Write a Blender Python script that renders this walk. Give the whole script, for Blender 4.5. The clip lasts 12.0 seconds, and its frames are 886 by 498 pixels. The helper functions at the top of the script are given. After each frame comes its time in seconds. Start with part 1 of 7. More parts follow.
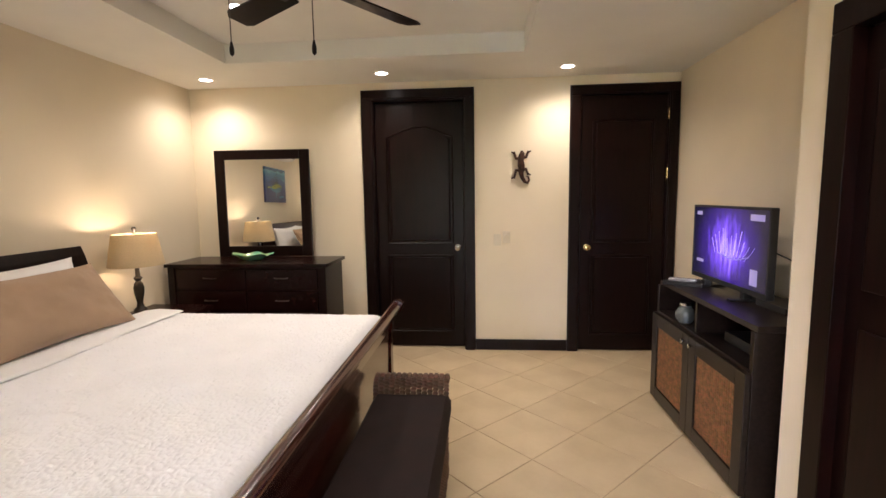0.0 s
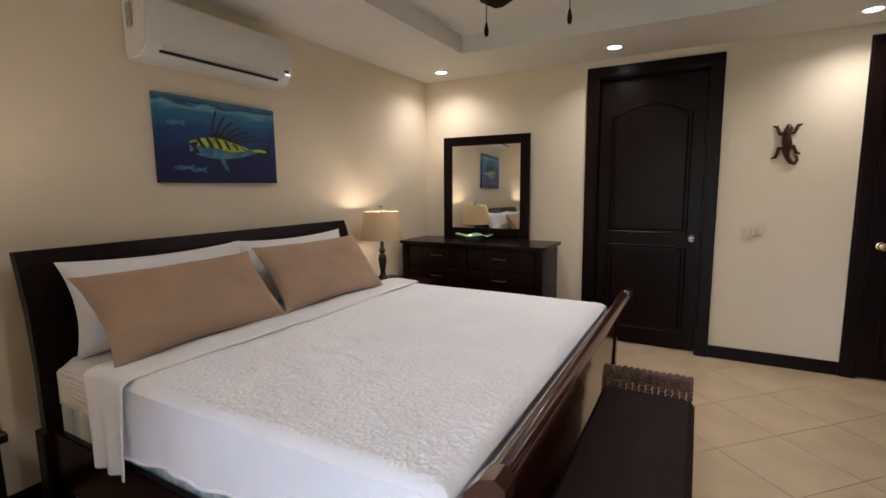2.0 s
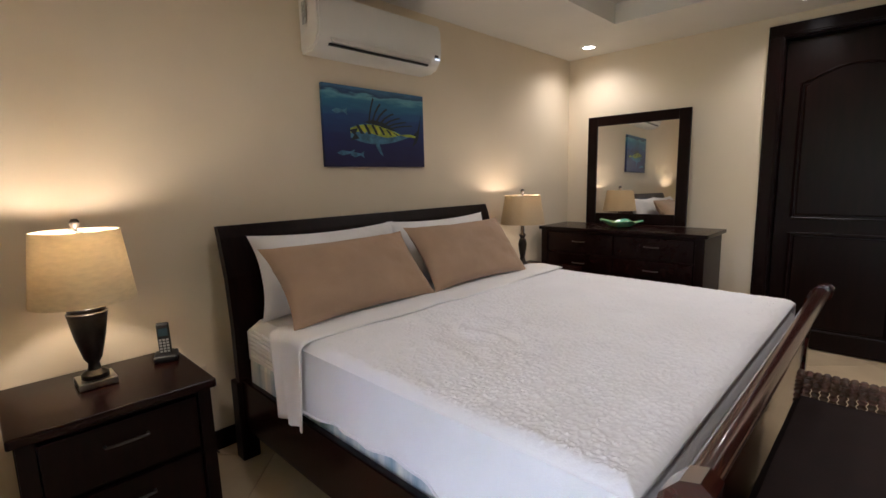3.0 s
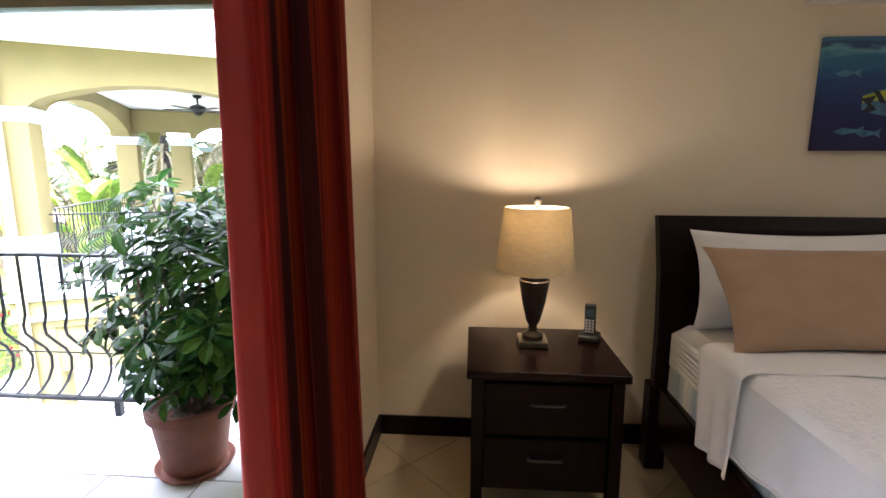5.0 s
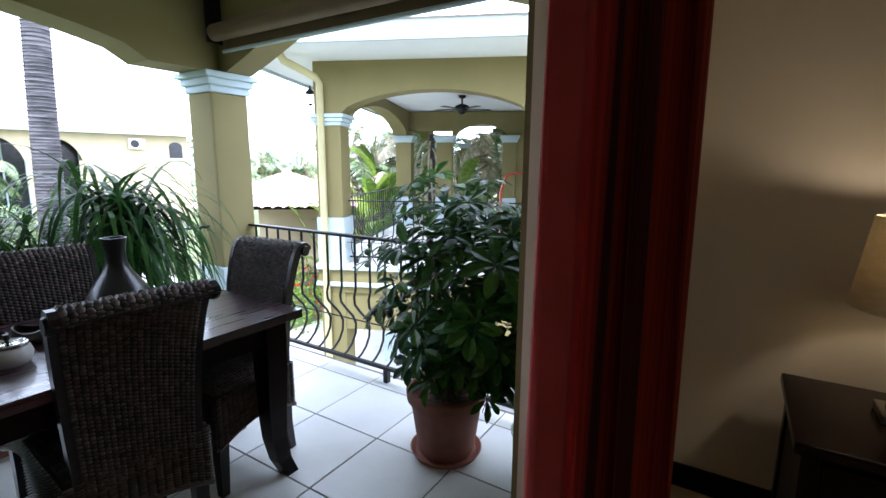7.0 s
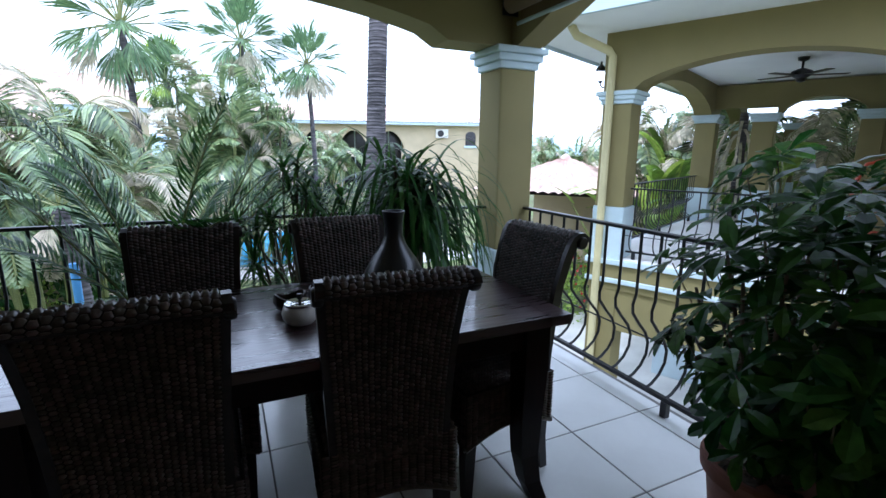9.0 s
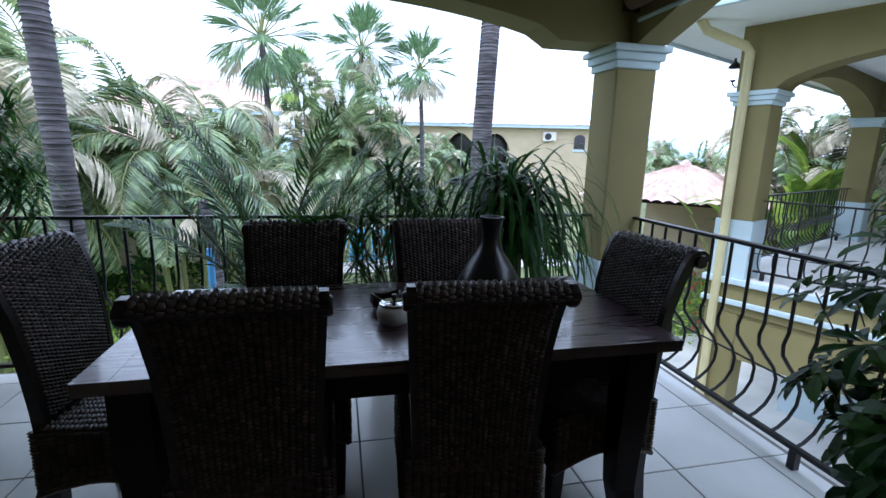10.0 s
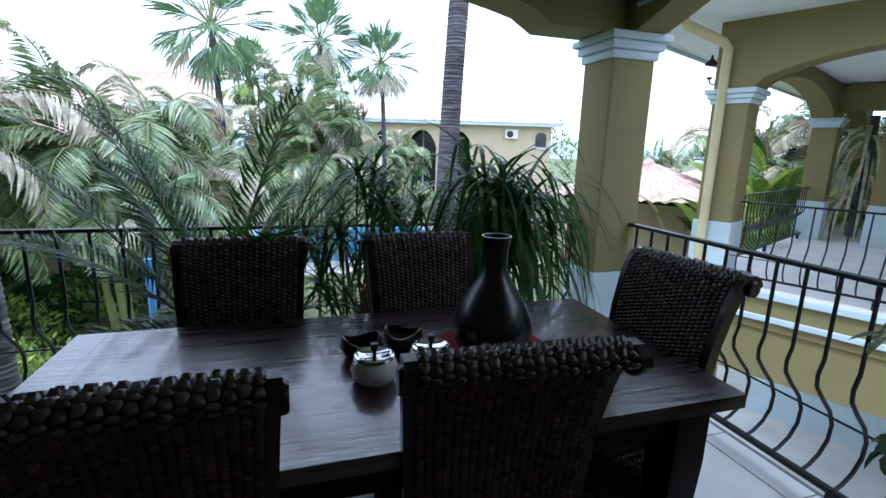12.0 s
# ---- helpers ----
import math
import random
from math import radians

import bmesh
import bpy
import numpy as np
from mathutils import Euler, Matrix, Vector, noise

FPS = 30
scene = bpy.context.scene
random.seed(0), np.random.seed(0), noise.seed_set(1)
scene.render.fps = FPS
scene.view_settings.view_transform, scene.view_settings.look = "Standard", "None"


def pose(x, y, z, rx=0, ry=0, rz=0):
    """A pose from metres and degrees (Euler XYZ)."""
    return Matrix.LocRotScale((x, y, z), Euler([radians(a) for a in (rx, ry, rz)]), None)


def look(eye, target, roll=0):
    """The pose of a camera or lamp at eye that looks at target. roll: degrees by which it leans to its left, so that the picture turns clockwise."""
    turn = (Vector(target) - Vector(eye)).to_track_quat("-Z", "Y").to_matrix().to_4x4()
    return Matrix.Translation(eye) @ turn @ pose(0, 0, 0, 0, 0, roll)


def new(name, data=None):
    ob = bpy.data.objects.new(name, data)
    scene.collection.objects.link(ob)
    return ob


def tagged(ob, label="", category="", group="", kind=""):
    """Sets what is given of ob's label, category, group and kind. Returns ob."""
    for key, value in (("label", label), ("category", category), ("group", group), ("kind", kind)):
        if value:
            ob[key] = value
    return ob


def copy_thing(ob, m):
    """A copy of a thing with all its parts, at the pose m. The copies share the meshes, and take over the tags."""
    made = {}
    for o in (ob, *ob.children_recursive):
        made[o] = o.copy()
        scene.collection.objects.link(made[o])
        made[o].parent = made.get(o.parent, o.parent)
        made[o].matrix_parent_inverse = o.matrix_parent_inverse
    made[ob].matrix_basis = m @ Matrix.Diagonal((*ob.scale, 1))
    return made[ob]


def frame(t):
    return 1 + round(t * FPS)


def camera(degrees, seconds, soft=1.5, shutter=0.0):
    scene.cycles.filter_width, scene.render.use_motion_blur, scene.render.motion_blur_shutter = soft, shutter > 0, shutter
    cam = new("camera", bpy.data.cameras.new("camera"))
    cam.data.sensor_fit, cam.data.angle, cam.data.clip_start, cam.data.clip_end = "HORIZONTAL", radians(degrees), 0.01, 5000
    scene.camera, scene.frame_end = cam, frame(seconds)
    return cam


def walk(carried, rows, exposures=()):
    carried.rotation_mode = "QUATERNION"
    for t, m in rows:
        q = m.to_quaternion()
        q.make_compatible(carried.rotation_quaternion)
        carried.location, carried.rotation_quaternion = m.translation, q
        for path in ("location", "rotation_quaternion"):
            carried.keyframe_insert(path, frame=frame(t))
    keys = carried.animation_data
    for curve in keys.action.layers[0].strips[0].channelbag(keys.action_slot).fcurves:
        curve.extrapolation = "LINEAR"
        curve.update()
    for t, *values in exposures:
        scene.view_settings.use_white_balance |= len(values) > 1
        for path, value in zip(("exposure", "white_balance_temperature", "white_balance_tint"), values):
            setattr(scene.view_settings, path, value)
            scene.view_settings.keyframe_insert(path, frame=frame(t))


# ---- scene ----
cam = camera(87.1, 12.0)

PATH = [
    (0, (0.377, 0.086, 1.501), (0.207, 2.065, 1.273), -0.9),
    (0.5, (0.325, 0.102, 1.48), (-0.065, 2.049, 1.239), -0.7),
    (1, (0.278, 0.099, 1.475), (-0.316, 1.993, 1.229), -0.5),
    (1.5, (0.244, 0.1, 1.458), (-0.542, 1.922, 1.212), -0.6),
    (2, (0.187, 0.087, 1.448), (-0.771, 1.824, 1.189), -0.6),
    (2.5, (0.133, 0.072, 1.428), (-1.018, 1.684, 1.152), -0.7),
    (3, (0.056, 0.056, 1.399), (-1.327, 1.47, 1.106), -1.4),
    (3.5, (-0.008, 0.063, 1.402), (-1.621, 1.2, 1.074), -0.9),
    (5.3, (-0.165, 0.068, 1.387), (-2.111, -0.264, 1.066), 0.5),
    (5.5, (-0.172, 0.06, 1.388), (-2.095, -0.387, 1.065), 0.6),
    (6, (-0.194, 0.018, 1.389), (-2.024, -0.711, 1.041), 0.6),
    (6.5, (-0.258, -0.05, 1.39), (-2.013, -0.943, 1.041), 0.7),
    (8.5, (-0.524, -0.412, 1.317), (-1.646, -2.021, 0.929), -0.4),
    (9, (-0.568, -0.465, 1.323), (-1.4, -2.237, 0.913), 0.5),
    (9.5, (-0.585, -0.499, 1.326), (-1.153, -2.369, 0.902), 0.8),
    (10, (-0.593, -0.502, 1.33), (-1.023, -2.412, 0.923), 1.4),
    (10.5, (-0.599, -0.518, 1.329), (-0.923, -2.447, 0.914), 2.1),
    (11, (-0.611, -0.578, 1.323), (-0.937, -2.506, 0.901), 1.9),
    (11.5, (-0.601, -0.738, 1.337), (-1.022, -2.646, 0.907), 2.3),
    (12, (-0.596, -0.903, 1.339), (-1.182, -2.769, 0.924), 1.7),
]
walk(cam, [(t, look(eye, target, roll)) for t, eye, target, roll in PATH],
     exposures=[(0.0, 2.45, 5950, 20), (1.5, 2.02, 5550, 20), (2.5, 1.75, 5420, 20), (3.5, 1.75, 5500, 20), (5.3, 1.72, 5700, 20), (5.5, 1.60, 5650, 19), (6.0, 1.0, 5500, 17),
                (6.5, 0.36, 5450, 15), (8.5, -0.90, 5200, 13), (9.5, -1.32, 5150, 12), (12.0, -1.36, 5150, 12)])

# ---- world and sun: bright hazy midday ----
world = bpy.data.worlds.new("hazy_sky")
scene.world = world
world.use_nodes = True
wn = world.node_tree
wn.nodes.clear()
sky = wn.nodes.new("ShaderNodeTexSky")
sky.sky_type = 'NISHITA'
sky.sun_disc = False
sky.sun_elevation = radians(62)
sky.sun_rotation = radians(75)
sky.air_density, sky.dust_density, sky.ozone_density = 1.0, 6.0, 1.0
haze = wn.nodes.new("ShaderNodeMix")
haze.data_type = 'RGBA'
haze.inputs[0].default_value = 0.62
haze.inputs[7].default_value = (64, 66, 70, 1)
bg = wn.nodes.new("ShaderNodeBackground")
bg.inputs[1].default_value = 0.15
wo = wn.nodes.new("ShaderNodeOutputWorld")
wn.links.new(sky.outputs[0], haze.inputs[6])
wn.links.new(haze.outputs[2], bg.inputs[0])
wn.links.new(bg.outputs[0], wo.inputs[0])

sun_data = bpy.data.lights.new("sun", 'SUN')
sun_data.energy, sun_data.angle, sun_data.color = 5.0, radians(3), (1.0, 0.96, 0.90)
sun = new("sun", sun_data)
sun.matrix_world = look((14, 4, 30), (0, 0, 0))


# ---- mesh helpers ----
def box(bm, x0, x1, y0, y1, z0, z1, m=None):
    vs = [bm.verts.new((x, y, z)) for z in (z0, z1) for x, y in ((x0, y0), (x1, y0), (x1, y1), (x0, y1))]
    for f in ((3, 2, 1, 0), (4, 5, 6, 7), (0, 1, 5, 4), (1, 2, 6, 5), (2, 3, 7, 6), (3, 0, 4, 7)):
        bm.faces.new([vs[i] for i in f])
    if m is not None:
        bmesh.ops.transform(bm, matrix=m, verts=vs)
    return bm


def boxes(*dims, bev=0.0, seg=2):
    bm = bmesh.new()
    for d in dims:
        box(bm, *d)
    if bev:
        bmesh.ops.bevel(bm, geom=bm.edges[:], offset=bev, segments=seg, profile=0.6, affect='EDGES', clamp_overlap=True)
    return bm


def lathe(profile, n=28, bm=None, m=None):
    """A turned solid from (radius, height) pairs; closed at ends of radius 0."""
    bm = bm or bmesh.new()
    rings = []
    for r, z in profile:
        if r <= 1e-5:
            rings.append([bm.verts.new((0, 0, z))])
        else:
            rings.append([bm.verts.new((r * math.cos(2 * math.pi * i / n), r * math.sin(2 * math.pi * i / n), z)) for i in range(n)])
    for a, b in zip(rings, rings[1:]):
        for i in range(n):
            k = (i + 1) % n
            if len(a) == 1 and len(b) == 1:
                continue
            if len(a) == 1:
                bm.faces.new((a[0], b[k], b[i]))
            elif len(b) == 1:
                bm.faces.new((a[i], a[k], b[0]))
            else:
                bm.faces.new((a[i], a[k], b[k], b[i]))
    if m is not None:
        bmesh.ops.transform(bm, matrix=m, verts=[v for r in rings for v in r])
    return bm


def tube(bm, pts, r, n=8, cap=True):
    """A round bar along pts; r is a number or one per point."""
    pts = [Vector(p) for p in pts]
    rs = r if isinstance(r, (list, tuple)) else [r] * len(pts)
    side, rings = None, []
    for i, p in enumerate(pts):
        d = (pts[min(i + 1, len(pts) - 1)] - pts[max(i - 1, 0)]).normalized()
        if side is None:
            side = d.cross(Vector((0, 0, 1)) if abs(d.z) < 0.9 else Vector((1, 0, 0))).normalized()
        side = (side - d * side.dot(d)).normalized()
        up = d.cross(side)
        rings.append([bm.verts.new(p + rs[i] * (math.cos(2 * math.pi * k / n) * side + math.sin(2 * math.pi * k / n) * up)) for k in range(n)])
    for a, b in zip(rings, rings[1:]):
        for i in range(n):
            k = (i + 1) % n
            bm.faces.new((a[i], a[k], b[k], b[i]))
    if cap:
        bm.faces.new(rings[0][::-1])
        bm.faces.new(rings[-1])
    return bm


def prism(bm, outline, depth, m=None):
    """An outline in the local xz plane pushed along y from 0 to depth."""
    a = [bm.verts.new((x, 0, z)) for x, z in outline]
    b = [bm.verts.new((x, depth, z)) for x, z in outline]
    n = len(outline)
    bm.faces.new(a)
    bm.faces.new(b[::-1])
    for i in range(n):
        k = (i + 1) % n
        bm.faces.new((a[k], a[i], b[i], b[k]))
    if m is not None:
        bmesh.ops.transform(bm, matrix=m, verts=a + b)
    return bm


def part(name, bm, material, parent=None, label="", smooth=False, kind=""):
    me = bpy.data.meshes.new(name)
    bmesh.ops.recalc_face_normals(bm, faces=bm.faces[:])
    bm.to_mesh(me)
    bm.free()
    me.materials.append(material)
    if smooth:
        for p in me.polygons:
            p.use_smooth = True
        me.set_sharp_from_angle(angle=radians(42))
    ob = new(name, me)
    if parent is not None:
        ob.parent = parent
    return tagged(ob, label, "", "", kind)


def thing(name, label, category, m=None, group="", kind=""):
    ob = new(name)
    ob.empty_display_size = 0.05
    if m is not None:
        ob.matrix_world = m
    return tagged(ob, label, category, group, kind)


def structure(name, bm, material, label="", category="", smooth=False):
    return tagged(part(name, bm, material, None, label, smooth), label, category, "", "structure")


# ---- materials ----
def mat(name, col, rough=0.5, metal=0.0, var=0.12, scale=5.0, bump=0.0, bscale=80.0, stretch=(1, 1, 1), col2=None,
        spec=0.5, coat=0.0, island=0.0, obrand=0.0, trans=0.0, sheen=0.0, rvar=0.1):
    """Base colour with broad and fine variation, roughness variation and fine relief."""
    m = bpy.data.materials.new(name)
    m.use_nodes = True
    nt = m.node_tree
    nd, lk = nt.nodes, nt.links
    p = nd["Principled BSDF"]
    tc = nd.new("ShaderNodeTexCoord")
    mp = nd.new("ShaderNodeMapping")
    mp.inputs["Scale"].default_value = stretch
    lk.new(tc.outputs["Object"], mp.inputs[0])
    n1 = nd.new("ShaderNodeTexNoise")
    n1.inputs["Scale"].default_value, n1.inputs["Detail"].default_value = scale, 6
    lk.new(mp.outputs[0], n1.inputs["Vector"])
    n2 = nd.new("ShaderNodeTexNoise")
    n2.inputs["Scale"].default_value, n2.inputs["Detail"].default_value = bscale, 4
    lk.new(mp.outputs[0], n2.inputs["Vector"])
    mix = nd.new("ShaderNodeMix")
    mix.data_type = 'RGBA'
    lo = col2 if col2 else tuple(c * (1 - var) for c in col)
    hi = tuple(min(1, c * (1 + var)) for c in col)
    mix.inputs[6].default_value, mix.inputs[7].default_value = (*lo, 1), (*hi, 1)
    ramp = nd.new("ShaderNodeMapRange")
    ramp.inputs[1].default_value, ramp.inputs[2].default_value = 0.32, 0.68
    lk.new(n1.outputs["Fac"], ramp.inputs[0])
    lk.new(ramp.outputs[0], mix.inputs[0])
    out = mix.outputs[2]
    fine = nd.new("ShaderNodeMapRange")
    fine.inputs[3].default_value, fine.inputs[4].default_value = 1 - var * 0.5, 1 + var * 0.5
    lk.new(n2.outputs["Fac"], fine.inputs[0])
    hsv = nd.new("ShaderNodeHueSaturation")
    lk.new(out, hsv.inputs["Color"])
    lk.new(fine.outputs[0], hsv.inputs["Value"])
    out = hsv.outputs[0]
    if island or obrand:
        src = nd.new("ShaderNodeNewGeometry").outputs["Random Per Island"] if island else nd.new("ShaderNodeObjectInfo").outputs["Random"]
        a = island or obrand
        rr = nd.new("ShaderNodeMapRange")
        rr.inputs[3].default_value, rr.inputs[4].default_value = 1 - a, 1 + a
        lk.new(src, rr.inputs[0])
        h2 = nd.new("ShaderNodeHueSaturation")
        lk.new(out, h2.inputs["Color"])
        lk.new(rr.outputs[0], h2.inputs["Value"])
        if island:
            hh = nd.new("ShaderNodeMapRange")
            hh.inputs[3].default_value, hh.inputs[4].default_value = 0.5 + 0.06 * a, 0.5 - 0.06 * a
            lk.new(src, hh.inputs[0])
            lk.new(hh.outputs[0], h2.inputs["Hue"])
        out = h2.outputs[0]
    lk.new(out, p.inputs["Base Color"])
    rv = nd.new("ShaderNodeMapRange")
    rv.inputs[3].default_value, rv.inputs[4].default_value = max(0.02, rough - rvar * rough), min(1, rough + rvar * rough)
    lk.new(n1.outputs["Fac"], rv.inputs[0])
    lk.new(rv.outputs[0], p.inputs["Roughness"])
    p.inputs["Metallic"].default_value = metal
    p.inputs["Specular IOR Level"].default_value = spec
    p.inputs["Coat Weight"].default_value = coat
    p.inputs["Coat Roughness"].default_value = 0.08
    p.inputs["Sheen Weight"].default_value = sheen
    if bump:
        b = nd.new("ShaderNodeBump")
        b.inputs["Strength"].default_value, b.inputs["Distance"].default_value = min(1, bump), 0.004
        lk.new(n2.outputs["Fac"], b.inputs["Height"])
        lk.new(b.outputs[0], p.inputs["Normal"])
    if trans:
        tr = nd.new("ShaderNodeBsdfTranslucent")
        lk.new(out, tr.inputs[0])
        ms = nd.new("ShaderNodeMixShader")
        ms.inputs[0].default_value = trans
        lk.new(p.outputs[0], ms.inputs[1])
        lk.new(tr.outputs[0], ms.inputs[2])
        lk.new(ms.outputs[0], nd["Material Output"].inputs[0])
    return m


def glow(name, col, strength):
    m = bpy.data.materials.new(name)
    m.use_nodes = True
    p = m.node_tree.nodes["Principled BSDF"]
    p.inputs["Base Color"].default_value = (*col, 1)
    p.inputs["Emission Color"].default_value = (*col, 1)
    p.inputs["Emission Strength"].default_value = strength
    return m


WALL = mat("cream_wall_paint", (0.79, 0.685, 0.515), 0.75, var=0.03, scale=1.5, bump=0.08, bscale=220)
CEIL_OUT = mat("white_outdoor_ceiling_paint", (0.84, 0.86, 0.88), 0.8, var=0.03, scale=2, bump=0.06, bscale=150)
CEIL = mat("white_ceiling_paint", (0.78, 0.75, 0.68), 0.8, var=0.03, scale=2, bump=0.06, bscale=150)
OLIVE = mat("olive_stucco", (0.225, 0.190, 0.078), 0.85, var=0.07, scale=1.8, bump=0.25, bscale=120)
CAPWHITE = mat("pale_blue_white_trim", (0.52, 0.62, 0.66), 0.7, var=0.06, scale=3, bump=0.15, bscale=90)
DARKWOOD = mat("dark_espresso_wood", (0.0070, 0.0020, 0.0015), 0.32, var=0.4, scale=7, bump=0.05, bscale=60, stretch=(6, 6, 0.6), coat=0.0, spec=0.16)
CHERRY = mat("dark_cherry_wood", (0.0095, 0.0024, 0.0019), 0.25, var=0.15, scale=4, bump=0.02, bscale=60, stretch=(5, 0.6, 5), coat=0.04, spec=0.16)
GLOSSY_CHERRY = mat("polished_cherry_wood", (0.048, 0.0095, 0.0058), 0.20, var=0.2, scale=4, bump=0.02, bscale=60, stretch=(5, 0.6, 5), coat=0.5)
TILE_IN = mat("cream_ceramic_tile", (0.56, 0.44, 0.28), 0.22, var=0.07, scale=3, bump=0.02, bscale=30, obrand=0.04)
TILE_OUT = mat("pale_balcony_tile", (0.70, 0.71, 0.69), 0.24, var=0.05, scale=3, bump=0.02, bscale=30, obrand=0.04)
GROUT = mat("brown_grout", (0.30, 0.23, 0.15), 0.9, var=0.2, scale=20, bump=0.3)
GROUT_OUT = mat("grey_grout", (0.15, 0.145, 0.135), 0.9, var=0.2, scale=20, bump=0.3)
IRON = mat("black_iron", (0.012, 0.012, 0.014), 0.42, metal=0.3, var=0.4, scale=30, bump=0.1)
GRASS_SOIL = mat("lawn_and_soil", (0.09, 0.13, 0.04), 0.95, var=0.6, scale=0.8, bump=0.6, bscale=25, col2=(0.12, 0.10, 0.06))
PAVING = mat("pale_paving", (0.56, 0.55, 0.52), 0.8, var=0.15, scale=1.5, bump=0.2, bscale=40)

# ---- the room shell ----
XW, XE, YN, YS = -2.45, 2.14, 4.52, -0.42      # inner faces of the room
ZC, ZT = 2.555, 2.70                            # soffit and raised tray ceiling
JAMB = -1.36                                   # edge of the balcony opening
structure("wall_west", boxes((XW - 0.2, XW, YS - 0.2, YN + 0.2, -0.1, 3.0)), WALL, "cream painted bedroom wall", "wall")
D1, D2 = (-0.67, 0.22), (1.26, 2.06)          # clear door openings
structure("wall_north", boxes((XW, D1[0], YN, YN + 0.2, -0.1, 3.0), (D1[0], D1[1], YN, YN + 0.2, 2.40, 3.0), (D1[1], D2[0], YN, YN + 0.2, -0.1, 3.0),
                              (D2[0], D2[1], YN, YN + 0.2, 2.40, 3.0), (D2[1], XE + 0.2, YN, YN + 0.2, -0.1, 3.0)), WALL, "cream painted wall with two door openings", "wall")
structure("wall_behind_doors", boxes((XW - 0.2, XE + 0.2, YN + 0.2, YN + 0.3, -0.1, 3.0)), WALL, "plain wall closing the rooms beyond the doors", "wall")
structure("wall_east", boxes((XE, XE + 0.2, 2.19, YN, -0.1, 3.0)), WALL, "cream painted wall behind the television", "wall")
structure("wall_closet", boxes((1.70, XE + 0.2, 2.02, 2.19, -0.1, 3.0), (1.70, 1.85, YS, 0.35, -0.1, 3.0), (1.70, 1.85, 0.35, 2.02, 2.12, 3.0)), WALL, "cream painted closet partition", "wall")
structure("wall_closet_back", boxes((2.35, 2.50, YS - 0.2, 2.19, -0.1, 3.0)), WALL, "plain closet back wall", "wall")
structure("wall_south", boxes((XW, JAMB, YS - 0.135, YS, -0.1, 3.0), (1.45, 2.35, YS - 0.135, YS, -0.1, 3.0), (JAMB, 1.45, YS - 0.135, YS, 2.40, 3.0)), WALL, "cream wall with the wide balcony opening", "wall")
TX0, TX1, TY0, TY1 = -1.626, 0.693, 0.45, 3.73
structure("ceiling", boxes((XW, TX0, YS, YN, ZC, ZC + 0.1), (TX1, 2.35, YS, YN, ZC, ZC + 0.1), (TX0, TX1, YS, TY0, ZC, ZC + 0.1), (TX0, TX1, TY1, YN, ZC, ZC + 0.1),
                            (TX0 - 0.1, TX1 + 0.1, TY0 - 0.1, TY1 + 0.1, ZT, ZT + 0.1),
                            (TX0 - 0.05, TX0, TY0 - 0.05, TY1 + 0.05, ZC + 0.1, ZT), (TX1, TX1 + 0.05, TY0 - 0.05, TY1 + 0.05, ZC + 0.1, ZT),
                            (TX0, TX1, TY0 - 0.05, TY0, ZC + 0.1, ZT), (TX0, TX1, TY1, TY1 + 0.05, ZC + 0.1, ZT)), CEIL, "white plaster ceiling with a raised tray", "ceiling")
floor_in = structure("floor", boxes((XW, 2.35, YS - 0.1, YN + 0.2, -0.15, -0.004)), GROUT, "cream ceramic floor tiles laid diagonally", "floor")

# ---- balcony shell ----
BX0, BX1, BY = -2.62, 2.2, -3.52
balcony_floor = structure("floor_balcony", boxes((BX0, BX1, BY, YS - 0.1, -0.25, -0.004)), GROUT_OUT, "pale ceramic balcony floor tiles", "floor")
structure("slab_edge", boxes((BX0, BX1, BY, YS - 0.151, -0.55, -0.25), bev=0.01), OLIVE, "olive stucco slab edge", "wall")
structure("ceiling_balcony", boxes((BX0, BX1, BY, YS - 0.151, 2.48, 2.58)), CEIL, "white plaster balcony ceiling", "ceiling")
structure("wall_outside", boxes((XW - 0.2, JAMB, YS - 0.15, YS - 0.135, -3.0, 3.0), (1.45, BX1, YS - 0.15, YS - 0.135, -3.0, 3.0), (JAMB, 1.45, YS - 0.15, YS - 0.135, 2.40, 3.0)), OLIVE, "olive stucco outer wall", "wall")
structure("wall_balcony_east", boxes((BX1, BX1 + 0.2, BY, YS - 0.15, -3.0, 3.0)), OLIVE, "olive stucco side wall", "wall")


def arch_outline(x0, x1, z_spring, rise, z_top, n=24, flat=0.12):
    """A beam with a segmental arch cut into its lower edge."""
    pts = [(x0, z_top), (x0, z_spring), (x0 + flat, z_spring)]
    w = x1 - x0 - 2 * flat
    for i in range(1, n):
        u = i / n
        pts.append((x0 + flat + w * u, z_spring + 0.03 + (rise - 0.03) * (1 - (2 * u - 1) ** 2) ** 0.8))
    pts += [(x1 - flat, z_spring), (x1, z_spring), (x1, z_top)]
    return pts


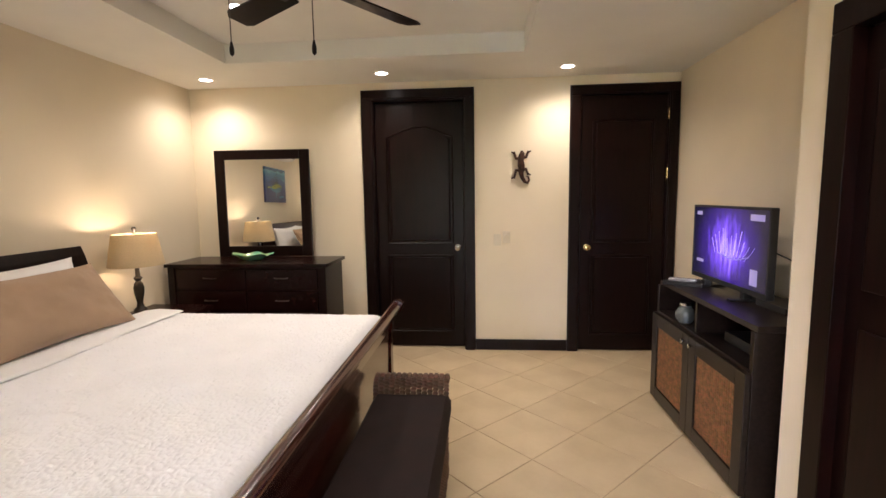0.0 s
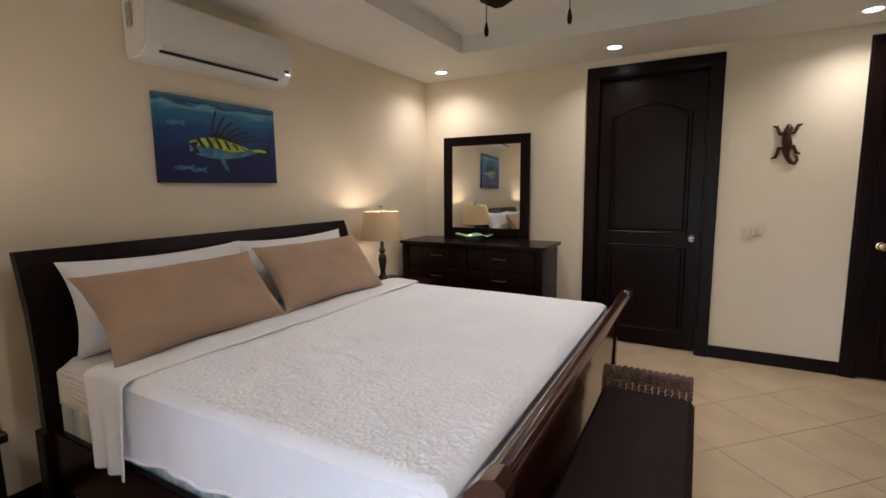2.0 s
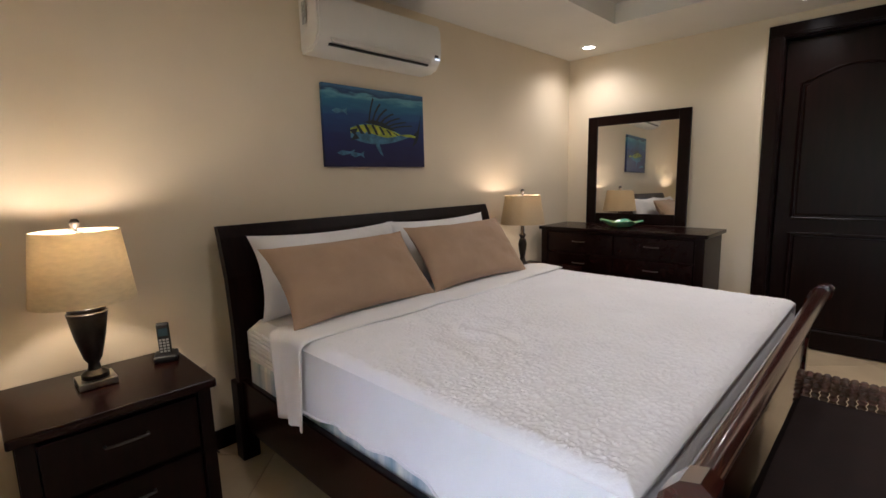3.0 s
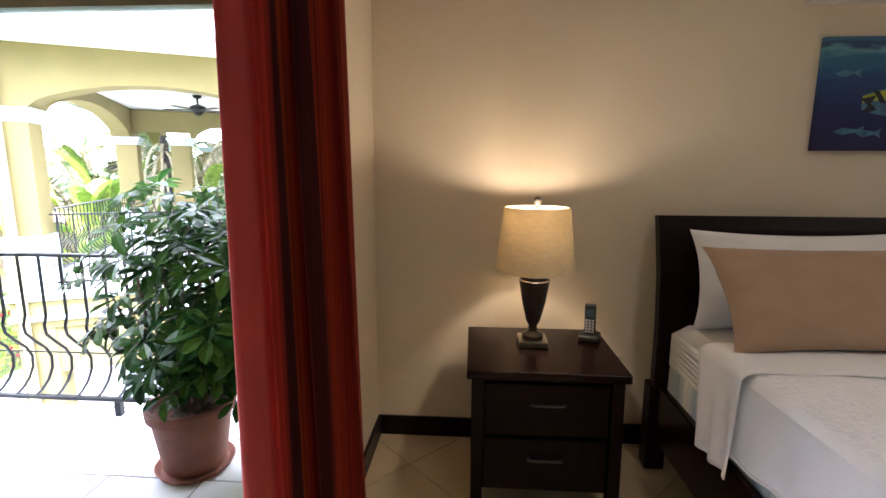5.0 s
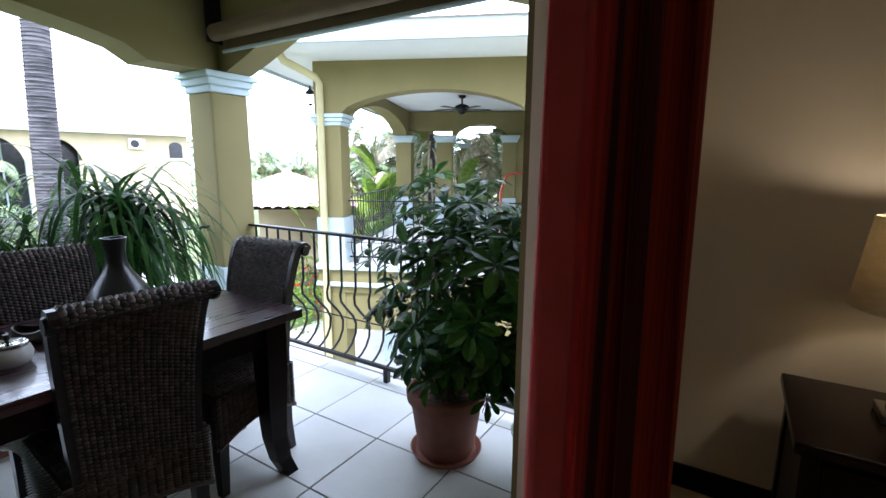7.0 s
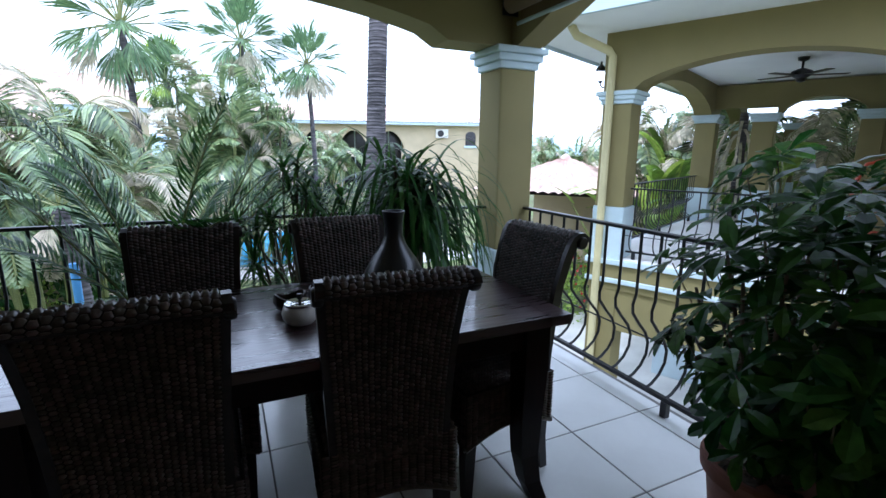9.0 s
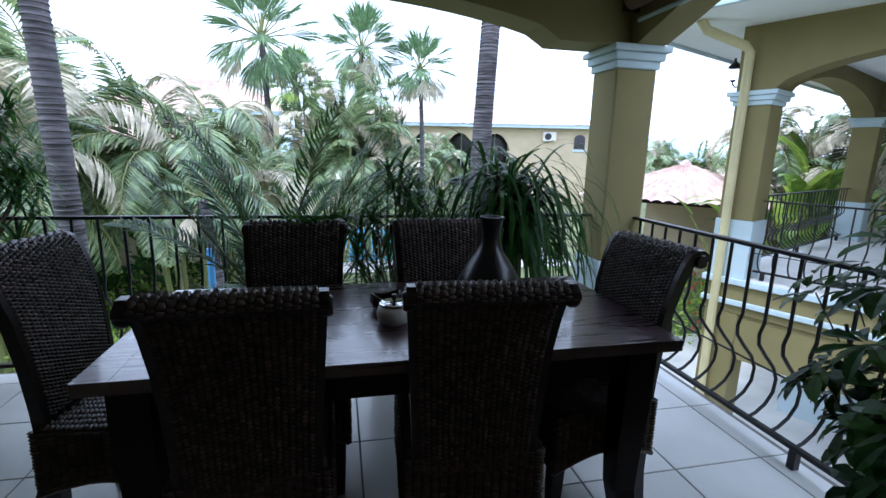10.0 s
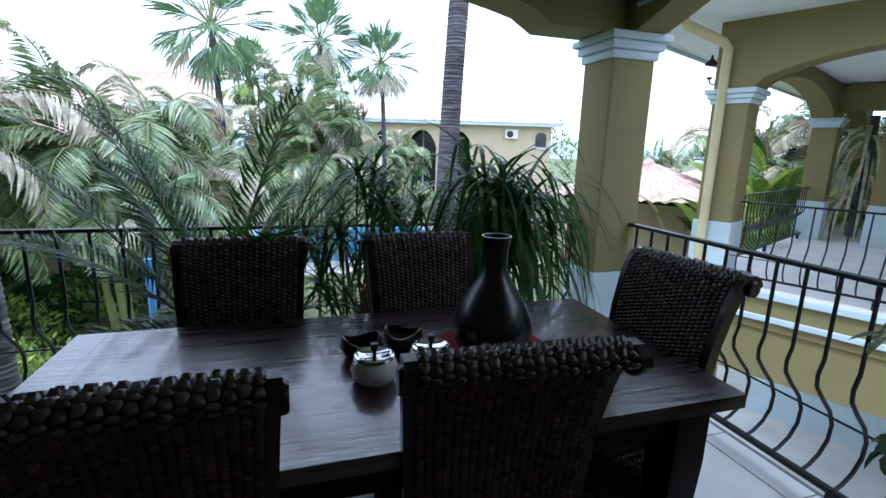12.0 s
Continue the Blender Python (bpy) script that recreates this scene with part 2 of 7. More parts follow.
def column(name, x, y, s, z0, z_base, z_neck, z_cap, label, m=None):
    c = thing(name, label, "column", (m or Matrix()) @ pose(x, y, 0), kind="structure")
    h = s / 2
    part("shaft", boxes((-h, h, -h, h, z_base, z_neck), bev=0.012), OLIVE, c)
    part("base", boxes((-h - 0.02, h + 0.02, -h - 0.02, h + 0.02, z0, z_base), bev=0.012), CAPWHITE, c, "pale blue-white painted base")
    d = z_cap - z_neck
    part("capital", boxes((-h - 0.015, h + 0.015, -h - 0.015, h + 0.015, z_neck, z_neck + d * 0.35), (-h - 0.035, h + 0.035, -h - 0.035, h + 0.035, z_neck + d * 0.35, z_neck + d * 0.7),
                          (-h - 0.06, h + 0.06, -h - 0.06, h + 0.06, z_neck + d * 0.7, z_cap), bev=0.012), CAPWHITE, c, "pale blue-white stepped capital")
    return c


column("column_1", -2.42, -3.38, 0.28, 0.0, 0.64, 1.865, 2.0, "olive stucco balcony column with pale cap and base")
column("column_2", 1.68, -3.38, 0.28, 0.0, 0.64, 1.865, 2.0, "olive stucco balcony column with pale cap and base")
structure("beam_front", prism(bmesh.new(), arch_outline(-2.56, 1.82, 2.0, 0.22, 2.60, flat=0.66), 0.26, pose(0, -3.51, 0)), OLIVE, "olive stucco front arch", "beam")
side = [(0, 2.6), (0, 2.0), (0.08, 2.0), (0.28, 2.07), (0.6, 2.19), (1.0, 2.25), (1.6, 2.25), (2.0, 2.19), (2.35, 2.07), (2.605, 2.0), (2.605, 2.6)]
structure("beam_side", prism(bmesh.new(), side, 0.2, pose(-2.36, -3.245, 0, 0, 0, 90)), OLIVE, "olive stucco side arch", "beam")

# ---- ground ----
GZ = -2.6
structure("ground", boxes((-400, 400, -400, 120, -3.0, GZ)), GRASS_SOIL, "lawn and planted ground", "ground")

# ---- lights of the bedroom ----
BULB = glow("warm_bulb", (1.0, 0.82, 0.55), 5.0)
SPOT_GLOW = glow("downlight_lens", (1.0, 0.90, 0.74), 4.0)
WHITE_METAL = mat("white_enamel", (0.75, 0.72, 0.66), 0.35, var=0.03, scale=10)


def downlight(x, y, z, watts=9.0):
    d = thing("ceiling_light", "white recessed ceiling downlight, switched on", "ceiling light", pose(x, y, z), "ceiling downlights")
    part("trim_ring", lathe([(0.052, 0.0), (0.052, -0.006), (0.068, -0.008), (0.075, -0.001), (0.075, 0.0)]), WHITE_METAL, d, smooth=True)
    part("lens", lathe([(0, -0.003), (0.051, -0.003), (0.051, -0.0005), (0, -0.0005)]), SPOT_GLOW, d, "glowing lens")
    ld = bpy.data.lights.new("downlight_lamp", 'SPOT')
    ld.energy, ld.color, ld.spot_size, ld.spot_blend, ld.shadow_soft_size = watts, (1.0, 0.875, 0.67), radians(150), 1.0, 0.05
    lo = new("downlight_lamp", ld)
    lo.parent = d
    lo.matrix_basis = pose(0, 0, -0.02)
    return d


# the one at (1.40, 1.30) is an added, unseen fill for the east wall
for x, y in ((-2.067, 4.178), (-0.481, 4.178), (1.09, 4.178), (1.40, 1.30)):
    downlight(x, y, ZC, 7.0 if y < 2 else 9.0)
for x, y in ((0.22, 3.05), (-1.15, 3.05), (-1.15, 1.1), (0.22, 1.1)):
    downlight(x, y, ZT, 9.0 if y > 2 else 4.5)


# ---- bedroom: bed ----
LINEN = mat("white_cotton", (0.80, 0.79, 0.78), 0.9, var=0.03, scale=4, bump=0.25, bscale=160, sheen=0.2)
QUILT = mat("white_quilted_cotton", (0.86, 0.855, 0.87), 0.9, var=0.03, scale=4, bump=0.2, bscale=200, sheen=0.2)
SHAM = mat("taupe_linen", (0.37, 0.245, 0.150), 0.9, var=0.08, scale=6, bump=0.4, bscale=180, sheen=0.15)
STRIPE = mat("striped_ticking", (0.62, 0.62, 0.58), 0.85, var=0.35, scale=3, stretch=(6, 1, 0.3), col2=(0.30, 0.42, 0.50))


def soft_block(x0, x1, y0, y1, z0, z1, nx, ny, top, r=0.05):
    """A mattress-like slab whose top follows top(x, y)."""
    bm = bmesh.new()
    g = []
    for i in range(nx + 1):
        row = []
        for j in range(ny + 1):
            x, y = x0 + (x1 - x0) * i / nx, y0 + (y1 - y0) * j / ny
            e = min(x - x0, x1 - x, y - y0, y1 - y)
            k = max(0.0, 1 - e / r)
            row.append(bm.verts.new((x, y, z1 + top(x, y) - r * (1 - math.sqrt(max(0, 1 - k * k))))))
        g.append(row)
    for i in range(nx):
        for j in range(ny):
            bm.faces.new((g[i][j], g[i + 1][j], g[i + 1][j + 1], g[i][j + 1]))
    rim = [g[i][0] for i in range(nx + 1)] + [g[nx][j] for j in range(1, ny + 1)] + [g[i][ny] for i in range(nx - 1, -1, -1)] + [g[0][j] for j in range(ny - 1, 0, -1)]
    low = [bm.verts.new((v.co.x, v.co.y, z0)) for v in rim]
    n = len(rim)
    for i in range(n):
        k = (i + 1) % n
        bm.faces.new((rim[i], low[i], low[k], rim[k]))
    bm.faces.new(low[::-1])
    return bm


def quilt_relief(x, y):
    """Raised leafy stitching plus broad rumples."""
    b = noise.noise((x * 44 + 9, y * 34, 4.1))
    a = noise.noise((x * 38 + 0.6 * b, y * 52, 0.3))
    ridge = max(0.0, 1 - abs(a) * 5) * 0.0030 + max(0.0, 1 - abs(b) * 6) * 0.0028
    r = math.hypot(x + 1.2, y - 1.5)
    rump = 0.010 * max(0.0, 1 - r / 0.5) * math.sin(26 * (x * 0.6 + y * 0.8) + 5 * noise.noise((x * 6, y * 6, 1.0)))
    return ridge + rump + 0.010 * noise.noise((x * 2.3, y * 2.3, 7.7))


BY0, BY1 = 0.975, 2.945
MZ = 0.745
bed = thing("bed", "dark cherry sleigh bed made up with a white quilt", "bed", pose(0, 0, 0))
head = [(-2.23, 0.30), (-2.235, 0.70), (-2.26, 0.95), (-2.31, 1.14), (-2.335, 1.20), (-2.375, 1.195), (-2.36, 1.14), (-2.305, 0.93), (-2.28, 0.70), (-2.275, 0.30)]
part("headboard", prism(bmesh.new(), head, 2.09, pose(0, 0.915, 0)), DARKWOOD, bed, "dark glossy curved headboard")
for y in (0.90, 2.93):
    part("head_post", boxes((-2.31, -2.225, y, y + 0.09, 0.0, 0.42), bev=0.008), DARKWOOD, bed)
foot = [(-0.27, 0.20), (-0.265, 0.5), (-0.25, 0.68), (-0.22, 0.78), (-0.195, 0.825), (-0.17, 0.835), (-0.145, 0.82), (-0.145, 0.795), (-0.17, 0.78), (-0.205, 0.73), (-0.215, 0.66), (-0.22, 0.5), (-0.225, 0.20)]
part("footboard", prism(bmesh.new(), foot, 1.98, pose(0, 0.96, 0)), GLOSSY_CHERRY, bed, "glossy cherry scrolled footboard")
part("top_roll", tube(bmesh.new(), [(-0.17, 0.93, 0.812), (-0.17, 2.97, 0.812)], 0.030, 16), GLOSSY_CHERRY, bed, "glossy red-brown rolled top edge", smooth=True)
for y in (0.915, 2.925):
    post = [(-0.285, 0.0), (-0.285, 0.25), (-0.275, 0.5), (-0.255, 0.68), (-0.225, 0.80), (-0.19, 0.84), (-0.155, 0.85), (-0.13, 0.83), (-0.135, 0.785), (-0.165, 0.765), (-0.195, 0.72), (-0.205, 0.64), (-0.21, 0.5), (-0.21, 0.25), (-0.20, 0.0)]
    part("foot_post", prism(bmesh.new(), post, 0.065, pose(0, y, 0)), GLOSSY_CHERRY, bed)
for y in (0.925, 2.955):
    part("side_rail", boxes((-2.26, -0.24, y, y + 0.03, 0.17, 0.43), bev=0.006), CHERRY, bed, "dark cherry side rail")
part("box_spring", boxes((-2.22, -0.28, BY0 - 0.01, BY1 - 0.005, 0.36, 0.545), bev=0.03, seg=3), STRIPE, bed, "pale striped box spring")
mattress = part("mattress", soft_block(-2.22, -0.275, BY0 - 0.005, BY1, 0.53, MZ - 0.01, 40, 40, lambda x, y: 0, 0.06), LINEN, bed, "white mattress in a ribbed fitted sheet", smooth=True)
for i in range(7):
    z = 0.555 + i * 0.022
    part("sheet_rib", tube(bmesh.new(), [(-2.19, BY0 - 0.002, z), (-1.95, BY0 - 0.010, z), (-1.72, BY0 - 0.008, z + 0.004)], 0.009, 6), LINEN, mattress)

# the quilt lies on the bed and falls over its near side
bm = bmesh.new()
NX, NY = 380, 500
QX0, QX1 = -1.70, -0.275
DROP, TOPW = 0.25, BY1 - BY0 + 0.05
g = []
for i in range(NX + 1):
    x = QX0 + (QX1 - QX0) * i / NX
    row = []
    for j in range(NY + 1):
        s = j / NY * (DROP + TOPW + 0.1)
        if s < DROP:
            t = (DROP - s) / DROP
            fold = 0.012 * math.sin(x * 15 + 0.6) + 0.006 * math.sin(x * 37)
            v = (x, BY0 - 0.030 - (0.022 + fold) * t, MZ - 0.012 - (0.235 + 0.014 * math.sin(x * 7)) * t)
        elif s < DROP + TOPW:
            y = BY0 - 0.030 + (s - DROP)
            e = max(0.0, min((y - BY0 + 0.030) / 0.05, 1, (QX1 - x) / 0.05, (BY1 + 0.02 - y) / 0.05))
            v = (x, y, MZ + 0.012 + quilt_relief(x, y) * e - 0.028 * (1 - e) ** 2)
        else:
            v = (x, BY1 + 0.022, MZ - 0.016 - (s - DROP - TOPW) * 1.6)
        row.append(bm.verts.new(v))
    g.append(row)
for i in range(NX):
    for j in range(NY):
        bm.faces.new((g[i][j], g[i + 1][j], g[i + 1][j + 1], g[i][j + 1]))
quilt = tagged(part("quilt", bm, QUILT, None, smooth=True), "white embossed cotton quilt spread on the bed", "quilt")
mod = quilt.modifiers.new("thick", 'SOLIDIFY')
mod.thickness, mod.offset = 0.008, -1
hem = []
for i in range(41):
    x = QX0 + (QX1 - QX0) * i / 40
    hem.append((x, BY0 - 0.052 - 0.012 * math.sin(x * 15 + 0.6) - 0.006 * math.sin(x * 37), MZ - 0.247 - 0.014 * math.sin(x * 7)))
part("hem", tube(bmesh.new(), hem, 0.006, 6), QUILT, quilt, "stitched quilt hem", smooth=True)
# top sheet turned down across the bed
bm = bmesh.new()
g = []
for i in range(13):
    x = -1.86 + 0.27 * i / 12
    row = []
    for j in range(121):
        s = j / 120 * (2.02 + 0.36)
        bulge = 0.012 * math.sin(math.pi * i / 12)
        if s < 0.36:
            t = (0.36 - s) / 0.36
            v = (x + (0.10 - 0.06 * i / 12) * t, BY0 - 0.052 - (0.03 + 0.012 * math.sin(i * 1.2)) * t, MZ + 0.005 - 0.325 * t)
        else:
            y = BY0 - 0.052 + (s - 0.36)
            e = min(1.0, (y - BY0 + 0.052) / 0.04)
            v = (x + 0.01 * math.sin(y * 4), y, MZ + 0.020 + bulge + 0.008 * noise.noise((x * 9, y * 5, 0)) - 0.02 * (1 - e) ** 2)
        row.append(bm.verts.new(v))
    g.append(row)
for i in range(12):
    for j in range(120):
        bm.faces.new((g[i][j], g[i + 1][j], g[i + 1][j + 1], g[i][j + 1]))
sheet_band = tagged(part("folded_sheet", bm, LINEN, None, smooth=True), "white top sheet folded down over the quilt", "bed sheet")
mod = sheet_band.modifiers.new("thick", 'SOLIDIFY')
mod.thickness, mod.offset = 0.006, 1


def pillow(name, w, h, th, m, material, label, seed, group):
    """A stuffed cushion standing in its local xz plane, seams pinched at the corners."""
    bm = bmesh.new()
    n, k = 48, 30
    sides = []
    for sgn in (-1, 1):
        grid = []
        for i in range(n + 1):
            row = []
            for j in range(k + 1):
                u, v = 2 * i / n - 1, 2 * j / k - 1
                f = (max(0, 1 - abs(u) ** 3.2) * max(0, 1 - abs(v) ** 2.6)) ** 0.55
                pinch = 1 - 0.06 * (1 - abs(v)) if abs(u) > 0.8 else 1.0
                x = u * w / 2 * (1 - 0.085 * (1 - v * v) * abs(u) ** 3)
                z = h / 2 + v * h / 2 * (1 - 0.11 * (1 - u * u) * abs(v) ** 3)
                wr = 0.014 * noise.noise((u * 3 + seed, v * 3, sgn)) + 0.011 * noise.noise((u * 11 + seed, v * 6 + u * 4, sgn * 2)) * (0.25 + abs(u) ** 2)
                row.append(bm.verts.new((x, sgn * (th / 2 * f + wr * f), z)))
            grid.append(row)
        sides.append(grid)
    for s, grid in enumerate(sides):
        for i in range(n):
            for j in range(k):
                q = (grid[i][j], grid[i + 1][j], grid[i + 1][j + 1], grid[i][j + 1])
                bm.faces.new(q if s == 0 else q[::-1])
    bmesh.ops.remove_doubles(bm, verts=bm.verts[:], dist=0.0015)
    ob = tagged(part(name, bm, material, None, smooth=True), label, "pillow", group)
    ob.matrix_world = m
    return ob


# local x runs along the headboard
pillow("pillow", 0.92, 0.43, 0.20, pose(-2.10, 1.46, MZ - 0.01, 0, 0, 90) @ pose(0, 0, 0, -14), LINEN, "white pillow propped against the headboard", 3, "white pillows")
pillow("pillow", 0.92, 0.43, 0.20, pose(-2.10, 2.33, MZ - 0.01, 0, 0, 90) @ pose(0, 0, 0, -14), LINEN, "white pillow propped against the headboard", 8, "white pillows")
pillow("pillow", 0.87, 0.43, 0.17, pose(-1.735, 1.40, MZ + 0.035, 0, 0, 91.5) @ pose(0, 0, 0, -40), SHAM, "taupe linen sham leaning on a white pillow", 5, "taupe shams")
pillow("pillow", 0.85, 0.44, 0.17, pose(-1.735, 2.26, MZ + 0.035, 0, 0, 88) @ pose(0, 0, 0, -38), SHAM, "taupe linen sham leaning on a white pillow", 12, "taupe shams")

# ---- nightstands and their lamps ----
NICKEL = mat("brushed_nickel", (0.36, 0.35, 0.33), 0.3, metal=1.0, var=0.1, scale=20)
PEWTER = mat("dark_pewter", (0.13, 0.12, 0.11), 0.38, metal=1.0, var=0.15, scale=20)
BRONZE = mat("dark_bronze", (0.035, 0.028, 0.024), 0.35, metal=0.6, var=0.4, scale=14)


def bar_handle(parent, x, y, z, length, axis, out, depth=0.022):
    """A bowed pull: two feet and a bar, along axis 'x' or 'y', standing out along the vector out."""
    a = Vector((1, 0, 0)) if axis == 'x' else Vector((0, 1, 0))
    o = Vector(out)
    c = Vector((x, y, z))
    pts = [c - a * length / 2, c - a * length / 2 + o * depth * 0.8, c - a * length / 4 + o * depth, c + a * length / 4 + o * depth, c + a * length / 2 + o * depth * 0.8, c + a * length / 2]
    return part("handle", tube(bmesh.new(), pts, 0.0055, 8), PEWTER, parent, "dull pewter pull", smooth=True)


def nightstand(y0, label):
    n = thing("nightstand", label, "nightstand", pose(-2.33, y0, 0), "nightstands beside the bed")
    w, d, h = 0.615, 0.50, 0.65
    part("body", boxes((0.02, d - 0.03, 0.03, w - 0.03, 0.13, h - 0.035), bev=0.004), DARKWOOD, n)
    part("top", boxes((0.0, d + 0.02, 0.0, w, h - 0.035, h), bev=0.008, seg=3), CHERRY, n, "glossy dark cherry top")
    for z0, z1 in ((0.15, 0.36), (0.38, 0.59)):
        dr = part("drawer", boxes((d - 0.03, d - 0.008, 0.07, w - 0.07, z0, z1), bev=0.005), DARKWOOD, n)
        bar_handle(dr, d - 0.008, w / 2, (z0 + z1) / 2 + 0.03, 0.13, 'y', (1, 0, 0))
    for x, y in ((0.02, 0.02), (0.02, w - 0.065), (d - 0.045, 0.02), (d - 0.045, w - 0.065)):
        leg = bmesh.new()
        box(leg, x, x + 0.045, y, y + 0.045, 0.0, h - 0.036)
        for v in leg.verts:
            if v.co.z < 0.01:
                v.co.x += 0.02 if x > 0.2 else 0
        part("leg", leg, DARKWOOD, n)
    return n


nightstand(0.055, "dark cherry nightstand with two drawers, glossy top")
nightstand(3.02, "dark cherry nightstand with two drawers, glossy top")


def shade_mat(name, col, weave):
    m = bpy.data.materials.new(name)
    m.use_nodes = True
    nd, lk = m.node_tree.nodes, m.node_tree.links
    p = nd["Principled BSDF"]
    tc = nd.new("ShaderNodeTexCoord")
    n = nd.new("ShaderNodeTexNoise")
    n.inputs["Scale"].default_value, n.inputs["Detail"].default_value = weave, 5
    mp = nd.new("ShaderNodeMapping")
    mp.inputs["Scale"].default_value = (1, 1, 3)
    lk.new(tc.outputs["Object"], mp.inputs[0])
    lk.new(mp.outputs[0], n.inputs["Vector"])
    mx = nd.new("ShaderNodeMix")
    mx.data_type = 'RGBA'
    mx.inputs[6].default_value, mx.inputs[7].default_value = (*[c * 0.7 for c in col], 1), (*col, 1)
    lk.new(n.outputs["Fac"], mx.inputs[0])
    lk.new(mx.outputs[2], p.inputs["Base Color"])
    p.inputs["Roughness"].default_value = 0.9
    tr = nd.new("ShaderNodeBsdfTranslucent")
    lk.new(mx.outputs[2], tr.inputs[0])
    ms = nd.new("ShaderNodeMixShader")
    ms.inputs[0].default_value = 0.18
    lk.new(p.outputs[0], ms.inputs[1])
    lk.new(tr.outputs[0], ms.inputs[2])
    lk.new(ms.outputs[0], nd["Material Output"].inputs[0])
    return m


SHADE = shade_mat("cream_lamp_shade", (0.80, 0.69, 0.46), 30)
BURLAP = shade_mat("burlap_lamp_shade", (0.66, 0.53, 0.33), 90)


def lamp_common(l, z_shade, r0, r1, hs, z_fin, shade, watts):
    part("shade", lathe([(r0, z_shade), (r1, z_shade + hs), (r1 - 0.003, z_shade + hs), (r0 - 0.003, z_shade), (r0, z_shade)], 48), shade, l, "lit fabric shade", smooth=True)
    part("harp", tube(bmesh.new(), [(0, 0.03, z_shade - 0.02), (0, 0.05, z_shade + hs * 0.5), (0, 0.02, z_shade + hs - 0.01), (0, 0, z_shade + hs)], 0.003, 6), BRONZE, l)
    part("finial", lathe([(0, z_shade + hs), (0.006, z_shade + hs), (0.006, z_fin - 0.035), (0.014, z_fin - 0.025), (0.017, z_fin - 0.012), (0.010, z_fin), (0, z_fin + 0.002)], 16), BRONZE, l, smooth=True)
    part("spider", boxes((-r1, r1, -0.003, 0.003, z_shade + hs - 0.006, z_shade + hs), (-0.003, 0.003, -r1, r1, z_shade + hs - 0.006, z_shade + hs)), NICKEL, l)
    part("bulb", lathe([(0, z_shade + 0.03), (0.014, z_shade + 0.035), (0.028, z_shade + 0.085), (0.024, z_shade + 0.11), (0, z_shade + 0.125)], 16), BULB, l, "glowing bulb", smooth=True)
    # the wide flange is added, out of sight, to hold back light going down
    part("socket", lathe([(0, z_shade - 0.02), (0.020, z_shade - 0.02), (0.022, z_shade + 0.02), (0.055, z_shade + 0.028), (0.055, z_shade + 0.034), (0, z_shade + 0.034)], 20), BRONZE, l, "dark bulb socket with an added light-blocking flange", smooth=True)
    ld = bpy.data.lights.new("bedside_lamp_light", 'POINT')
    ld.energy, ld.color, ld.shadow_soft_size = watts, (1.0, 0.80, 0.54), 0.03
    lo = new("bedside_lamp_light", ld)
    lo.parent = l
    lo.matrix_basis = pose(0.045, 0, z_shade + hs * 0.80)


def urn_lamp(x, y, z):
    l = thing("table_lamp", "dark urn table lamp with a lit cream shade", "table lamp", pose(x, y, z))
    part("foot", boxes((-0.062, 0.062, -0.062, 0.062, 0.0, 0.028), bev=0.006), NICKEL, l, "tarnished square metal foot")
    part("body", lathe([(0, 0.028), (0.045, 0.028), (0.045, 0.045), (0.022, 0.06), (0.018, 0.085), (0.030, 0.105), (0.050, 0.19), (0.062, 0.265), (0.066, 0.285), (0.060, 0.29), (0.062, 0.305),
                        (0.05, 0.315), (0.018, 0.32), (0.016, 0.345), (0, 0.345)], 32), BRONZE, l, "dark fluted urn body", smooth=True)
    lamp_common(l, 0.33, 0.168, 0.137, 0.265, 0.638, SHADE, 3.1)
    return l


def turned_lamp(x, y, z):
    l = thing("table_lamp", "slim turned bronze table lamp with a lit burlap shade", "table lamp", pose(x, y, z))
    part("body", lathe([(0, 0), (0.065, 0), (0.066, 0.012), (0.048, 0.022), (0.044, 0.04), (0.026, 0.055), (0.020, 0.085), (0.024, 0.11), (0.033, 0.16), (0.036, 0.20), (0.028, 0.235), (0.017, 0.25),
                        (0.024, 0.262), (0.030, 0.275), (0.016, 0.29), (0.014, 0.39), (0, 0.39)], 28), BRONZE, l, smooth=True)
    lamp_common(l, 0.37, 0.185, 0.145, 0.235, 0.655, BURLAP, 1.6)
    return l


urn_lamp(-2.116, 0.336, 0.651)
turned_lamp(-2.19, 3.315, 0.651)


# ---- bedroom: doors, casings, skirting ----
def arched_panel(x0, x1, z0, z1, rise, depth):
    n = 12
    pts = [(x0, z0), (x1, z0), (x1, z1)]
    for i in range(1, n):
        u = 1 - i / n
        pts.append((x0 + (x1 - x0) * u, z1 + rise * math.sin(math.pi * u) ** 1.2))
    pts.append((x0, z1))
    bm = prism(bmesh.new(), pts, depth)
    bmesh.ops.bevel(bm, geom=[e for e in bm.edges if all(v.co.y < 1e-4 for v in e.verts)], offset=0.018, segments=2, profile=0.4, affect='EDGES', clamp_overlap=True)
    return bm


def frame_ring(x0, x1, z0, z1, rise, w, depth):
    """A raised moulding round a panel."""
    n = 12
    pts = [(x0, 0, z0), (x1, 0, z0), (x1, 0, z1)] + [(x0 + (x1 - x0) * (1 - i / n), 0, z1 + rise * math.sin(math.pi * (1 - i / n)) ** 1.2) for i in range(1, n)] + [(x0, 0, z1), (x0, 0, z0)]
    return tube(bmesh.new(), pts, w, 6)


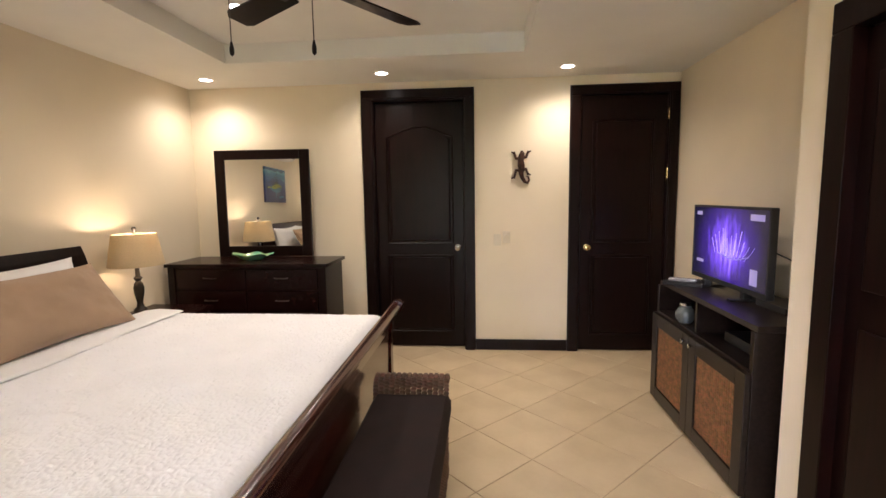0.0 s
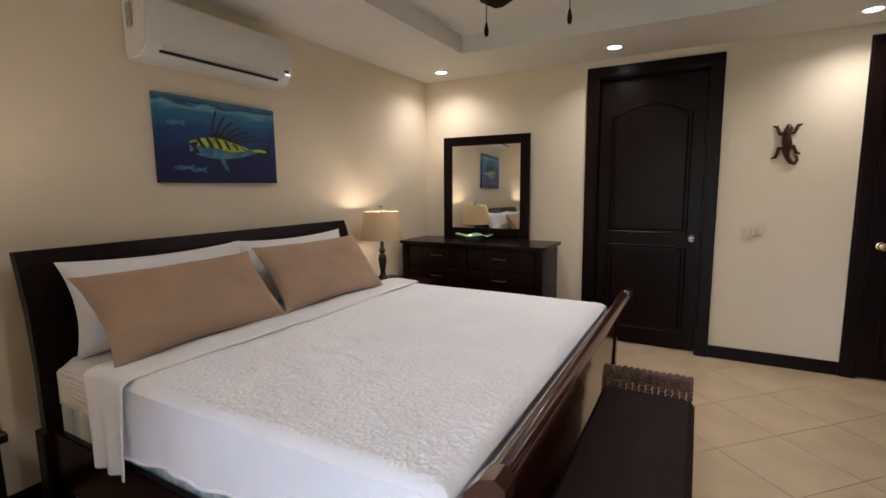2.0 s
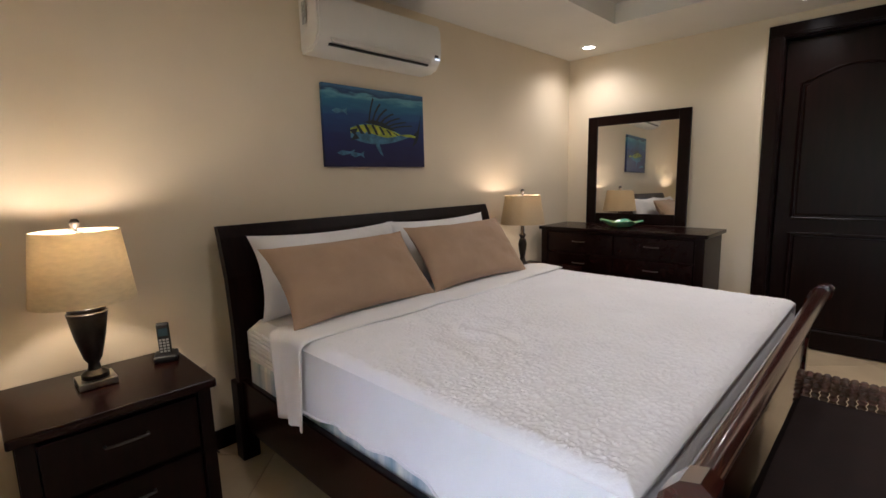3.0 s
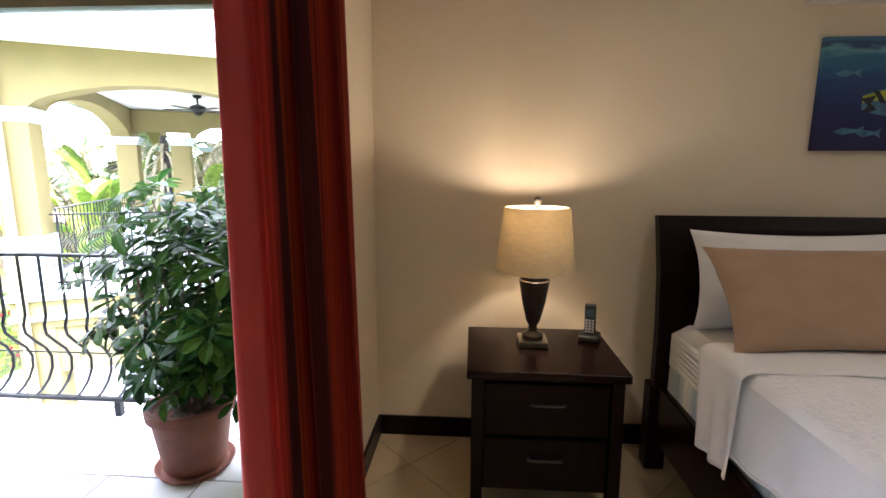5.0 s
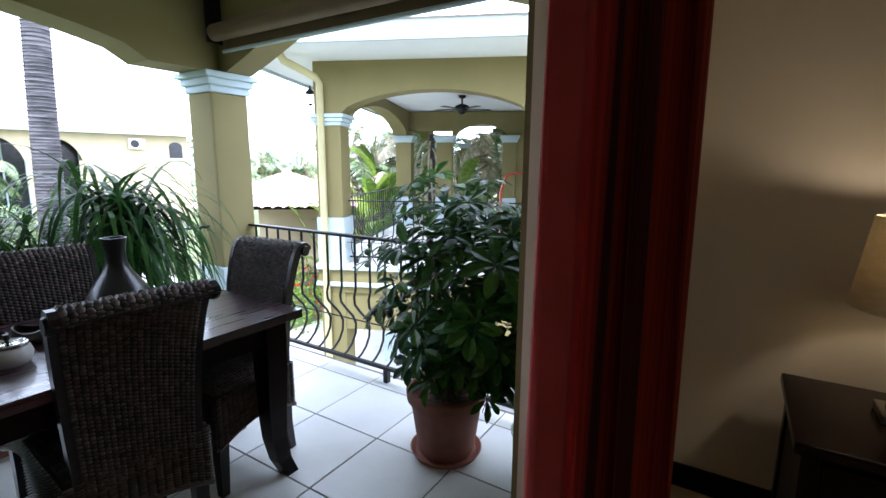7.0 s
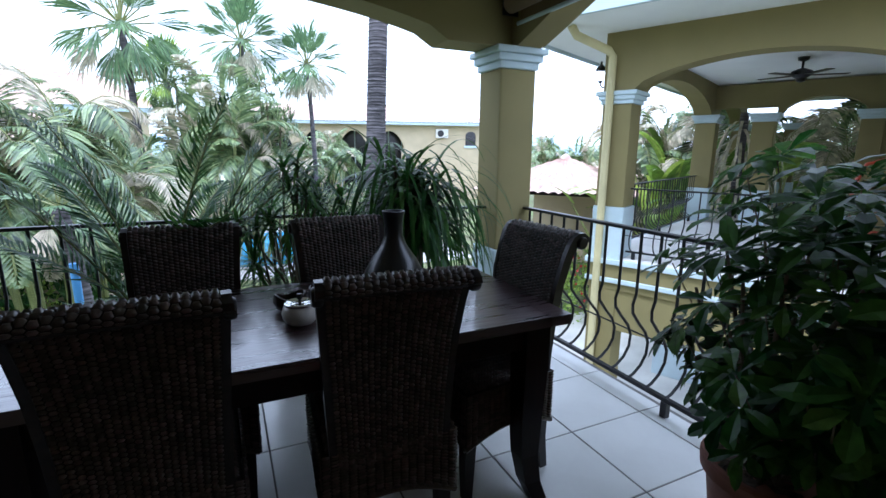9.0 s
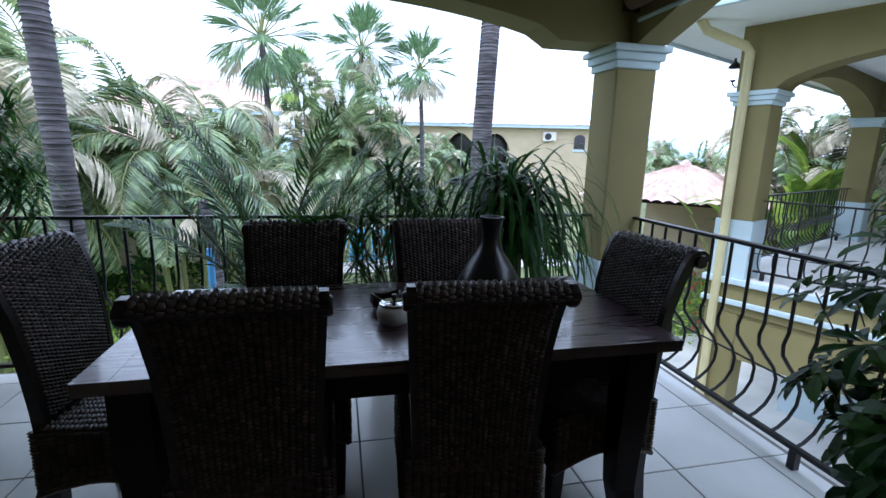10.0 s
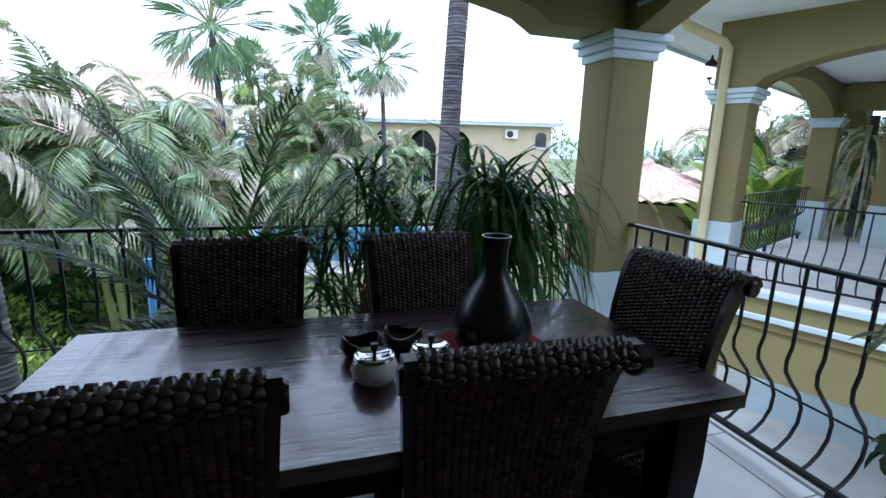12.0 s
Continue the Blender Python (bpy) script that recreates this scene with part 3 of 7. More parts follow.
def knob(parent, x, y, z, material):
    k = part("door_knob", lathe([(0, 0), (0.030, 0), (0.030, 0.006), (0.011, 0.010), (0.011, 0.03), (0.022, 0.036), (0.029, 0.05), (0.026, 0.064), (0.012, 0.070), (0, 0.071)], 20, m=pose(x, y, z, 90)), material, parent, "polished round knob", smooth=True)
    return k


BRASS = mat("worn_brass", (0.60, 0.45, 0.22), 0.25, metal=1.0, var=0.15, scale=20)
CHROME = mat("polished_chrome", (0.72, 0.72, 0.72), 0.12, metal=1.0, var=0.05, scale=20)


def door(name, x0, x1, z1, cx0, cx1, cz, leaf_y, knob_side, knob_mat, rise, label):
    d = thing(name, label, "door", pose(0, YN, 0), kind="structure")
    w = x1 - x0
    part("leaf", boxes((x0 + 0.004, x1 - 0.004, leaf_y, leaf_y + 0.04, 0.008, z1 - 0.006), bev=0.004), DARKWOOD, d)
    m0, m1 = x0 + 0.13, x1 - 0.13
    for z0, zt, ri in ((0.18, 0.90, 0.0), (1.06, z1 - 0.25 - rise, rise)):
        pn = arched_panel(m0, m1, z0, zt, ri, 0.014)
        bmesh.ops.translate(pn, vec=(0, leaf_y - 0.012, 0), verts=pn.verts[:])
        part("panel", pn, DARKWOOD, d)
        fr = frame_ring(m0 - 0.02, m1 + 0.02, z0 - 0.02, zt + 0.02, ri, 0.010, 0.01)
        bmesh.ops.translate(fr, vec=(0, leaf_y - 0.002, 0), verts=fr.verts[:])
        part("moulding", fr, DARKWOOD, d, smooth=True)
    kx = x1 - 0.065 if knob_side > 0 else x0 + 0.065
    knob(d, kx, leaf_y, 1.0, knob_mat)
    # jamb lining and casing
    for a, b in ((x0 - 0.02, x0), (x1, x1 + 0.02)):
        part("jamb", boxes((a, b, 0.004, 0.19, 0.0, z1)), DARKWOOD, d)
    part("jamb_head", boxes((x0 - 0.02, x1 + 0.02, 0.004, 0.19, z1, z1 + 0.02)), DARKWOOD, d)
    for a, b in ((cx0, x0 - 0.006), (x1 + 0.006, cx1)):
        part("casing", boxes((a, b, -0.022, -0.001, 0.0, cz - 0.09), (a + 0.012, b - 0.012, -0.030, -0.022, 0.0, cz - 0.09), bev=0.004), DARKWOOD, d)
    part("casing_head", boxes((cx0, cx1, -0.022, -0.001, cz - 0.09, cz), (cx0 + 0.012, cx1 - 0.012, -0.030, -0.022, cz - 0.078, cz - 0.012), bev=0.004), DARKWOOD, d)
    return d


door("door_1", D1[0] + 0.02, D1[1] - 0.02, 2.385, -0.756, 0.305, 2.486, 0.07, 1, CHROME, 0.10, "closed dark wooden panelled door with arched panel")
d2 = door("door_2", D2[0] + 0.02, D2[1] - 0.02, 2.385, 1.173, 2.132, 2.470, 0.012, -1, BRASS, 0.0, "closed dark wooden panelled door, brass knob")
for z in (0.35, 1.62, 2.15):
    part("hinge", tube(bmesh.new(), [(D2[1] - 0.014, 0.002, z), (D2[1] - 0.014, 0.002, z + 0.1)], 0.008, 8), BRASS, d2, "worn brass hinge", smooth=True)


def closet_door():
    d = thing("door_3", "dark wooden panelled closet door, closed", "door", pose(1.70, 0, 0), kind="structure")
    part("leaf", boxes((0.03, 0.07, 0.40, 1.97, 0.01, 2.06), bev=0.004), DARKWOOD, d)
    for z0, z1 in ((0.2, 1.0), (1.14, 1.9)):
        for y0 in (0.52, 1.26):
            part("panel", boxes((0.018, 0.032, y0, y0 + 0.58, z0, z1), bev=0.012), DARKWOOD, d)
    for y in (0.355, 1.955):
        part("casing", boxes((-0.022, 0.05, y - 0.04, y + 0.065, 0.0, 2.07), bev=0.005), DARKWOOD, d)
    part("casing_head", boxes((-0.022, 0.05, 0.315, 2.02, 2.07, 2.18), bev=0.005), DARKWOOD, d)
    return d


closet_door()
structure("baseboard_west", boxes((XW, XW + 0.016, YS, YN, 0.0, 0.105), bev=0.003), DARKWOOD, "dark wooden skirting board", "baseboard")
structure("baseboard_north", boxes((0.306, 1.172, YN - 0.016, YN, 0.0, 0.105), bev=0.003), DARKWOOD, "dark wooden skirting board", "baseboard")
structure("baseboard_north_west", boxes((XW + 0.017, -0.757, YN - 0.016, YN, 0.0, 0.105), bev=0.003), DARKWOOD, "dark wooden skirting board", "baseboard")
structure("baseboard_south", boxes((XW + 0.017, JAMB, YS, YS + 0.016, 0.0, 0.105), bev=0.003), DARKWOOD, "dark wooden skirting board", "baseboard")
structure("baseboard_east", boxes((XE - 0.016, XE, 2.20, YN - 0.03, 0.0, 0.105), bev=0.003), DARKWOOD, "dark wooden skirting board", "baseboard")

# ---- dresser and mirror ----
dresser = thing("dresser", "dark cherry dresser with four drawers and nickel pulls", "dresser", pose(0, 0, 0))
X0, X1, Y0, Y1 = -2.38, -0.93, 3.86, 4.39
part("body", boxes((X0 + 0.03, X1 - 0.03, Y0 + 0.035, Y1 - 0.01, 0.06, 0.915), bev=0.004), DARKWOOD, dresser)
part("top", boxes((X0, X1, Y0, Y1, 0.915, 0.945), bev=0.006, seg=3), CHERRY, dresser, "glossy dark cherry top")
for x in (X0 + 0.02, X1 - 0.085):
    part("corner_post", boxes((x, x + 0.065, Y0 + 0.015, Y0 + 0.08, 0.0, 0.914), bev=0.006), DARKWOOD, dresser)
for k, (z0, z1) in enumerate(((0.72, 0.895), (0.52, 0.705), (0.31, 0.505), (0.10, 0.295))):
    for a, b in ((X0 + 0.095, (X0 + X1) / 2 - 0.006), ((X0 + X1) / 2 + 0.006, X1 - 0.095)):
        dr = part("drawer", boxes((a, b, Y0 + 0.018, Y0 + 0.04, z0, z1), bev=0.005), CHERRY, dresser, "cherry drawer front")
        bar_handle(dr, (a + b) / 2, Y0 + 0.018, (z0 + z1) / 2 + 0.015, 0.11, 'x', (0, -1, 0))

mirror_mat = bpy.data.materials.new("mirror_glass")
mirror_mat.use_nodes = True
pm = mirror_mat.node_tree.nodes["Principled BSDF"]
pm.inputs["Base Color"].default_value, pm.inputs["Metallic"].default_value, pm.inputs["Roughness"].default_value = (0.86, 0.87, 0.85, 1), 1.0, 0.015
mirror = thing("mirror", "dark wood framed mirror standing on the dresser", "mirror", pose(-1.70, 4.375, 0.946, -0.7, 0, 2.4))
W, H = 0.91, 1.01
part("frame", boxes((-W / 2, -W / 2 + 0.095, 0, 0.03, 0, H), (W / 2 - 0.095, W / 2, 0, 0.03, 0, H), (-W / 2 + 0.095, W / 2 - 0.095, 0, 0.03, 0, 0.10), (-W / 2 + 0.095, W / 2 - 0.095, 0, 0.03, H - 0.09, H), bev=0.006), DARKWOOD, mirror)
part("glass", boxes((-W / 2 + 0.09, W / 2 - 0.09, 0.010, 0.018, 0.095, H - 0.085)), mirror_mat, mirror, "clear mirror glass")
part("back_board", boxes((-W / 2 + 0.03, W / 2 - 0.03, 0.031, 0.038, 0.02, H - 0.02)), DARKWOOD, mirror)

GLAZE_GREEN = mat("green_glazed_ceramic", (0.06, 0.22, 0.14), 0.15, var=0.7, scale=12, col2=(0.35, 0.40, 0.12), coat=0.5)
bowl = bmesh.new()
g = []
for i in range(41):
    a = 2 * math.pi * i / 40
    row = []
    for r, z in ((0.03, 0.0), (0.06, 0.012), (0.085, 0.04), (0.105, 0.055), (0.10, 0.060), (0.075, 0.035), (0.03, 0.018)):
        wv = 0.012 * math.sin(5 * a) * (r / 0.1) ** 2
        row.append(bowl.verts.new((1.75 * (r + wv) * math.cos(a), 0.9 * (r + wv) * math.sin(a), z + wv * 0.8)))
    g.append(row)
for i in range(40):
    for j in range(6):
        bowl.faces.new((g[i][j], g[i + 1][j], g[i + 1][j + 1], g[i][j + 1]))
bowl.faces.new([g[i][0] for i in range(40)])
bowl.faces.new([g[i][6] for i in range(39, -1, -1)])
dish = tagged(part("bowl", bowl, GLAZE_GREEN, None, smooth=True), "green and gold wavy glazed bowl on the dresser", "bowl")
dish.matrix_world = pose(-1.70, 4.10, 0.946)

# ---- painting of a fish ----
BLUE_PAINT = bpy.data.materials.new("ocean_painting")
BLUE_PAINT.use_nodes = True
nd, lk = BLUE_PAINT.node_tree.nodes, BLUE_PAINT.node_tree.links
tc, sp, cr, nz, ad = nd.new("ShaderNodeTexCoord"), nd.new("ShaderNodeSeparateXYZ"), nd.new("ShaderNodeValToRGB"), nd.new("ShaderNodeTexNoise"), nd.new("ShaderNodeMath")
lk.new(tc.outputs["Object"], sp.inputs[0])
mpn = nd.new("ShaderNodeMapping")
mpn.inputs["Scale"].default_value = (1, 2.5, 12)
lk.new(tc.outputs["Object"], mpn.inputs[0])
nz.inputs["Scale"].default_value, nz.inputs["Detail"].default_value = 2.2, 5
lk.new(mpn.outputs[0], nz.inputs["Vector"])
ad.operation = 'MULTIPLY_ADD'
ad.inputs[1].default_value = 0.22
lk.new(nz.outputs["Fac"], ad.inputs[0])
zz = nd.new("ShaderNodeMath")
zz.operation = 'MULTIPLY_ADD'
zz.inputs[1].default_value, zz.inputs[2].default_value = 2.0, -0.11
lk.new(sp.outputs[2], zz.inputs[0])
lk.new(zz.outputs[0], ad.inputs[2])
lk.new(ad.outputs[0], cr.inputs[0])
cols = ((0.0, (0.008, 0.008, 0.06)), (0.35, (0.010, 0.018, 0.11)), (0.62, (0.012, 0.06, 0.20)), (0.82, (0.03, 0.17, 0.30)), (0.88, (0.14, 0.36, 0.45)), (0.91, (0.02, 0.06, 0.14)), (0.97, (0.05, 0.15, 0.28)))
while len(cr.color_ramp.elements) < len(cols):
    cr.color_ramp.elements.new(0.5)
for e, (p_, c_) in zip(cr.color_ramp.elements, cols):
    e.position, e.color = p_, (*c_, 1)
lk.new(cr.outputs[0], nd["Principled BSDF"].inputs["Base Color"])
nd["Principled BSDF"].inputs["Roughness"].default_value = 0.45

PY0, PY1, PZ0, PZ1 = 1.605, 2.42, 1.495, 1.985
PW, PH = PY1 - PY0, PZ1 - PZ0
painting = thing("painting", "blue ocean canvas painting with a striped fish", "painting", pose(XW, PY0, PZ0))
part("canvas", boxes((0.002, 0.028, 0, PW, 0, PH), bev=0.002), BLUE_PAINT, painting)


def flat_shape(pts, x, material, name, label=""):
    """A painted outline lying on the canvas; pts in fractions of its width and height."""
    bm = bmesh.new()
    vs = [bm.verts.new((x, u * PW, v * PH)) for u, v in pts]
    f = bm.faces.new(vs)
    r_ = bmesh.ops.extrude_face_region(bm, geom=[f])
    bmesh.ops.translate(bm, vec=(0.0006, 0, 0), verts=[e for e in r_["geom"] if isinstance(e, bmesh.types.BMVert)])
    bmesh.ops.triangulate(bm, faces=bm.faces[:])
    return part(name, bm, material, painting, label)


P_GREEN = mat("paint_yellow_green", (0.38, 0.45, 0.04), 0.5, var=0.4, scale=25)
P_DARK = mat("paint_dark", (0.01, 0.02, 0.03), 0.5, var=0.3, scale=25)
P_PALE = mat("paint_pale_blue", (0.07, 0.20, 0.31), 0.5, var=0.4, scale=25)
P_YELLOW = mat("paint_yellow", (0.55, 0.50, 0.03), 0.5, var=0.4, scale=25)


def fish_top(u):
    return 0.44 - 0.02 * u + 0.15 * math.sin(math.pi * min(1.0, u * 1.1 + 0.10)) ** 0.9 * (1 - 0.55 * u)


def fish_low(u):
    return 0.40 + 0.02 * u - 0.13 * math.sin(math.pi * min(1.0, u * 1.05 + 0.06)) ** 0.8 * (1 - 0.35 * u)


us = [i / 24 for i in range(25)]
def fx(u):
    return 0.23 + 0.67 * u
flat_shape([(fx(u), fish_top(u)) for u in us] + [(fx(u), fish_low(u)) for u in reversed(us)], 0.0285, P_PALE, "fish_body")
flat_shape([(fx(u), fish_top(u) - 0.01) for u in us] + [(fx(u), 0.42 + 0.03 * math.sin(u * 9)) for u in reversed(us)], 0.0292, P_GREEN, "fish_back")
for k in range(6):
    u = 0.14 + 0.11 * k
    t_, lw_ = fish_top(u) - 0.01, 0.030 * (1 - 0.08 * k)
    flat_shape([(fx(u), 0.42), (fx(u) + lw_, 0.42), (fx(u) - 0.02 + lw_, (t_ + 0.42) / 2), (fx(u) - 0.045 + lw_, t_), (fx(u) - 0.045, t_), (fx(u) - 0.02, (t_ + 0.42) / 2)], 0.0299, P_DARK, "fish_stripe")
    flat_shape([(fx(u) + lw_ + 0.008, 0.43), (fx(u) + lw_ + 0.020, 0.43), (fx(u) + lw_ - 0.01, t_ - 0.02), (fx(u) + lw_ - 0.025, t_ - 0.02)], 0.0298, P_YELLOW, "fish_stripe")
for k in range(7):
    u, t_ = 0.40 + 0.034 * k, 0.34 - 0.036 * k
    z_ = 0.55 - 0.010 * k
    up = [(u + 0.11 * q * q * (0.3 + 0.30 * k) + 0.02 * q, z_ + t_ * (q - 0.28 * q * q * (k / 6))) for q in (0.3, 0.6, 0.85, 1.0)]
    dn = [(p[0] + 0.012, p[1] - 0.016) for p in reversed(up)]
    flat_shape([(u, z_)] + up + dn + [(u + 0.022, z_)], 0.0286 + 0.0001 * k, P_DARK, "fin_ray")
flat_shape([(0.36, 0.57), (0.44, 0.61), (0.56, 0.58), (0.70, 0.47), (0.60, 0.50), (0.46, 0.55)], 0.0300, P_DARK, "dorsal_ridge")
flat_shape([(0.86, 0.42), (0.93, 0.52), (0.975, 0.76), (0.955, 0.60), (0.94, 0.46), (0.93, 0.40), (0.91, 0.34), (0.86, 0.28), (0.885, 0.37)], 0.0289, P_DARK, "tail_fin")
flat_shape([(0.22, 0.46), (0.30, 0.49), (0.275, 0.42), (0.31, 0.36), (0.225, 0.33), (0.262, 0.40)], 0.0302, P_DARK, "fish_mouth")
flat_shape([(0.46, 0.32), (0.50, 0.31), (0.54, 0.14), (0.51, 0.17), (0.47, 0.26)], 0.0303, P_PALE, "fish_fin")
for u, v, s_ in ((0.07, 0.68, 0.14), (0.10, 0.17, 0.16), (0.22, 0.15, 0.13)):
    flat_shape([(u, v), (u + 0.3 * s_, v + 0.035), (u + 0.75 * s_, v + 0.02), (u + s_, v + 0.05), (u + 0.95 * s_, v), (u + s_, v - 0.04), (u + 0.75 * s_, v - 0.005), (u + 0.3 * s_, v - 0.03)], 0.0288, P_PALE, "small_fish")

# ---- air conditioner ----
AC_WHITE = mat("ivory_plastic", (0.74, 0.72, 0.66), 0.35, var=0.02, scale=6)
DARK = mat("dark_plastic", (0.015, 0.015, 0.016), 0.4, var=0.2, scale=20)
ac = thing("air_conditioner", "ivory wall-mounted split air conditioner", "air conditioner", pose(XW, 1.50, 2.125))
prof = [(0.0, 0.0), (0.10, 0.0), (0.155, 0.02), (0.195, 0.075), (0.205, 0.13), (0.20, 0.25), (0.18, 0.295), (0.15, 0.305), (0.0, 0.305)]
casing = prism(bmesh.new(), prof, 0.95)
bmesh.ops.bevel(casing, geom=[e for e in casing.edges if abs(e.verts[0].co.y - e.verts[1].co.y) < 1e-6], offset=0.012, segments=2, affect='EDGES', clamp_overlap=True)
part("casing", casing, AC_WHITE, ac, smooth=True)
part("outlet_slot", boxes((0.150, 0.178, 0.08, 0.84, 0.028, 0.040)), DARK, ac, "dark air outlet slot")
lou = boxes((-0.003, 0.003, 0.08, 0.84, -0.038, 0.038), bev=0.002)
bmesh.ops.transform(lou, matrix=pose(0.186, 0, 0.072, 0, -32, 0) , verts=lou.verts[:])
part("louvre", lou, AC_WHITE, ac)
part("sticker", boxes((0.06, 0.10, -0.0125, -0.0115, 0.14, 0.26)), mat("sticker_grey", (0.35, 0.36, 0.34), 0.5, var=0.5, scale=60), ac, "printed energy sticker")
part("display", boxes((0.196, 0.206, 0.88, 0.91, 0.085, 0.10)), DARK, ac)
part("indicator", boxes((0.200, 0.2075, 0.885, 0.92, 0.070, 0.078)), glow("indicator_white", (0.9, 0.95, 1.0), 0.35), ac, "lit indicator")

# ---- ceiling fan ----
fan = thing("ceiling_fan", "dark bronze ceiling fan with wooden blades, at rest", "ceiling fan", pose(-0.30, 2.02, ZT))
part("canopy", lathe([(0, 0), (0.07, 0), (0.068, -0.03), (0.03, -0.055), (0, -0.055)], 24), BRONZE, fan, smooth=True)
part("rod", lathe([(0.011, -0.05), (0.011, -0.23)], 12), BRONZE, fan, smooth=True)
part("motor", lathe([(0, -0.22), (0.05, -0.225), (0.10, -0.25), (0.115, -0.29), (0.105, -0.33), (0.06, -0.35), (0.055, -0.38), (0.03, -0.395), (0, -0.395)], 28), BRONZE, fan, smooth=True)
for k in range(4):
    m = pose(0, 0, -0.34, 0, 0, 56 + 90 * k)
    bl = bmesh.new()
    prism(bl, [(0.17, -0.055), (0.56, -0.068), (0.60, -0.05), (0.605, 0.04), (0.56, 0.068), (0.17, 0.055)], 0.008, m @ pose(0, 0, 0, -90 + 12, 0, 0))
    part("blade", bl, DARKWOOD, fan)
    br = bmesh.new()
    box(br, 0.08, 0.22, -0.02, 0.02, -0.012, -0.004, m)
    part("blade_arm", br, BRONZE, fan)


def pull(x, y, z0, z1, label):
    c = thing("pull_cord", label, "pull cord", pose(x, y, 0))
    part("chain", tube(bmesh.new(), [(0, 0, z0), (0, 0, z1 + 0.03)], 0.0022, 6), BRONZE, c)
    part("knob", lathe([(0, z1 - 0.03), (0.009, z1 - 0.02), (0.010, z1), (0.004, z1 + 0.03), (0, z1 + 0.032)], 12), DARKWOOD, c, smooth=True)


pull(-0.295, 1.995, ZT - 0.37, 2.10, "beaded pull cord hanging from the ceiling fan")
pull(-0.66, 2.03, ZT, 2.12, "thin pull cord hanging from the ceiling")

# ---- gecko ornament and switches ----
GECKO = mat("rusted_copper", (0.050, 0.020, 0.010), 0.45, metal=0.4, var=0.6, scale=30, bump=0.4)
gk = bmesh.new()
tube(gk, [(0.005, -0.018, 0.165), (0.01, -0.022, 0.14), (0.0, -0.024, 0.11), (-0.005, -0.028, 0.07), (0.0, -0.028, 0.03), (0.005, -0.024, -0.005), (0.0, -0.02, -0.04), (0.01, -0.016, -0.08), (0.035, -0.014, -0.12), (0.06, -0.014, -0.13),
          (0.075, -0.014, -0.105), (0.068, -0.014, -0.075), (0.05, -0.014, -0.07)], [0.010, 0.025, 0.027, 0.028, 0.034, 0.030, 0.023, 0.018, 0.015, 0.012, 0.010, 0.008, 0.005], 12)
for sx, z, dz in ((1, 0.10, 0.045), (-1, 0.09, 0.05), (1, -0.01, -0.03), (-1, -0.02, -0.05)):
    tube(gk, [(0, -0.022, z), (sx * 0.046, -0.014, z + 0.008), (sx * 0.060, -0.010, z + dz)], [0.018, 0.015, 0.011], 8)
    for q in (-1, 0, 1):
        tube(gk, [(sx * 0.060, -0.010, z + dz), (sx * (0.065 + 0.01 * abs(q)) + 0.014 * q, -0.008, z + dz + 0.018 * (1 if dz > 0 else -1))], [0.0085, 0.007], 6)
gecko = tagged(part("wall_ornament", gk, GECKO, None, smooth=True), "rust-brown metal gecko ornament hung on the wall", "wall ornament")
gecko.matrix_world = pose(0.735, YN + 0.004, 1.735, 0, 0, 0)
SW = mat("ivory_switch_plate", (0.70, 0.62, 0.48), 0.4, var=0.04)
for x, z, w in ((0.515, 1.075, 0.035), (0.600, 1.10, 0.035)):
    s_ = thing("light_switch", "ivory plastic switch plate on the wall" if x < 0.55 else "ivory plastic fan speed dial on the wall", "light switch", pose(x, YN, z))
    part("plate", boxes((-w, w, -0.010, -0.0005, -0.055, 0.055), bev=0.004), SW, s_)
    if x < 0.55:
        part("rocker", boxes((-0.012, 0.012, -0.016, -0.010, -0.02, 0.02), bev=0.002), SW, s_)
    else:
        part("dial", lathe([(0, 0.034), (0.017, 0.034), (0.019, 0.011), (0, 0.011)], 20, m=pose(0, 0, 0.012, 90)), SW, s_, smooth=True)
        part("rocker", boxes((-0.012, 0.012, -0.016, -0.010, -0.045, -0.025), bev=0.002), SW, s_)

# ---- phone, outlet and cable by the nightstand ----
phone = thing("cordless_phone", "black cordless phone standing in its charging base", "phone", pose(-2.19, 0.60, 0.651, 0, 0, 70))
part("base", boxes((-0.045, 0.045, -0.05, 0.05, 0, 0.028), bev=0.010, seg=3), DARK, phone, smooth=True)
hs = boxes((-0.024, 0.024, -0.012, 0.012, 0, 0.155), bev=0.008, seg=3)
bmesh.ops.transform(hs, matrix=pose(0, 0.005, 0.018, 12, 0, 0), verts=hs.verts[:])
handset = part("handset", hs, DARK, phone, smooth=True)
GREY = mat("grey_keys", (0.45, 0.46, 0.47), 0.4, var=0.05)
kb = bmesh.new()
for a in range(3):
    for b in range(5):
        box(kb, -0.019 + a * 0.0135, -0.009 + a * 0.0135, -0.0145, -0.0115, 0.02 + b * 0.014, 0.029 + b * 0.014)
bmesh.ops.transform(kb, matrix=pose(0, 0.005, 0.018, 12, 0, 0), verts=kb.verts[:])
part("keypad", kb, GREY, handset, "grey keys")
sc = boxes((-0.017, 0.017, -0.0135, -0.0115, 0.10, 0.135))
bmesh.ops.transform(sc, matrix=pose(0, 0.005, 0.018, 12, 0, 0), verts=sc.verts[:])
part("display", sc, mat("phone_display", (0.06, 0.10, 0.12), 0.15), handset)
outlet = thing("wall_outlet", "wall outlet with a reddish plug behind the bed", "outlet", pose(XW, 0.80, 0.42))
part("plate", boxes((0.0005, 0.008, -0.035, 0.035, -0.055, 0.055), bev=0.003), SW, outlet)
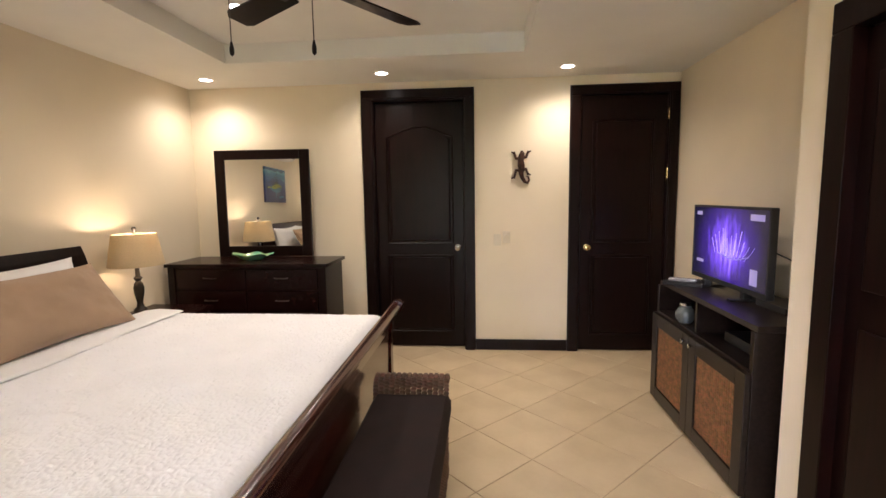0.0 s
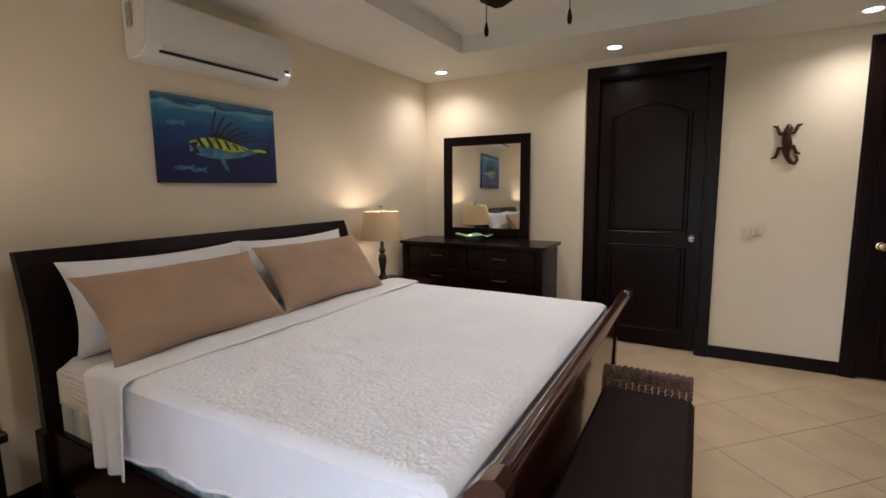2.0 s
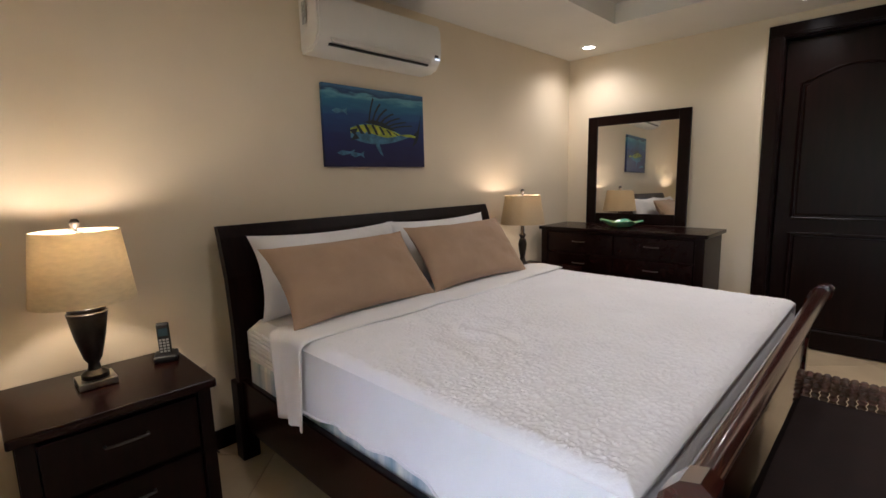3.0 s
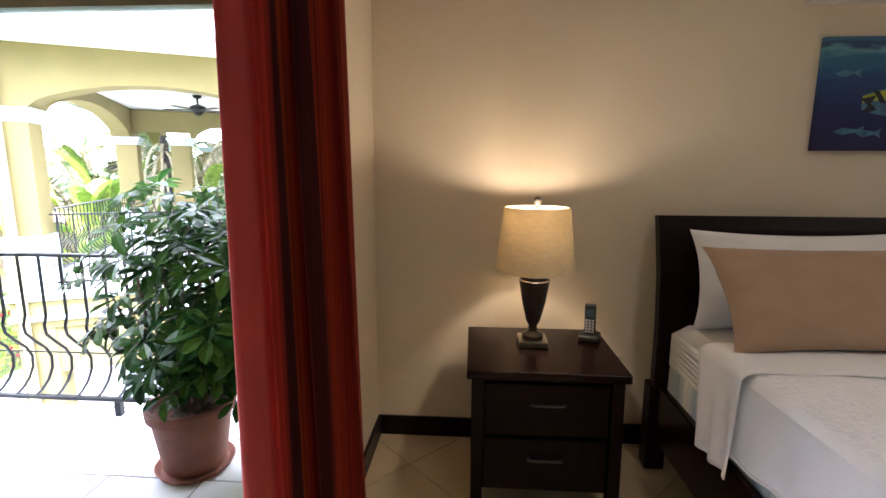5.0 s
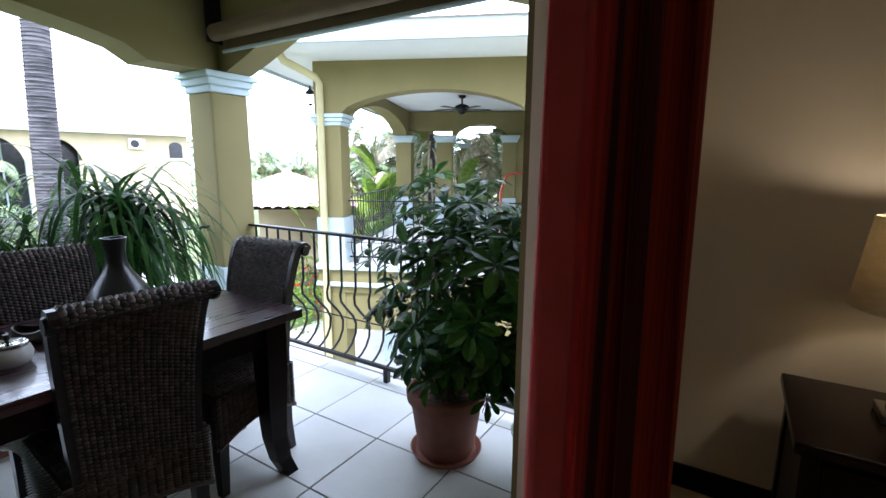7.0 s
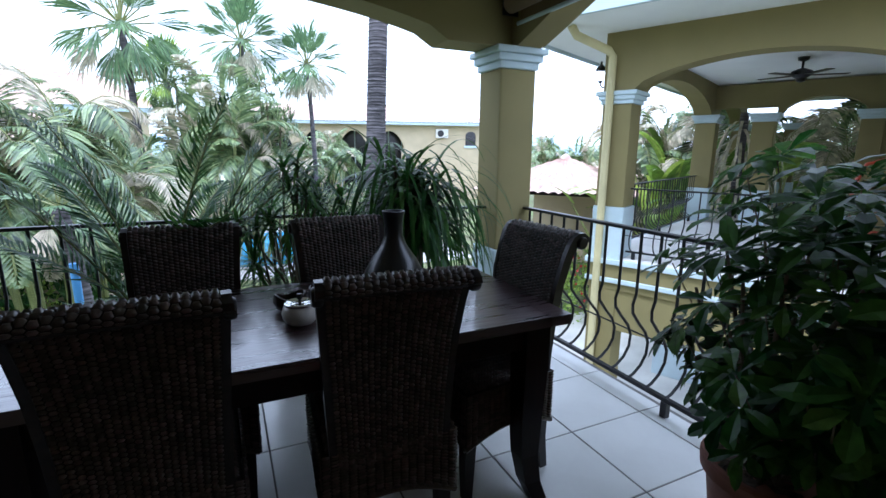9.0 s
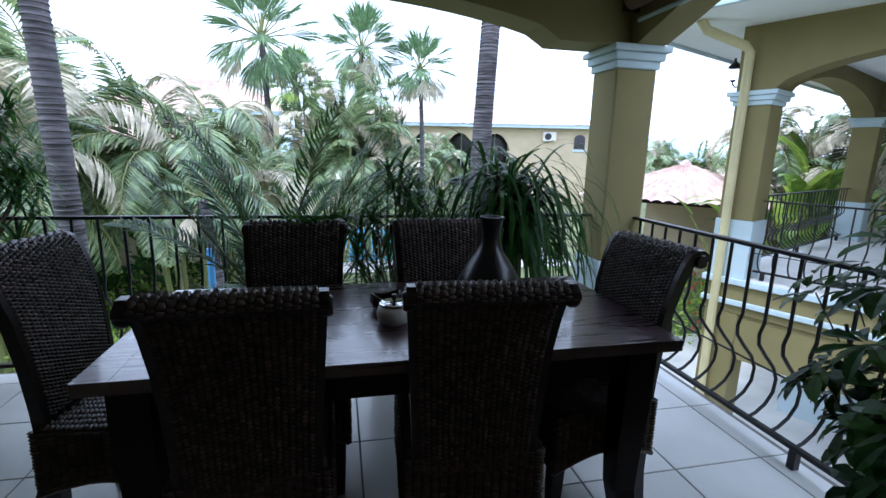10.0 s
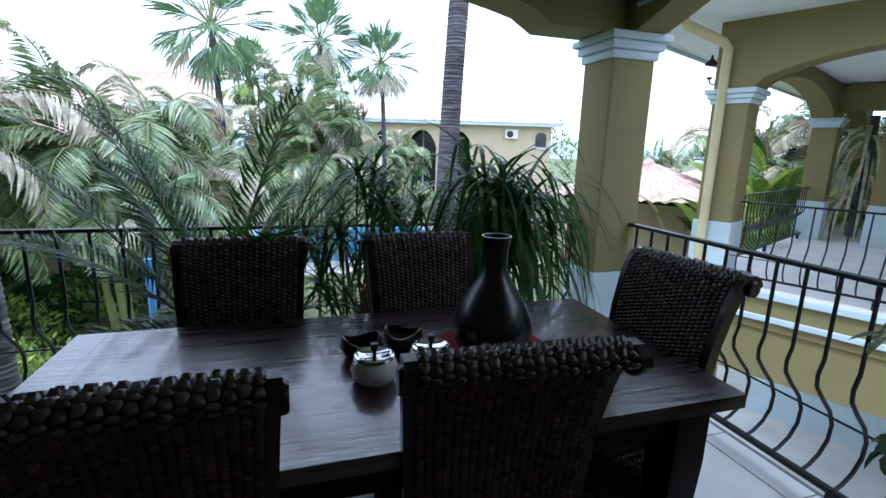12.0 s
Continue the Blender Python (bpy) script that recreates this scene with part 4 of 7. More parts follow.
part("plug", boxes((0.008, 0.05, -0.02, 0.02, 0.0, 0.04), bev=0.005), mat("red_plug", (0.28, 0.07, 0.04), 0.5), outlet, "red-brown plug")
part("cable", tube(bmesh.new(), [(0.04, 0, 0.0), (0.05, -0.02, -0.10), (0.03, -0.04, -0.25), (0.04, 0.0, -0.35), (0.06, 0.04, -0.41)], 0.004, 6), DARK, outlet)


# ---- woven surfaces ----
def weave(bm, surf, nu, nv, relief, gap=-0.08):
    """Columns of small proud strands over surf(u, v), every other column shifted half a strand."""
    for i in range(nu):
        for j in range(nv + i % 2):
            u0, u1 = (i - 0.04) / nu, (i + 1.04) / nu
            u0, u1 = max(0.0, u0), min(1.0, u1)
            off = 0.5 if i % 2 else 0.0
            v0, v1 = max(0.0, (j + gap - off) / nv), min(1.0, (j + 1 - gap - off) / nv)
            um, vm = (u0 + u1) / 2, (v0 + v1) / 2
            a, b, c, d = surf(u0, vm), surf(um, v0), surf(u1, vm), surf(um, v1)
            ctr = surf(um, vm)
            n = (c - a).cross(d - b).normalized()
            jit = relief * random.uniform(0.75, 1.25)
            k0, k1 = ctr + (a - ctr) * 0.45 + n * jit, ctr + (c - ctr) * 0.45 + n * jit
            q = [bm.verts.new(p) for p in (a, ctr + (a - ctr) * 0.55 + (b - ctr), ctr + (c - ctr) * 0.55 + (b - ctr), c, ctr + (c - ctr) * 0.55 + (d - ctr), ctr + (a - ctr) * 0.55 + (d - ctr), k0, k1)]
            bm.faces.new((q[0], q[1], q[6]))
            bm.faces.new((q[1], q[2], q[7], q[6]))
            bm.faces.new((q[2], q[3], q[7]))
            bm.faces.new((q[3], q[4], q[7]))
            bm.faces.new((q[4], q[5], q[6], q[7]))
            bm.faces.new((q[5], q[0], q[6]))
    return bm


def part_raw(name, bm, material, parent, label="", smooth=True):
    """As part(), keeping the faces' own winding."""
    me = bpy.data.meshes.new(name)
    bm.to_mesh(me)
    bm.free()
    me.materials.append(material)
    if smooth:
        for p in me.polygons:
            p.use_smooth = True
    ob = new(name, me)
    if parent is not None:
        ob.parent = parent
    return tagged(ob, label)


RATTAN = mat("honey_brown_rattan", (0.22, 0.10, 0.035), 0.6, var=0.3, scale=30, bump=0.3, bscale=200, island=0.3)
WICKER = mat("dark_brown_wicker", (0.070, 0.052, 0.040), 0.38, var=0.35, scale=30, bump=0.3, bscale=200, island=0.6, spec=0.6)
# near-black backing of the chair weave: painted shade showing between the strands
WICKER_GAP_SHADE = mat("weave_gap_shade", (0.014, 0.010, 0.008), 0.7, var=0.3, scale=30)
BLACKWOOD = mat("black_brown_wood", (0.011, 0.0065, 0.0052), 0.32, var=0.5, scale=8, bump=0.04, bscale=60, stretch=(6, 0.8, 6), coat=0.08, spec=0.3)
CUSHION = mat("dark_brown_cushion", (0.020, 0.011, 0.009), 0.8, var=0.2, scale=10, bump=0.2, bscale=150, spec=0.2)
DARK_RATTAN = mat("dark_brown_rattan", (0.095, 0.042, 0.020), 0.5, var=0.3, scale=30, bump=0.3, bscale=200, island=0.3)

# ---- television and its cabinet ----
stand = thing("tv_cabinet", "black-brown television cabinet with two woven rattan doors", "cabinet", pose(1.60, 2.30, 0))
L, Dp, H = 1.20, 0.525, 0.875
part("top", boxes((0.045, Dp, 0.0, L, H - 0.03, H), bev=0.004), BLACKWOOD, stand)
part("side_panel", boxes((0.03, Dp, 0.0, 0.03, 0.0, H - 0.03), bev=0.003), BLACKWOOD, stand)
part("side_panel", boxes((0.03, Dp, L - 0.03, L, 0.0, H - 0.03), bev=0.003), BLACKWOOD, stand)
part("back_panel", boxes((Dp - 0.02, Dp - 0.004, 0.03, L - 0.03, 0.05, H - 0.03)), BLACKWOOD, stand)
part("shelf", boxes((0.03, Dp - 0.02, 0.03, L - 0.03, 0.63, 0.66), bev=0.003), BLACKWOOD, stand)
part("divider", boxes((0.05, Dp - 0.02, L * 0.53 - 0.012, L * 0.53 + 0.012, 0.66, H - 0.03)), BLACKWOOD, stand)
part("bottom", boxes((0.03, Dp - 0.02, 0.03, L - 0.03, 0.06, 0.09)), BLACKWOOD, stand)
part("plinth", boxes((0.05, 0.08, 0.03, L - 0.03, 0.0, 0.06)), BLACKWOOD, stand)
for y0, y1, ky in ((0.002, L / 2 - 0.002, L / 2 - 0.05), (L / 2 + 0.002, L - 0.002, L / 2 + 0.05)):
    dr = part("door", boxes((0.016, 0.024, y0 + 0.085, y1 - 0.085, 0.115, 0.56)), RATTAN, stand, "framed door with a woven panel")
    for a in (y0, y1 - 0.085):
        part("stile", boxes((0.0, 0.028, a, a + 0.085, 0.03, 0.645), bev=0.003), BLACKWOOD, dr)
    for a in (0.03, 0.56):
        part("rail", boxes((0.0, 0.028, y0 + 0.085, y1 - 0.085, a, a + 0.085), bev=0.003), BLACKWOOD, dr)
    part_raw("woven_panel", weave(bmesh.new(), lambda u, v, a=y0 + 0.085, b=y1 - 0.085: Vector((0.014, b + (a - b) * u, 0.115 + 0.445 * v)), 20, 52, 0.006), RATTAN, dr, "honey-brown woven rattan panel")
    part("knob", lathe([(0, 0), (0.006, 0), (0.006, 0.012), (0.014, 0.018), (0.014, 0.026), (0, 0.03)], 14, m=pose(0, ky, 0.60, 0, -90, 0)), CHROME, dr, "polished metal knob", smooth=True)

tv = thing("television", "black flat television, switched on with a purple picture", "television", pose(1.86, 3.05, 0.876, 0, 0, -90 + 1))
# local x along the screen's width, screen facing local -y
part("cabinet", boxes((-0.425, 0.425, 0.0, 0.035, 0.045, 0.535), (-0.30, 0.30, 0.035, 0.07, 0.10, 0.42), bev=0.006), DARK, tv)
part("bezel", boxes((-0.425, 0.425, -0.006, 0.0, 0.045, 0.075), (-0.425, 0.425, -0.006, 0.0, 0.52, 0.535), (-0.425, -0.41, -0.006, 0.0, 0.075, 0.52), (0.41, 0.425, -0.006, 0.0, 0.075, 0.52), bev=0.002), DARK, tv)
SCREEN = bpy.data.materials.new("lit_screen")
SCREEN.use_nodes = True
nd, lk = SCREEN.node_tree.nodes, SCREEN.node_tree.links
tc = nd.new("ShaderNodeTexCoord")
mpn = nd.new("ShaderNodeMapping")
mpn.inputs["Location"].default_value, mpn.inputs["Scale"].default_value = (0.0, 0, -0.16), (1.0, 1, 1.0)
gr = nd.new("ShaderNodeTexGradient")
gr.gradient_type = 'SPHERICAL'
mps = nd.new("ShaderNodeMapping")
mps.inputs["Location"].default_value, mps.inputs["Scale"].default_value = (-0.0, 0, -0.85), (2.6, 0, 3.0)
lk.new(tc.outputs["Object"], mps.inputs[0])
lk.new(mps.outputs[0], gr.inputs[0])
wv = nd.new("ShaderNodeTexNoise")
wv.inputs["Scale"].default_value, wv.inputs["Detail"].default_value = 9, 6
mpw = nd.new("ShaderNodeMapping")
mpw.inputs["Rotation"].default_value, mpw.inputs["Scale"].default_value = (0, radians(25), 0), (3, 1, 0.7)
lk.new(tc.outputs["Object"], mpw.inputs[0])
lk.new(mpw.outputs[0], wv.inputs["Vector"])
mm = nd.new("ShaderNodeMath")
mm.operation = 'MULTIPLY'
lk.new(gr.outputs["Fac"], mm.inputs[0])
lk.new(wv.outputs["Fac"], mm.inputs[1])
cr = nd.new("ShaderNodeValToRGB")
for e, (p_, c_) in zip((cr.color_ramp.elements[0], cr.color_ramp.elements.new(0.2), cr.color_ramp.elements.new(0.36), cr.color_ramp.elements[-1]),
                       ((0.0, (0.004, 0.003, 0.02)), (0.2, (0.03, 0.01, 0.16)), (0.36, (0.16, 0.06, 0.65)), (0.6, (0.55, 0.40, 1.0)))):
    e.position, e.color = p_, (*c_, 1)
lk.new(mm.outputs[0], cr.inputs[0])
ps = nd["Principled BSDF"]
ps.inputs["Base Color"].default_value, ps.inputs["Roughness"].default_value = (0.01, 0.01, 0.012, 1), 0.2
lk.new(cr.outputs[0], ps.inputs["Emission Color"])
ps.inputs["Emission Strength"].default_value = 0.28
part("screen", boxes((-0.411, 0.411, -0.003, 0.0, 0.074, 0.521)), SCREEN, tv, "lit screen with a purple night show")
STREAK = glow("screen_streak", (0.42, 0.32, 0.85), 0.20)
PALE = glow("screen_caption", (0.34, 0.30, 0.55), 0.09)
for k in range(9):
    st = bmesh.new()
    x = -0.18 + 0.05 * k
    box(st, -0.0022, 0.0022, -0.0042, -0.0032, 0, 0.10 + 0.06 * ((k * 5) % 4) / 3, pose(x * 0.7, 0, 0.24, 0, (x - 0.03) * 120, 0))
    part("light_beam", st, STREAK, tv)
hull = bmesh.new()
tube(hull, [(-0.09, -0.004, 0.245), (0.0, -0.004, 0.225), (0.12, -0.004, 0.222), (0.24, -0.004, 0.25)], 0.003, 5)
for k in range(7):
    tube(hull, [(0.0 + 0.033 * k, -0.004, 0.225), (-0.01 + 0.045 * k, -0.004, 0.27), (-0.005 + 0.05 * k, -0.004, 0.31)], 0.0016, 5)
part("picture_lines", hull, PALE, tv)
for x0, x1, z0, z1 in ((-0.36, -0.27, 0.155, 0.175), (-0.38, -0.31, 0.47, 0.495), (0.24, 0.37, 0.46, 0.495), (0.26, 0.33, 0.10, 0.19)):
    part("caption_bar", boxes((x0, x1, -0.0042, -0.0032, z0, z1)), PALE, tv)
for x in (-0.22, 0.22):
    part("foot", boxes((x - 0.02, x + 0.02, -0.09, 0.12, 0.0, 0.012), (x - 0.018, x + 0.018, -0.02, 0.03, 0.012, 0.05), bev=0.004), DARK, tv)
part("cable", tube(bmesh.new(), [(0.33, 0.06, 0.30), (0.40, 0.12, 0.26), (0.46, 0.16, 0.20), (0.47, 0.20, 0.10), (0.44, 0.22, 0.02)], 0.004, 6), DARK, tv)

remote = tagged(part("remote_control", boxes((-0.022, 0.022, -0.085, 0.085, 0.0, 0.018), bev=0.006, seg=3), mat("silver_plastic", (0.45, 0.46, 0.47), 0.35, var=0.05), None, smooth=True), "silver remote control on the television cabinet", "remote control")
remote.matrix_world = pose(1.74, 3.36, 0.892, 0, 0, 60)
tray = tagged(part("tray", boxes((-0.09, 0.09, -0.12, 0.12, 0.0, 0.014), (-0.09, -0.08, -0.12, 0.12, 0.014, 0.028), (0.08, 0.09, -0.12, 0.12, 0.014, 0.028), bev=0.003), DARK), "black tray on the television cabinet", "tray")
tray.matrix_world = pose(1.75, 3.34, 0.876, 0, 0, 55)
box_set = tagged(part("set_top_box", boxes((-0.10, 0.10, -0.13, 0.13, 0.0, 0.035), bev=0.004), DARK), "black set-top box lying behind the screen", "set-top box")
box_set.matrix_world = pose(1.98, 2.62, 0.876)
jar_glass = mat("smoky_glass", (0.10, 0.11, 0.11), 0.08, var=0.1)
jar = thing("glass_jar", "small smoky glass jar on the cabinet shelf", "jar", pose(1.68, 3.15, 0.661))
part("vessel", lathe([(0, 0), (0.04, 0), (0.06, 0.03), (0.062, 0.06), (0.045, 0.095), (0.035, 0.10), (0.04, 0.115), (0.036, 0.115), (0.03, 0.10), (0, 0.095)], 24), jar_glass, jar, smooth=True)
part("lid", lathe([(0, 0.115), (0.04, 0.115), (0.035, 0.13), (0, 0.135)], 20), CHROME, jar, smooth=True)
vcr = tagged(part("media_player", boxes((-0.12, 0.12, -0.16, 0.16, 0.0, 0.055), bev=0.005), DARK), "black media player on the cabinet shelf", "media player")
vcr.matrix_world = pose(1.86, 2.62, 0.661)

# ---- bench at the foot of the bed ----
bench = thing("bench", "dark woven bench with a brown seat cushion", "bench", pose(0, 0, 0))
bx0, bx1, by0, by1 = -0.185, 0.205, 1.00, 2.42
part("body", boxes((bx0 + 0.02, bx1 - 0.02, by0 + 0.02, by1 - 0.03, 0.07, 0.42)), WICKER, bench)
part_raw("woven_front", weave(bmesh.new(), lambda u, v: Vector((bx1 - 0.018, by0 + 0.02 + (by1 - by0 - 0.05) * u, 0.06 + 0.37 * v)), 46, 26, 0.008), DARK_RATTAN, bench, "brown woven side")
part_raw("woven_end", weave(bmesh.new(), lambda u, v: Vector((bx1 - 0.02 + (bx0 - bx1 + 0.04) * u, by1 - 0.028, 0.06 + 0.37 * v)), 13, 26, 0.008), DARK_RATTAN, bench, "brown woven end")
for x, y in ((bx0 + 0.02, by0 + 0.02), (bx1 - 0.06, by0 + 0.02), (bx0 + 0.02, by1 - 0.07), (bx1 - 0.06, by1 - 0.07)):
    part("leg", boxes((x, x + 0.04, y, y + 0.04, 0.0, 0.08), bev=0.004), BLACKWOOD, bench)


def roll_arm(y, sgn):
    arm = bmesh.new()
    pts = [(0.0, 0.40), (0.0, 0.48), (0.005, 0.535), (0.025, 0.575), (0.055, 0.585), (0.08, 0.57), (0.09, 0.545)]
    for k in range(2):
        off = 0.0 if k == 0 else -0.018
        def s(u, v, off=off, k=k):
            f = v * (len(pts) - 1)
            i = min(int(f), len(pts) - 2)
            a, b = pts[i], pts[i + 1]
            yy, zz = a[0] + (b[0] - a[0]) * (f - i), a[1] + (b[1] - a[1]) * (f - i)
            uu = u if k == 0 else 1 - u
            return Vector((bx0 + (bx1 - bx0) * uu, y + sgn * (yy + off), zz + (0 if k == 0 else -0.004)))
        weave(arm, s, 14, 16, 0.009)
    tube(arm, [(bx0 + 0.01, y + sgn * 0.05, 0.545), (bx1 - 0.01, y + sgn * 0.05, 0.545)], 0.028, 8)
    part_raw("rolled_arm", arm, DARK_RATTAN, bench, "woven rolled arm")


roll_arm(by1 - 0.09, 1)
roll_arm(by0 + 0.09, -1)
part("seat_cushion", soft_block(bx0 + 0.005, bx1 + 0.008, by0 + 0.07, by1 - 0.085, 0.42, 0.51, 16, 40, lambda x, y: 0.006 * noise.noise((x * 8, y * 5, 0)), 0.035), CUSHION, bench, "dark brown seat cushion", smooth=True)

# ---- curtain ----
CURT = bpy.data.materials.new("striped_curtain")
CURT.use_nodes = True
nd, lk = CURT.node_tree.nodes, CURT.node_tree.links
uv = nd.new("ShaderNodeTexCoord")
sx = nd.new("ShaderNodeSeparateXYZ")
lk.new(uv.outputs["UV"], sx.inputs[0])
cr = nd.new("ShaderNodeValToRGB")
cr.color_ramp.interpolation = 'LINEAR'
bands = ((0.0, (0.26, 0.016, 0.009)), (0.08, (0.26, 0.019, 0.010)), (0.10, (0.028, 0.003, 0.003)), (0.24, (0.040, 0.004, 0.003)), (0.27, (0.24, 0.021, 0.006)), (0.40, (0.25, 0.034, 0.007)), (0.45, (0.19, 0.013, 0.006)),
         (0.50, (0.033, 0.003, 0.003)), (0.60, (0.042, 0.004, 0.003)), (0.64, (0.24, 0.018, 0.007)), (0.80, (0.27, 0.032, 0.008)), (0.88, (0.18, 0.012, 0.006)), (1.0, (0.19, 0.025, 0.010)))
while len(cr.color_ramp.elements) < len(bands):
    cr.color_ramp.elements.new(0.5)
for e, (p_, c_) in zip(cr.color_ramp.elements, bands):
    e.position, e.color = p_, (*c_, 1)
lk.new(sx.outputs[0], cr.inputs[0])
pin = nd.new("ShaderNodeTexNoise")
pin.noise_dimensions = '1D'
pin.inputs["Scale"].default_value, pin.inputs["Detail"].default_value = 70, 3
lk.new(sx.outputs[0], pin.inputs["W"])
hs_ = nd.new("ShaderNodeHueSaturation")
mr = nd.new("ShaderNodeMapRange")
mr.inputs[1].default_value, mr.inputs[2].default_value, mr.inputs[3].default_value, mr.inputs[4].default_value = 0.3, 0.7, 0.6, 1.5
lk.new(pin.outputs["Fac"], mr.inputs[0])
lk.new(cr.outputs[0], hs_.inputs["Color"])
lk.new(mr.outputs[0], hs_.inputs["Value"])
lk.new(hs_.outputs[0], nd["Principled BSDF"].inputs["Base Color"])
nd["Principled BSDF"].inputs["Roughness"].default_value = 0.85
nd["Principled BSDF"].inputs["Specular IOR Level"].default_value = 0.15
LINING = mat("coral_curtain_lining", (0.60, 0.075, 0.062), 0.85, var=0.06, scale=8, bump=0.2, bscale=200, trans=0.4, sheen=0.2)


def curtain_sheet(pts, z0, z1, flare, gather=1.0):
    """Cloth hung along pts, drawn together towards its rail and its first edge."""
    bm = bmesh.new()
    ul = bm.loops.layers.uv.new("UVMap")
    n, rows = len(pts), 24
    cx, cy = pts[0]
    ln = [0.0]
    for a, b in zip(pts, pts[1:]):
        ln.append(ln[-1] + math.hypot(b[0] - a[0], b[1] - a[1]))
    g = []
    for j in range(rows + 1):
        t = j / rows
        k = gather + flare * (1 - t)
        g.append([bm.verts.new((cx + (p[0] - cx) * k + 0.006 * math.sin(5 * t + i * 0.4), cy + (p[1] - cy) * k + 0.006 * math.sin(4 * t + i * 0.7), z0 + (z1 - z0) * t)) for i, p in enumerate(pts)])
    for j in range(rows):
        for i in range(n - 1):
            f = bm.faces.new((g[j][i], g[j][i + 1], g[j + 1][i + 1], g[j + 1][i]))
            for l, (a, b) in zip(f.loops, ((i, j), (i + 1, j), (i + 1, j + 1), (i, j + 1))):
                l[ul].uv = (ln[a] / ln[-1], b / rows)
    return bm


curtain = thing("curtain", "red striped floor-length curtain gathered at the opening", "curtain", pose(-0.015, 0.010, 0))
path = []
for i in range(61):
    u = i / 60
    x = -0.985 - 0.195 * u
    y = -0.345 + 0.13 * u + 0.034 * math.sin(u * 4.4 * math.pi + 0.5) * (0.6 + 0.4 * math.sin(9 * u))
    path.append((x + 0.015 * math.sin(u * 8.8 * math.pi), y))
part_raw("striped_face", curtain_sheet(path, 0.012, 2.33, 0.30, 0.75), CURT, curtain, "red, orange and black striped cloth")
lin = [(-0.985, -0.345), (-0.975, -0.349), (-0.970, -0.362), (-0.958, -0.374), (-0.953, -0.382), (-0.960, -0.390), (-0.99, -0.388), (-1.05, -0.385), (-1.15, -0.38), (-1.25, -0.37)]
part_raw("lining", curtain_sheet(lin, 0.012, 2.33, 0.06), LINING, curtain, "coral red lining turned forward")
for o in list(curtain.children):
    md = o.modifiers.new("thick", 'SOLIDIFY')
    md.thickness, md.offset = 0.003, 0
structure("door_frame", boxes((JAMB, JAMB + 0.03, YS - 0.095, YS + 0.004, 0.0, 2.37), (JAMB, 1.45, YS - 0.095, YS + 0.004, 2.37, 2.40), (1.42, 1.45, YS - 0.095, YS + 0.004, 0.0, 2.37), bev=0.004), DARKWOOD, "dark wooden frame of the wide balcony opening", "door frame")
rod = thing("curtain_rod", "dark metal curtain rod above the opening", "curtain rod", pose(0, 0, 0))
part("pole", tube(bmesh.new(), [(-1.60, -0.31, 2.36), (1.60, -0.31, 2.36)], 0.014, 12), BRONZE, rod, smooth=True)
for x in (-1.62, 1.62):
    part("finial", lathe([(0, -0.04), (0.02, -0.03), (0.03, 0), (0.02, 0.03), (0, 0.04)], 16, m=pose(x, -0.31, 2.36, 0, 90, 0)), BRONZE, rod, smooth=True)
for x in (-1.5, 1.5):
    part("bracket", boxes((x - 0.01, x + 0.01, YS, -0.31, 2.35, 2.37)), BRONZE, rod)

# ---- balcony: dining table ----
TABLEWOOD = mat("dark_polished_plank_wood", (0.038, 0.019, 0.021), 0.30, var=0.5, scale=4, bump=0.6, bscale=9, stretch=(0.8, 6, 6), spec=0.8, coat=0.5, rvar=0.5, obrand=0.06)
TX0_, TX1_, TY0_, TY1_, TZ = -1.65, 0.05, -2.475, -1.69, 0.765
table = thing("dining_table", "dark polished wooden dining table with sabre legs", "table", pose(0, 0, 0))
w = (TY1_ - TY0_ - 0.16) / 4
for k in range(4):
    part("plank", boxes((TX0_ + 0.085, TX1_ - 0.085, TY0_ + 0.08 + w * k + 0.0002, TY0_ + 0.08 + w * (k + 1) - 0.0002, TZ - 0.035, TZ)), TABLEWOOD, table)
for x0 in (TX0_, TX1_ - 0.084):
    part("breadboard_end", boxes((x0, x0 + 0.084, TY0_, TY1_, TZ - 0.037, TZ)), TABLEWOOD, table)
for y0 in (TY0_, TY1_ - 0.079):
    part("edge_board", boxes((TX0_ + 0.085, TX1_ - 0.085, y0, y0 + 0.079, TZ - 0.037, TZ)), TABLEWOOD, table)
part("apron", boxes((TX0_ + 0.07, TX1_ - 0.07, TY0_ + 0.07, TY0_ + 0.095, TZ - 0.14, TZ - 0.037)), DARKWOOD, table)
part("apron", boxes((TX0_ + 0.07, TX1_ - 0.07, TY1_ - 0.095, TY1_ - 0.07, TZ - 0.14, TZ - 0.037)), DARKWOOD, table)
part("apron", boxes((TX0_ + 0.07, TX0_ + 0.095, TY0_ + 0.095, TY1_ - 0.095, TZ - 0.14, TZ - 0.037)), DARKWOOD, table)
part("apron", boxes((TX1_ - 0.095, TX1_ - 0.07, TY0_ + 0.095, TY1_ - 0.095, TZ - 0.14, TZ - 0.037)), DARKWOOD, table)
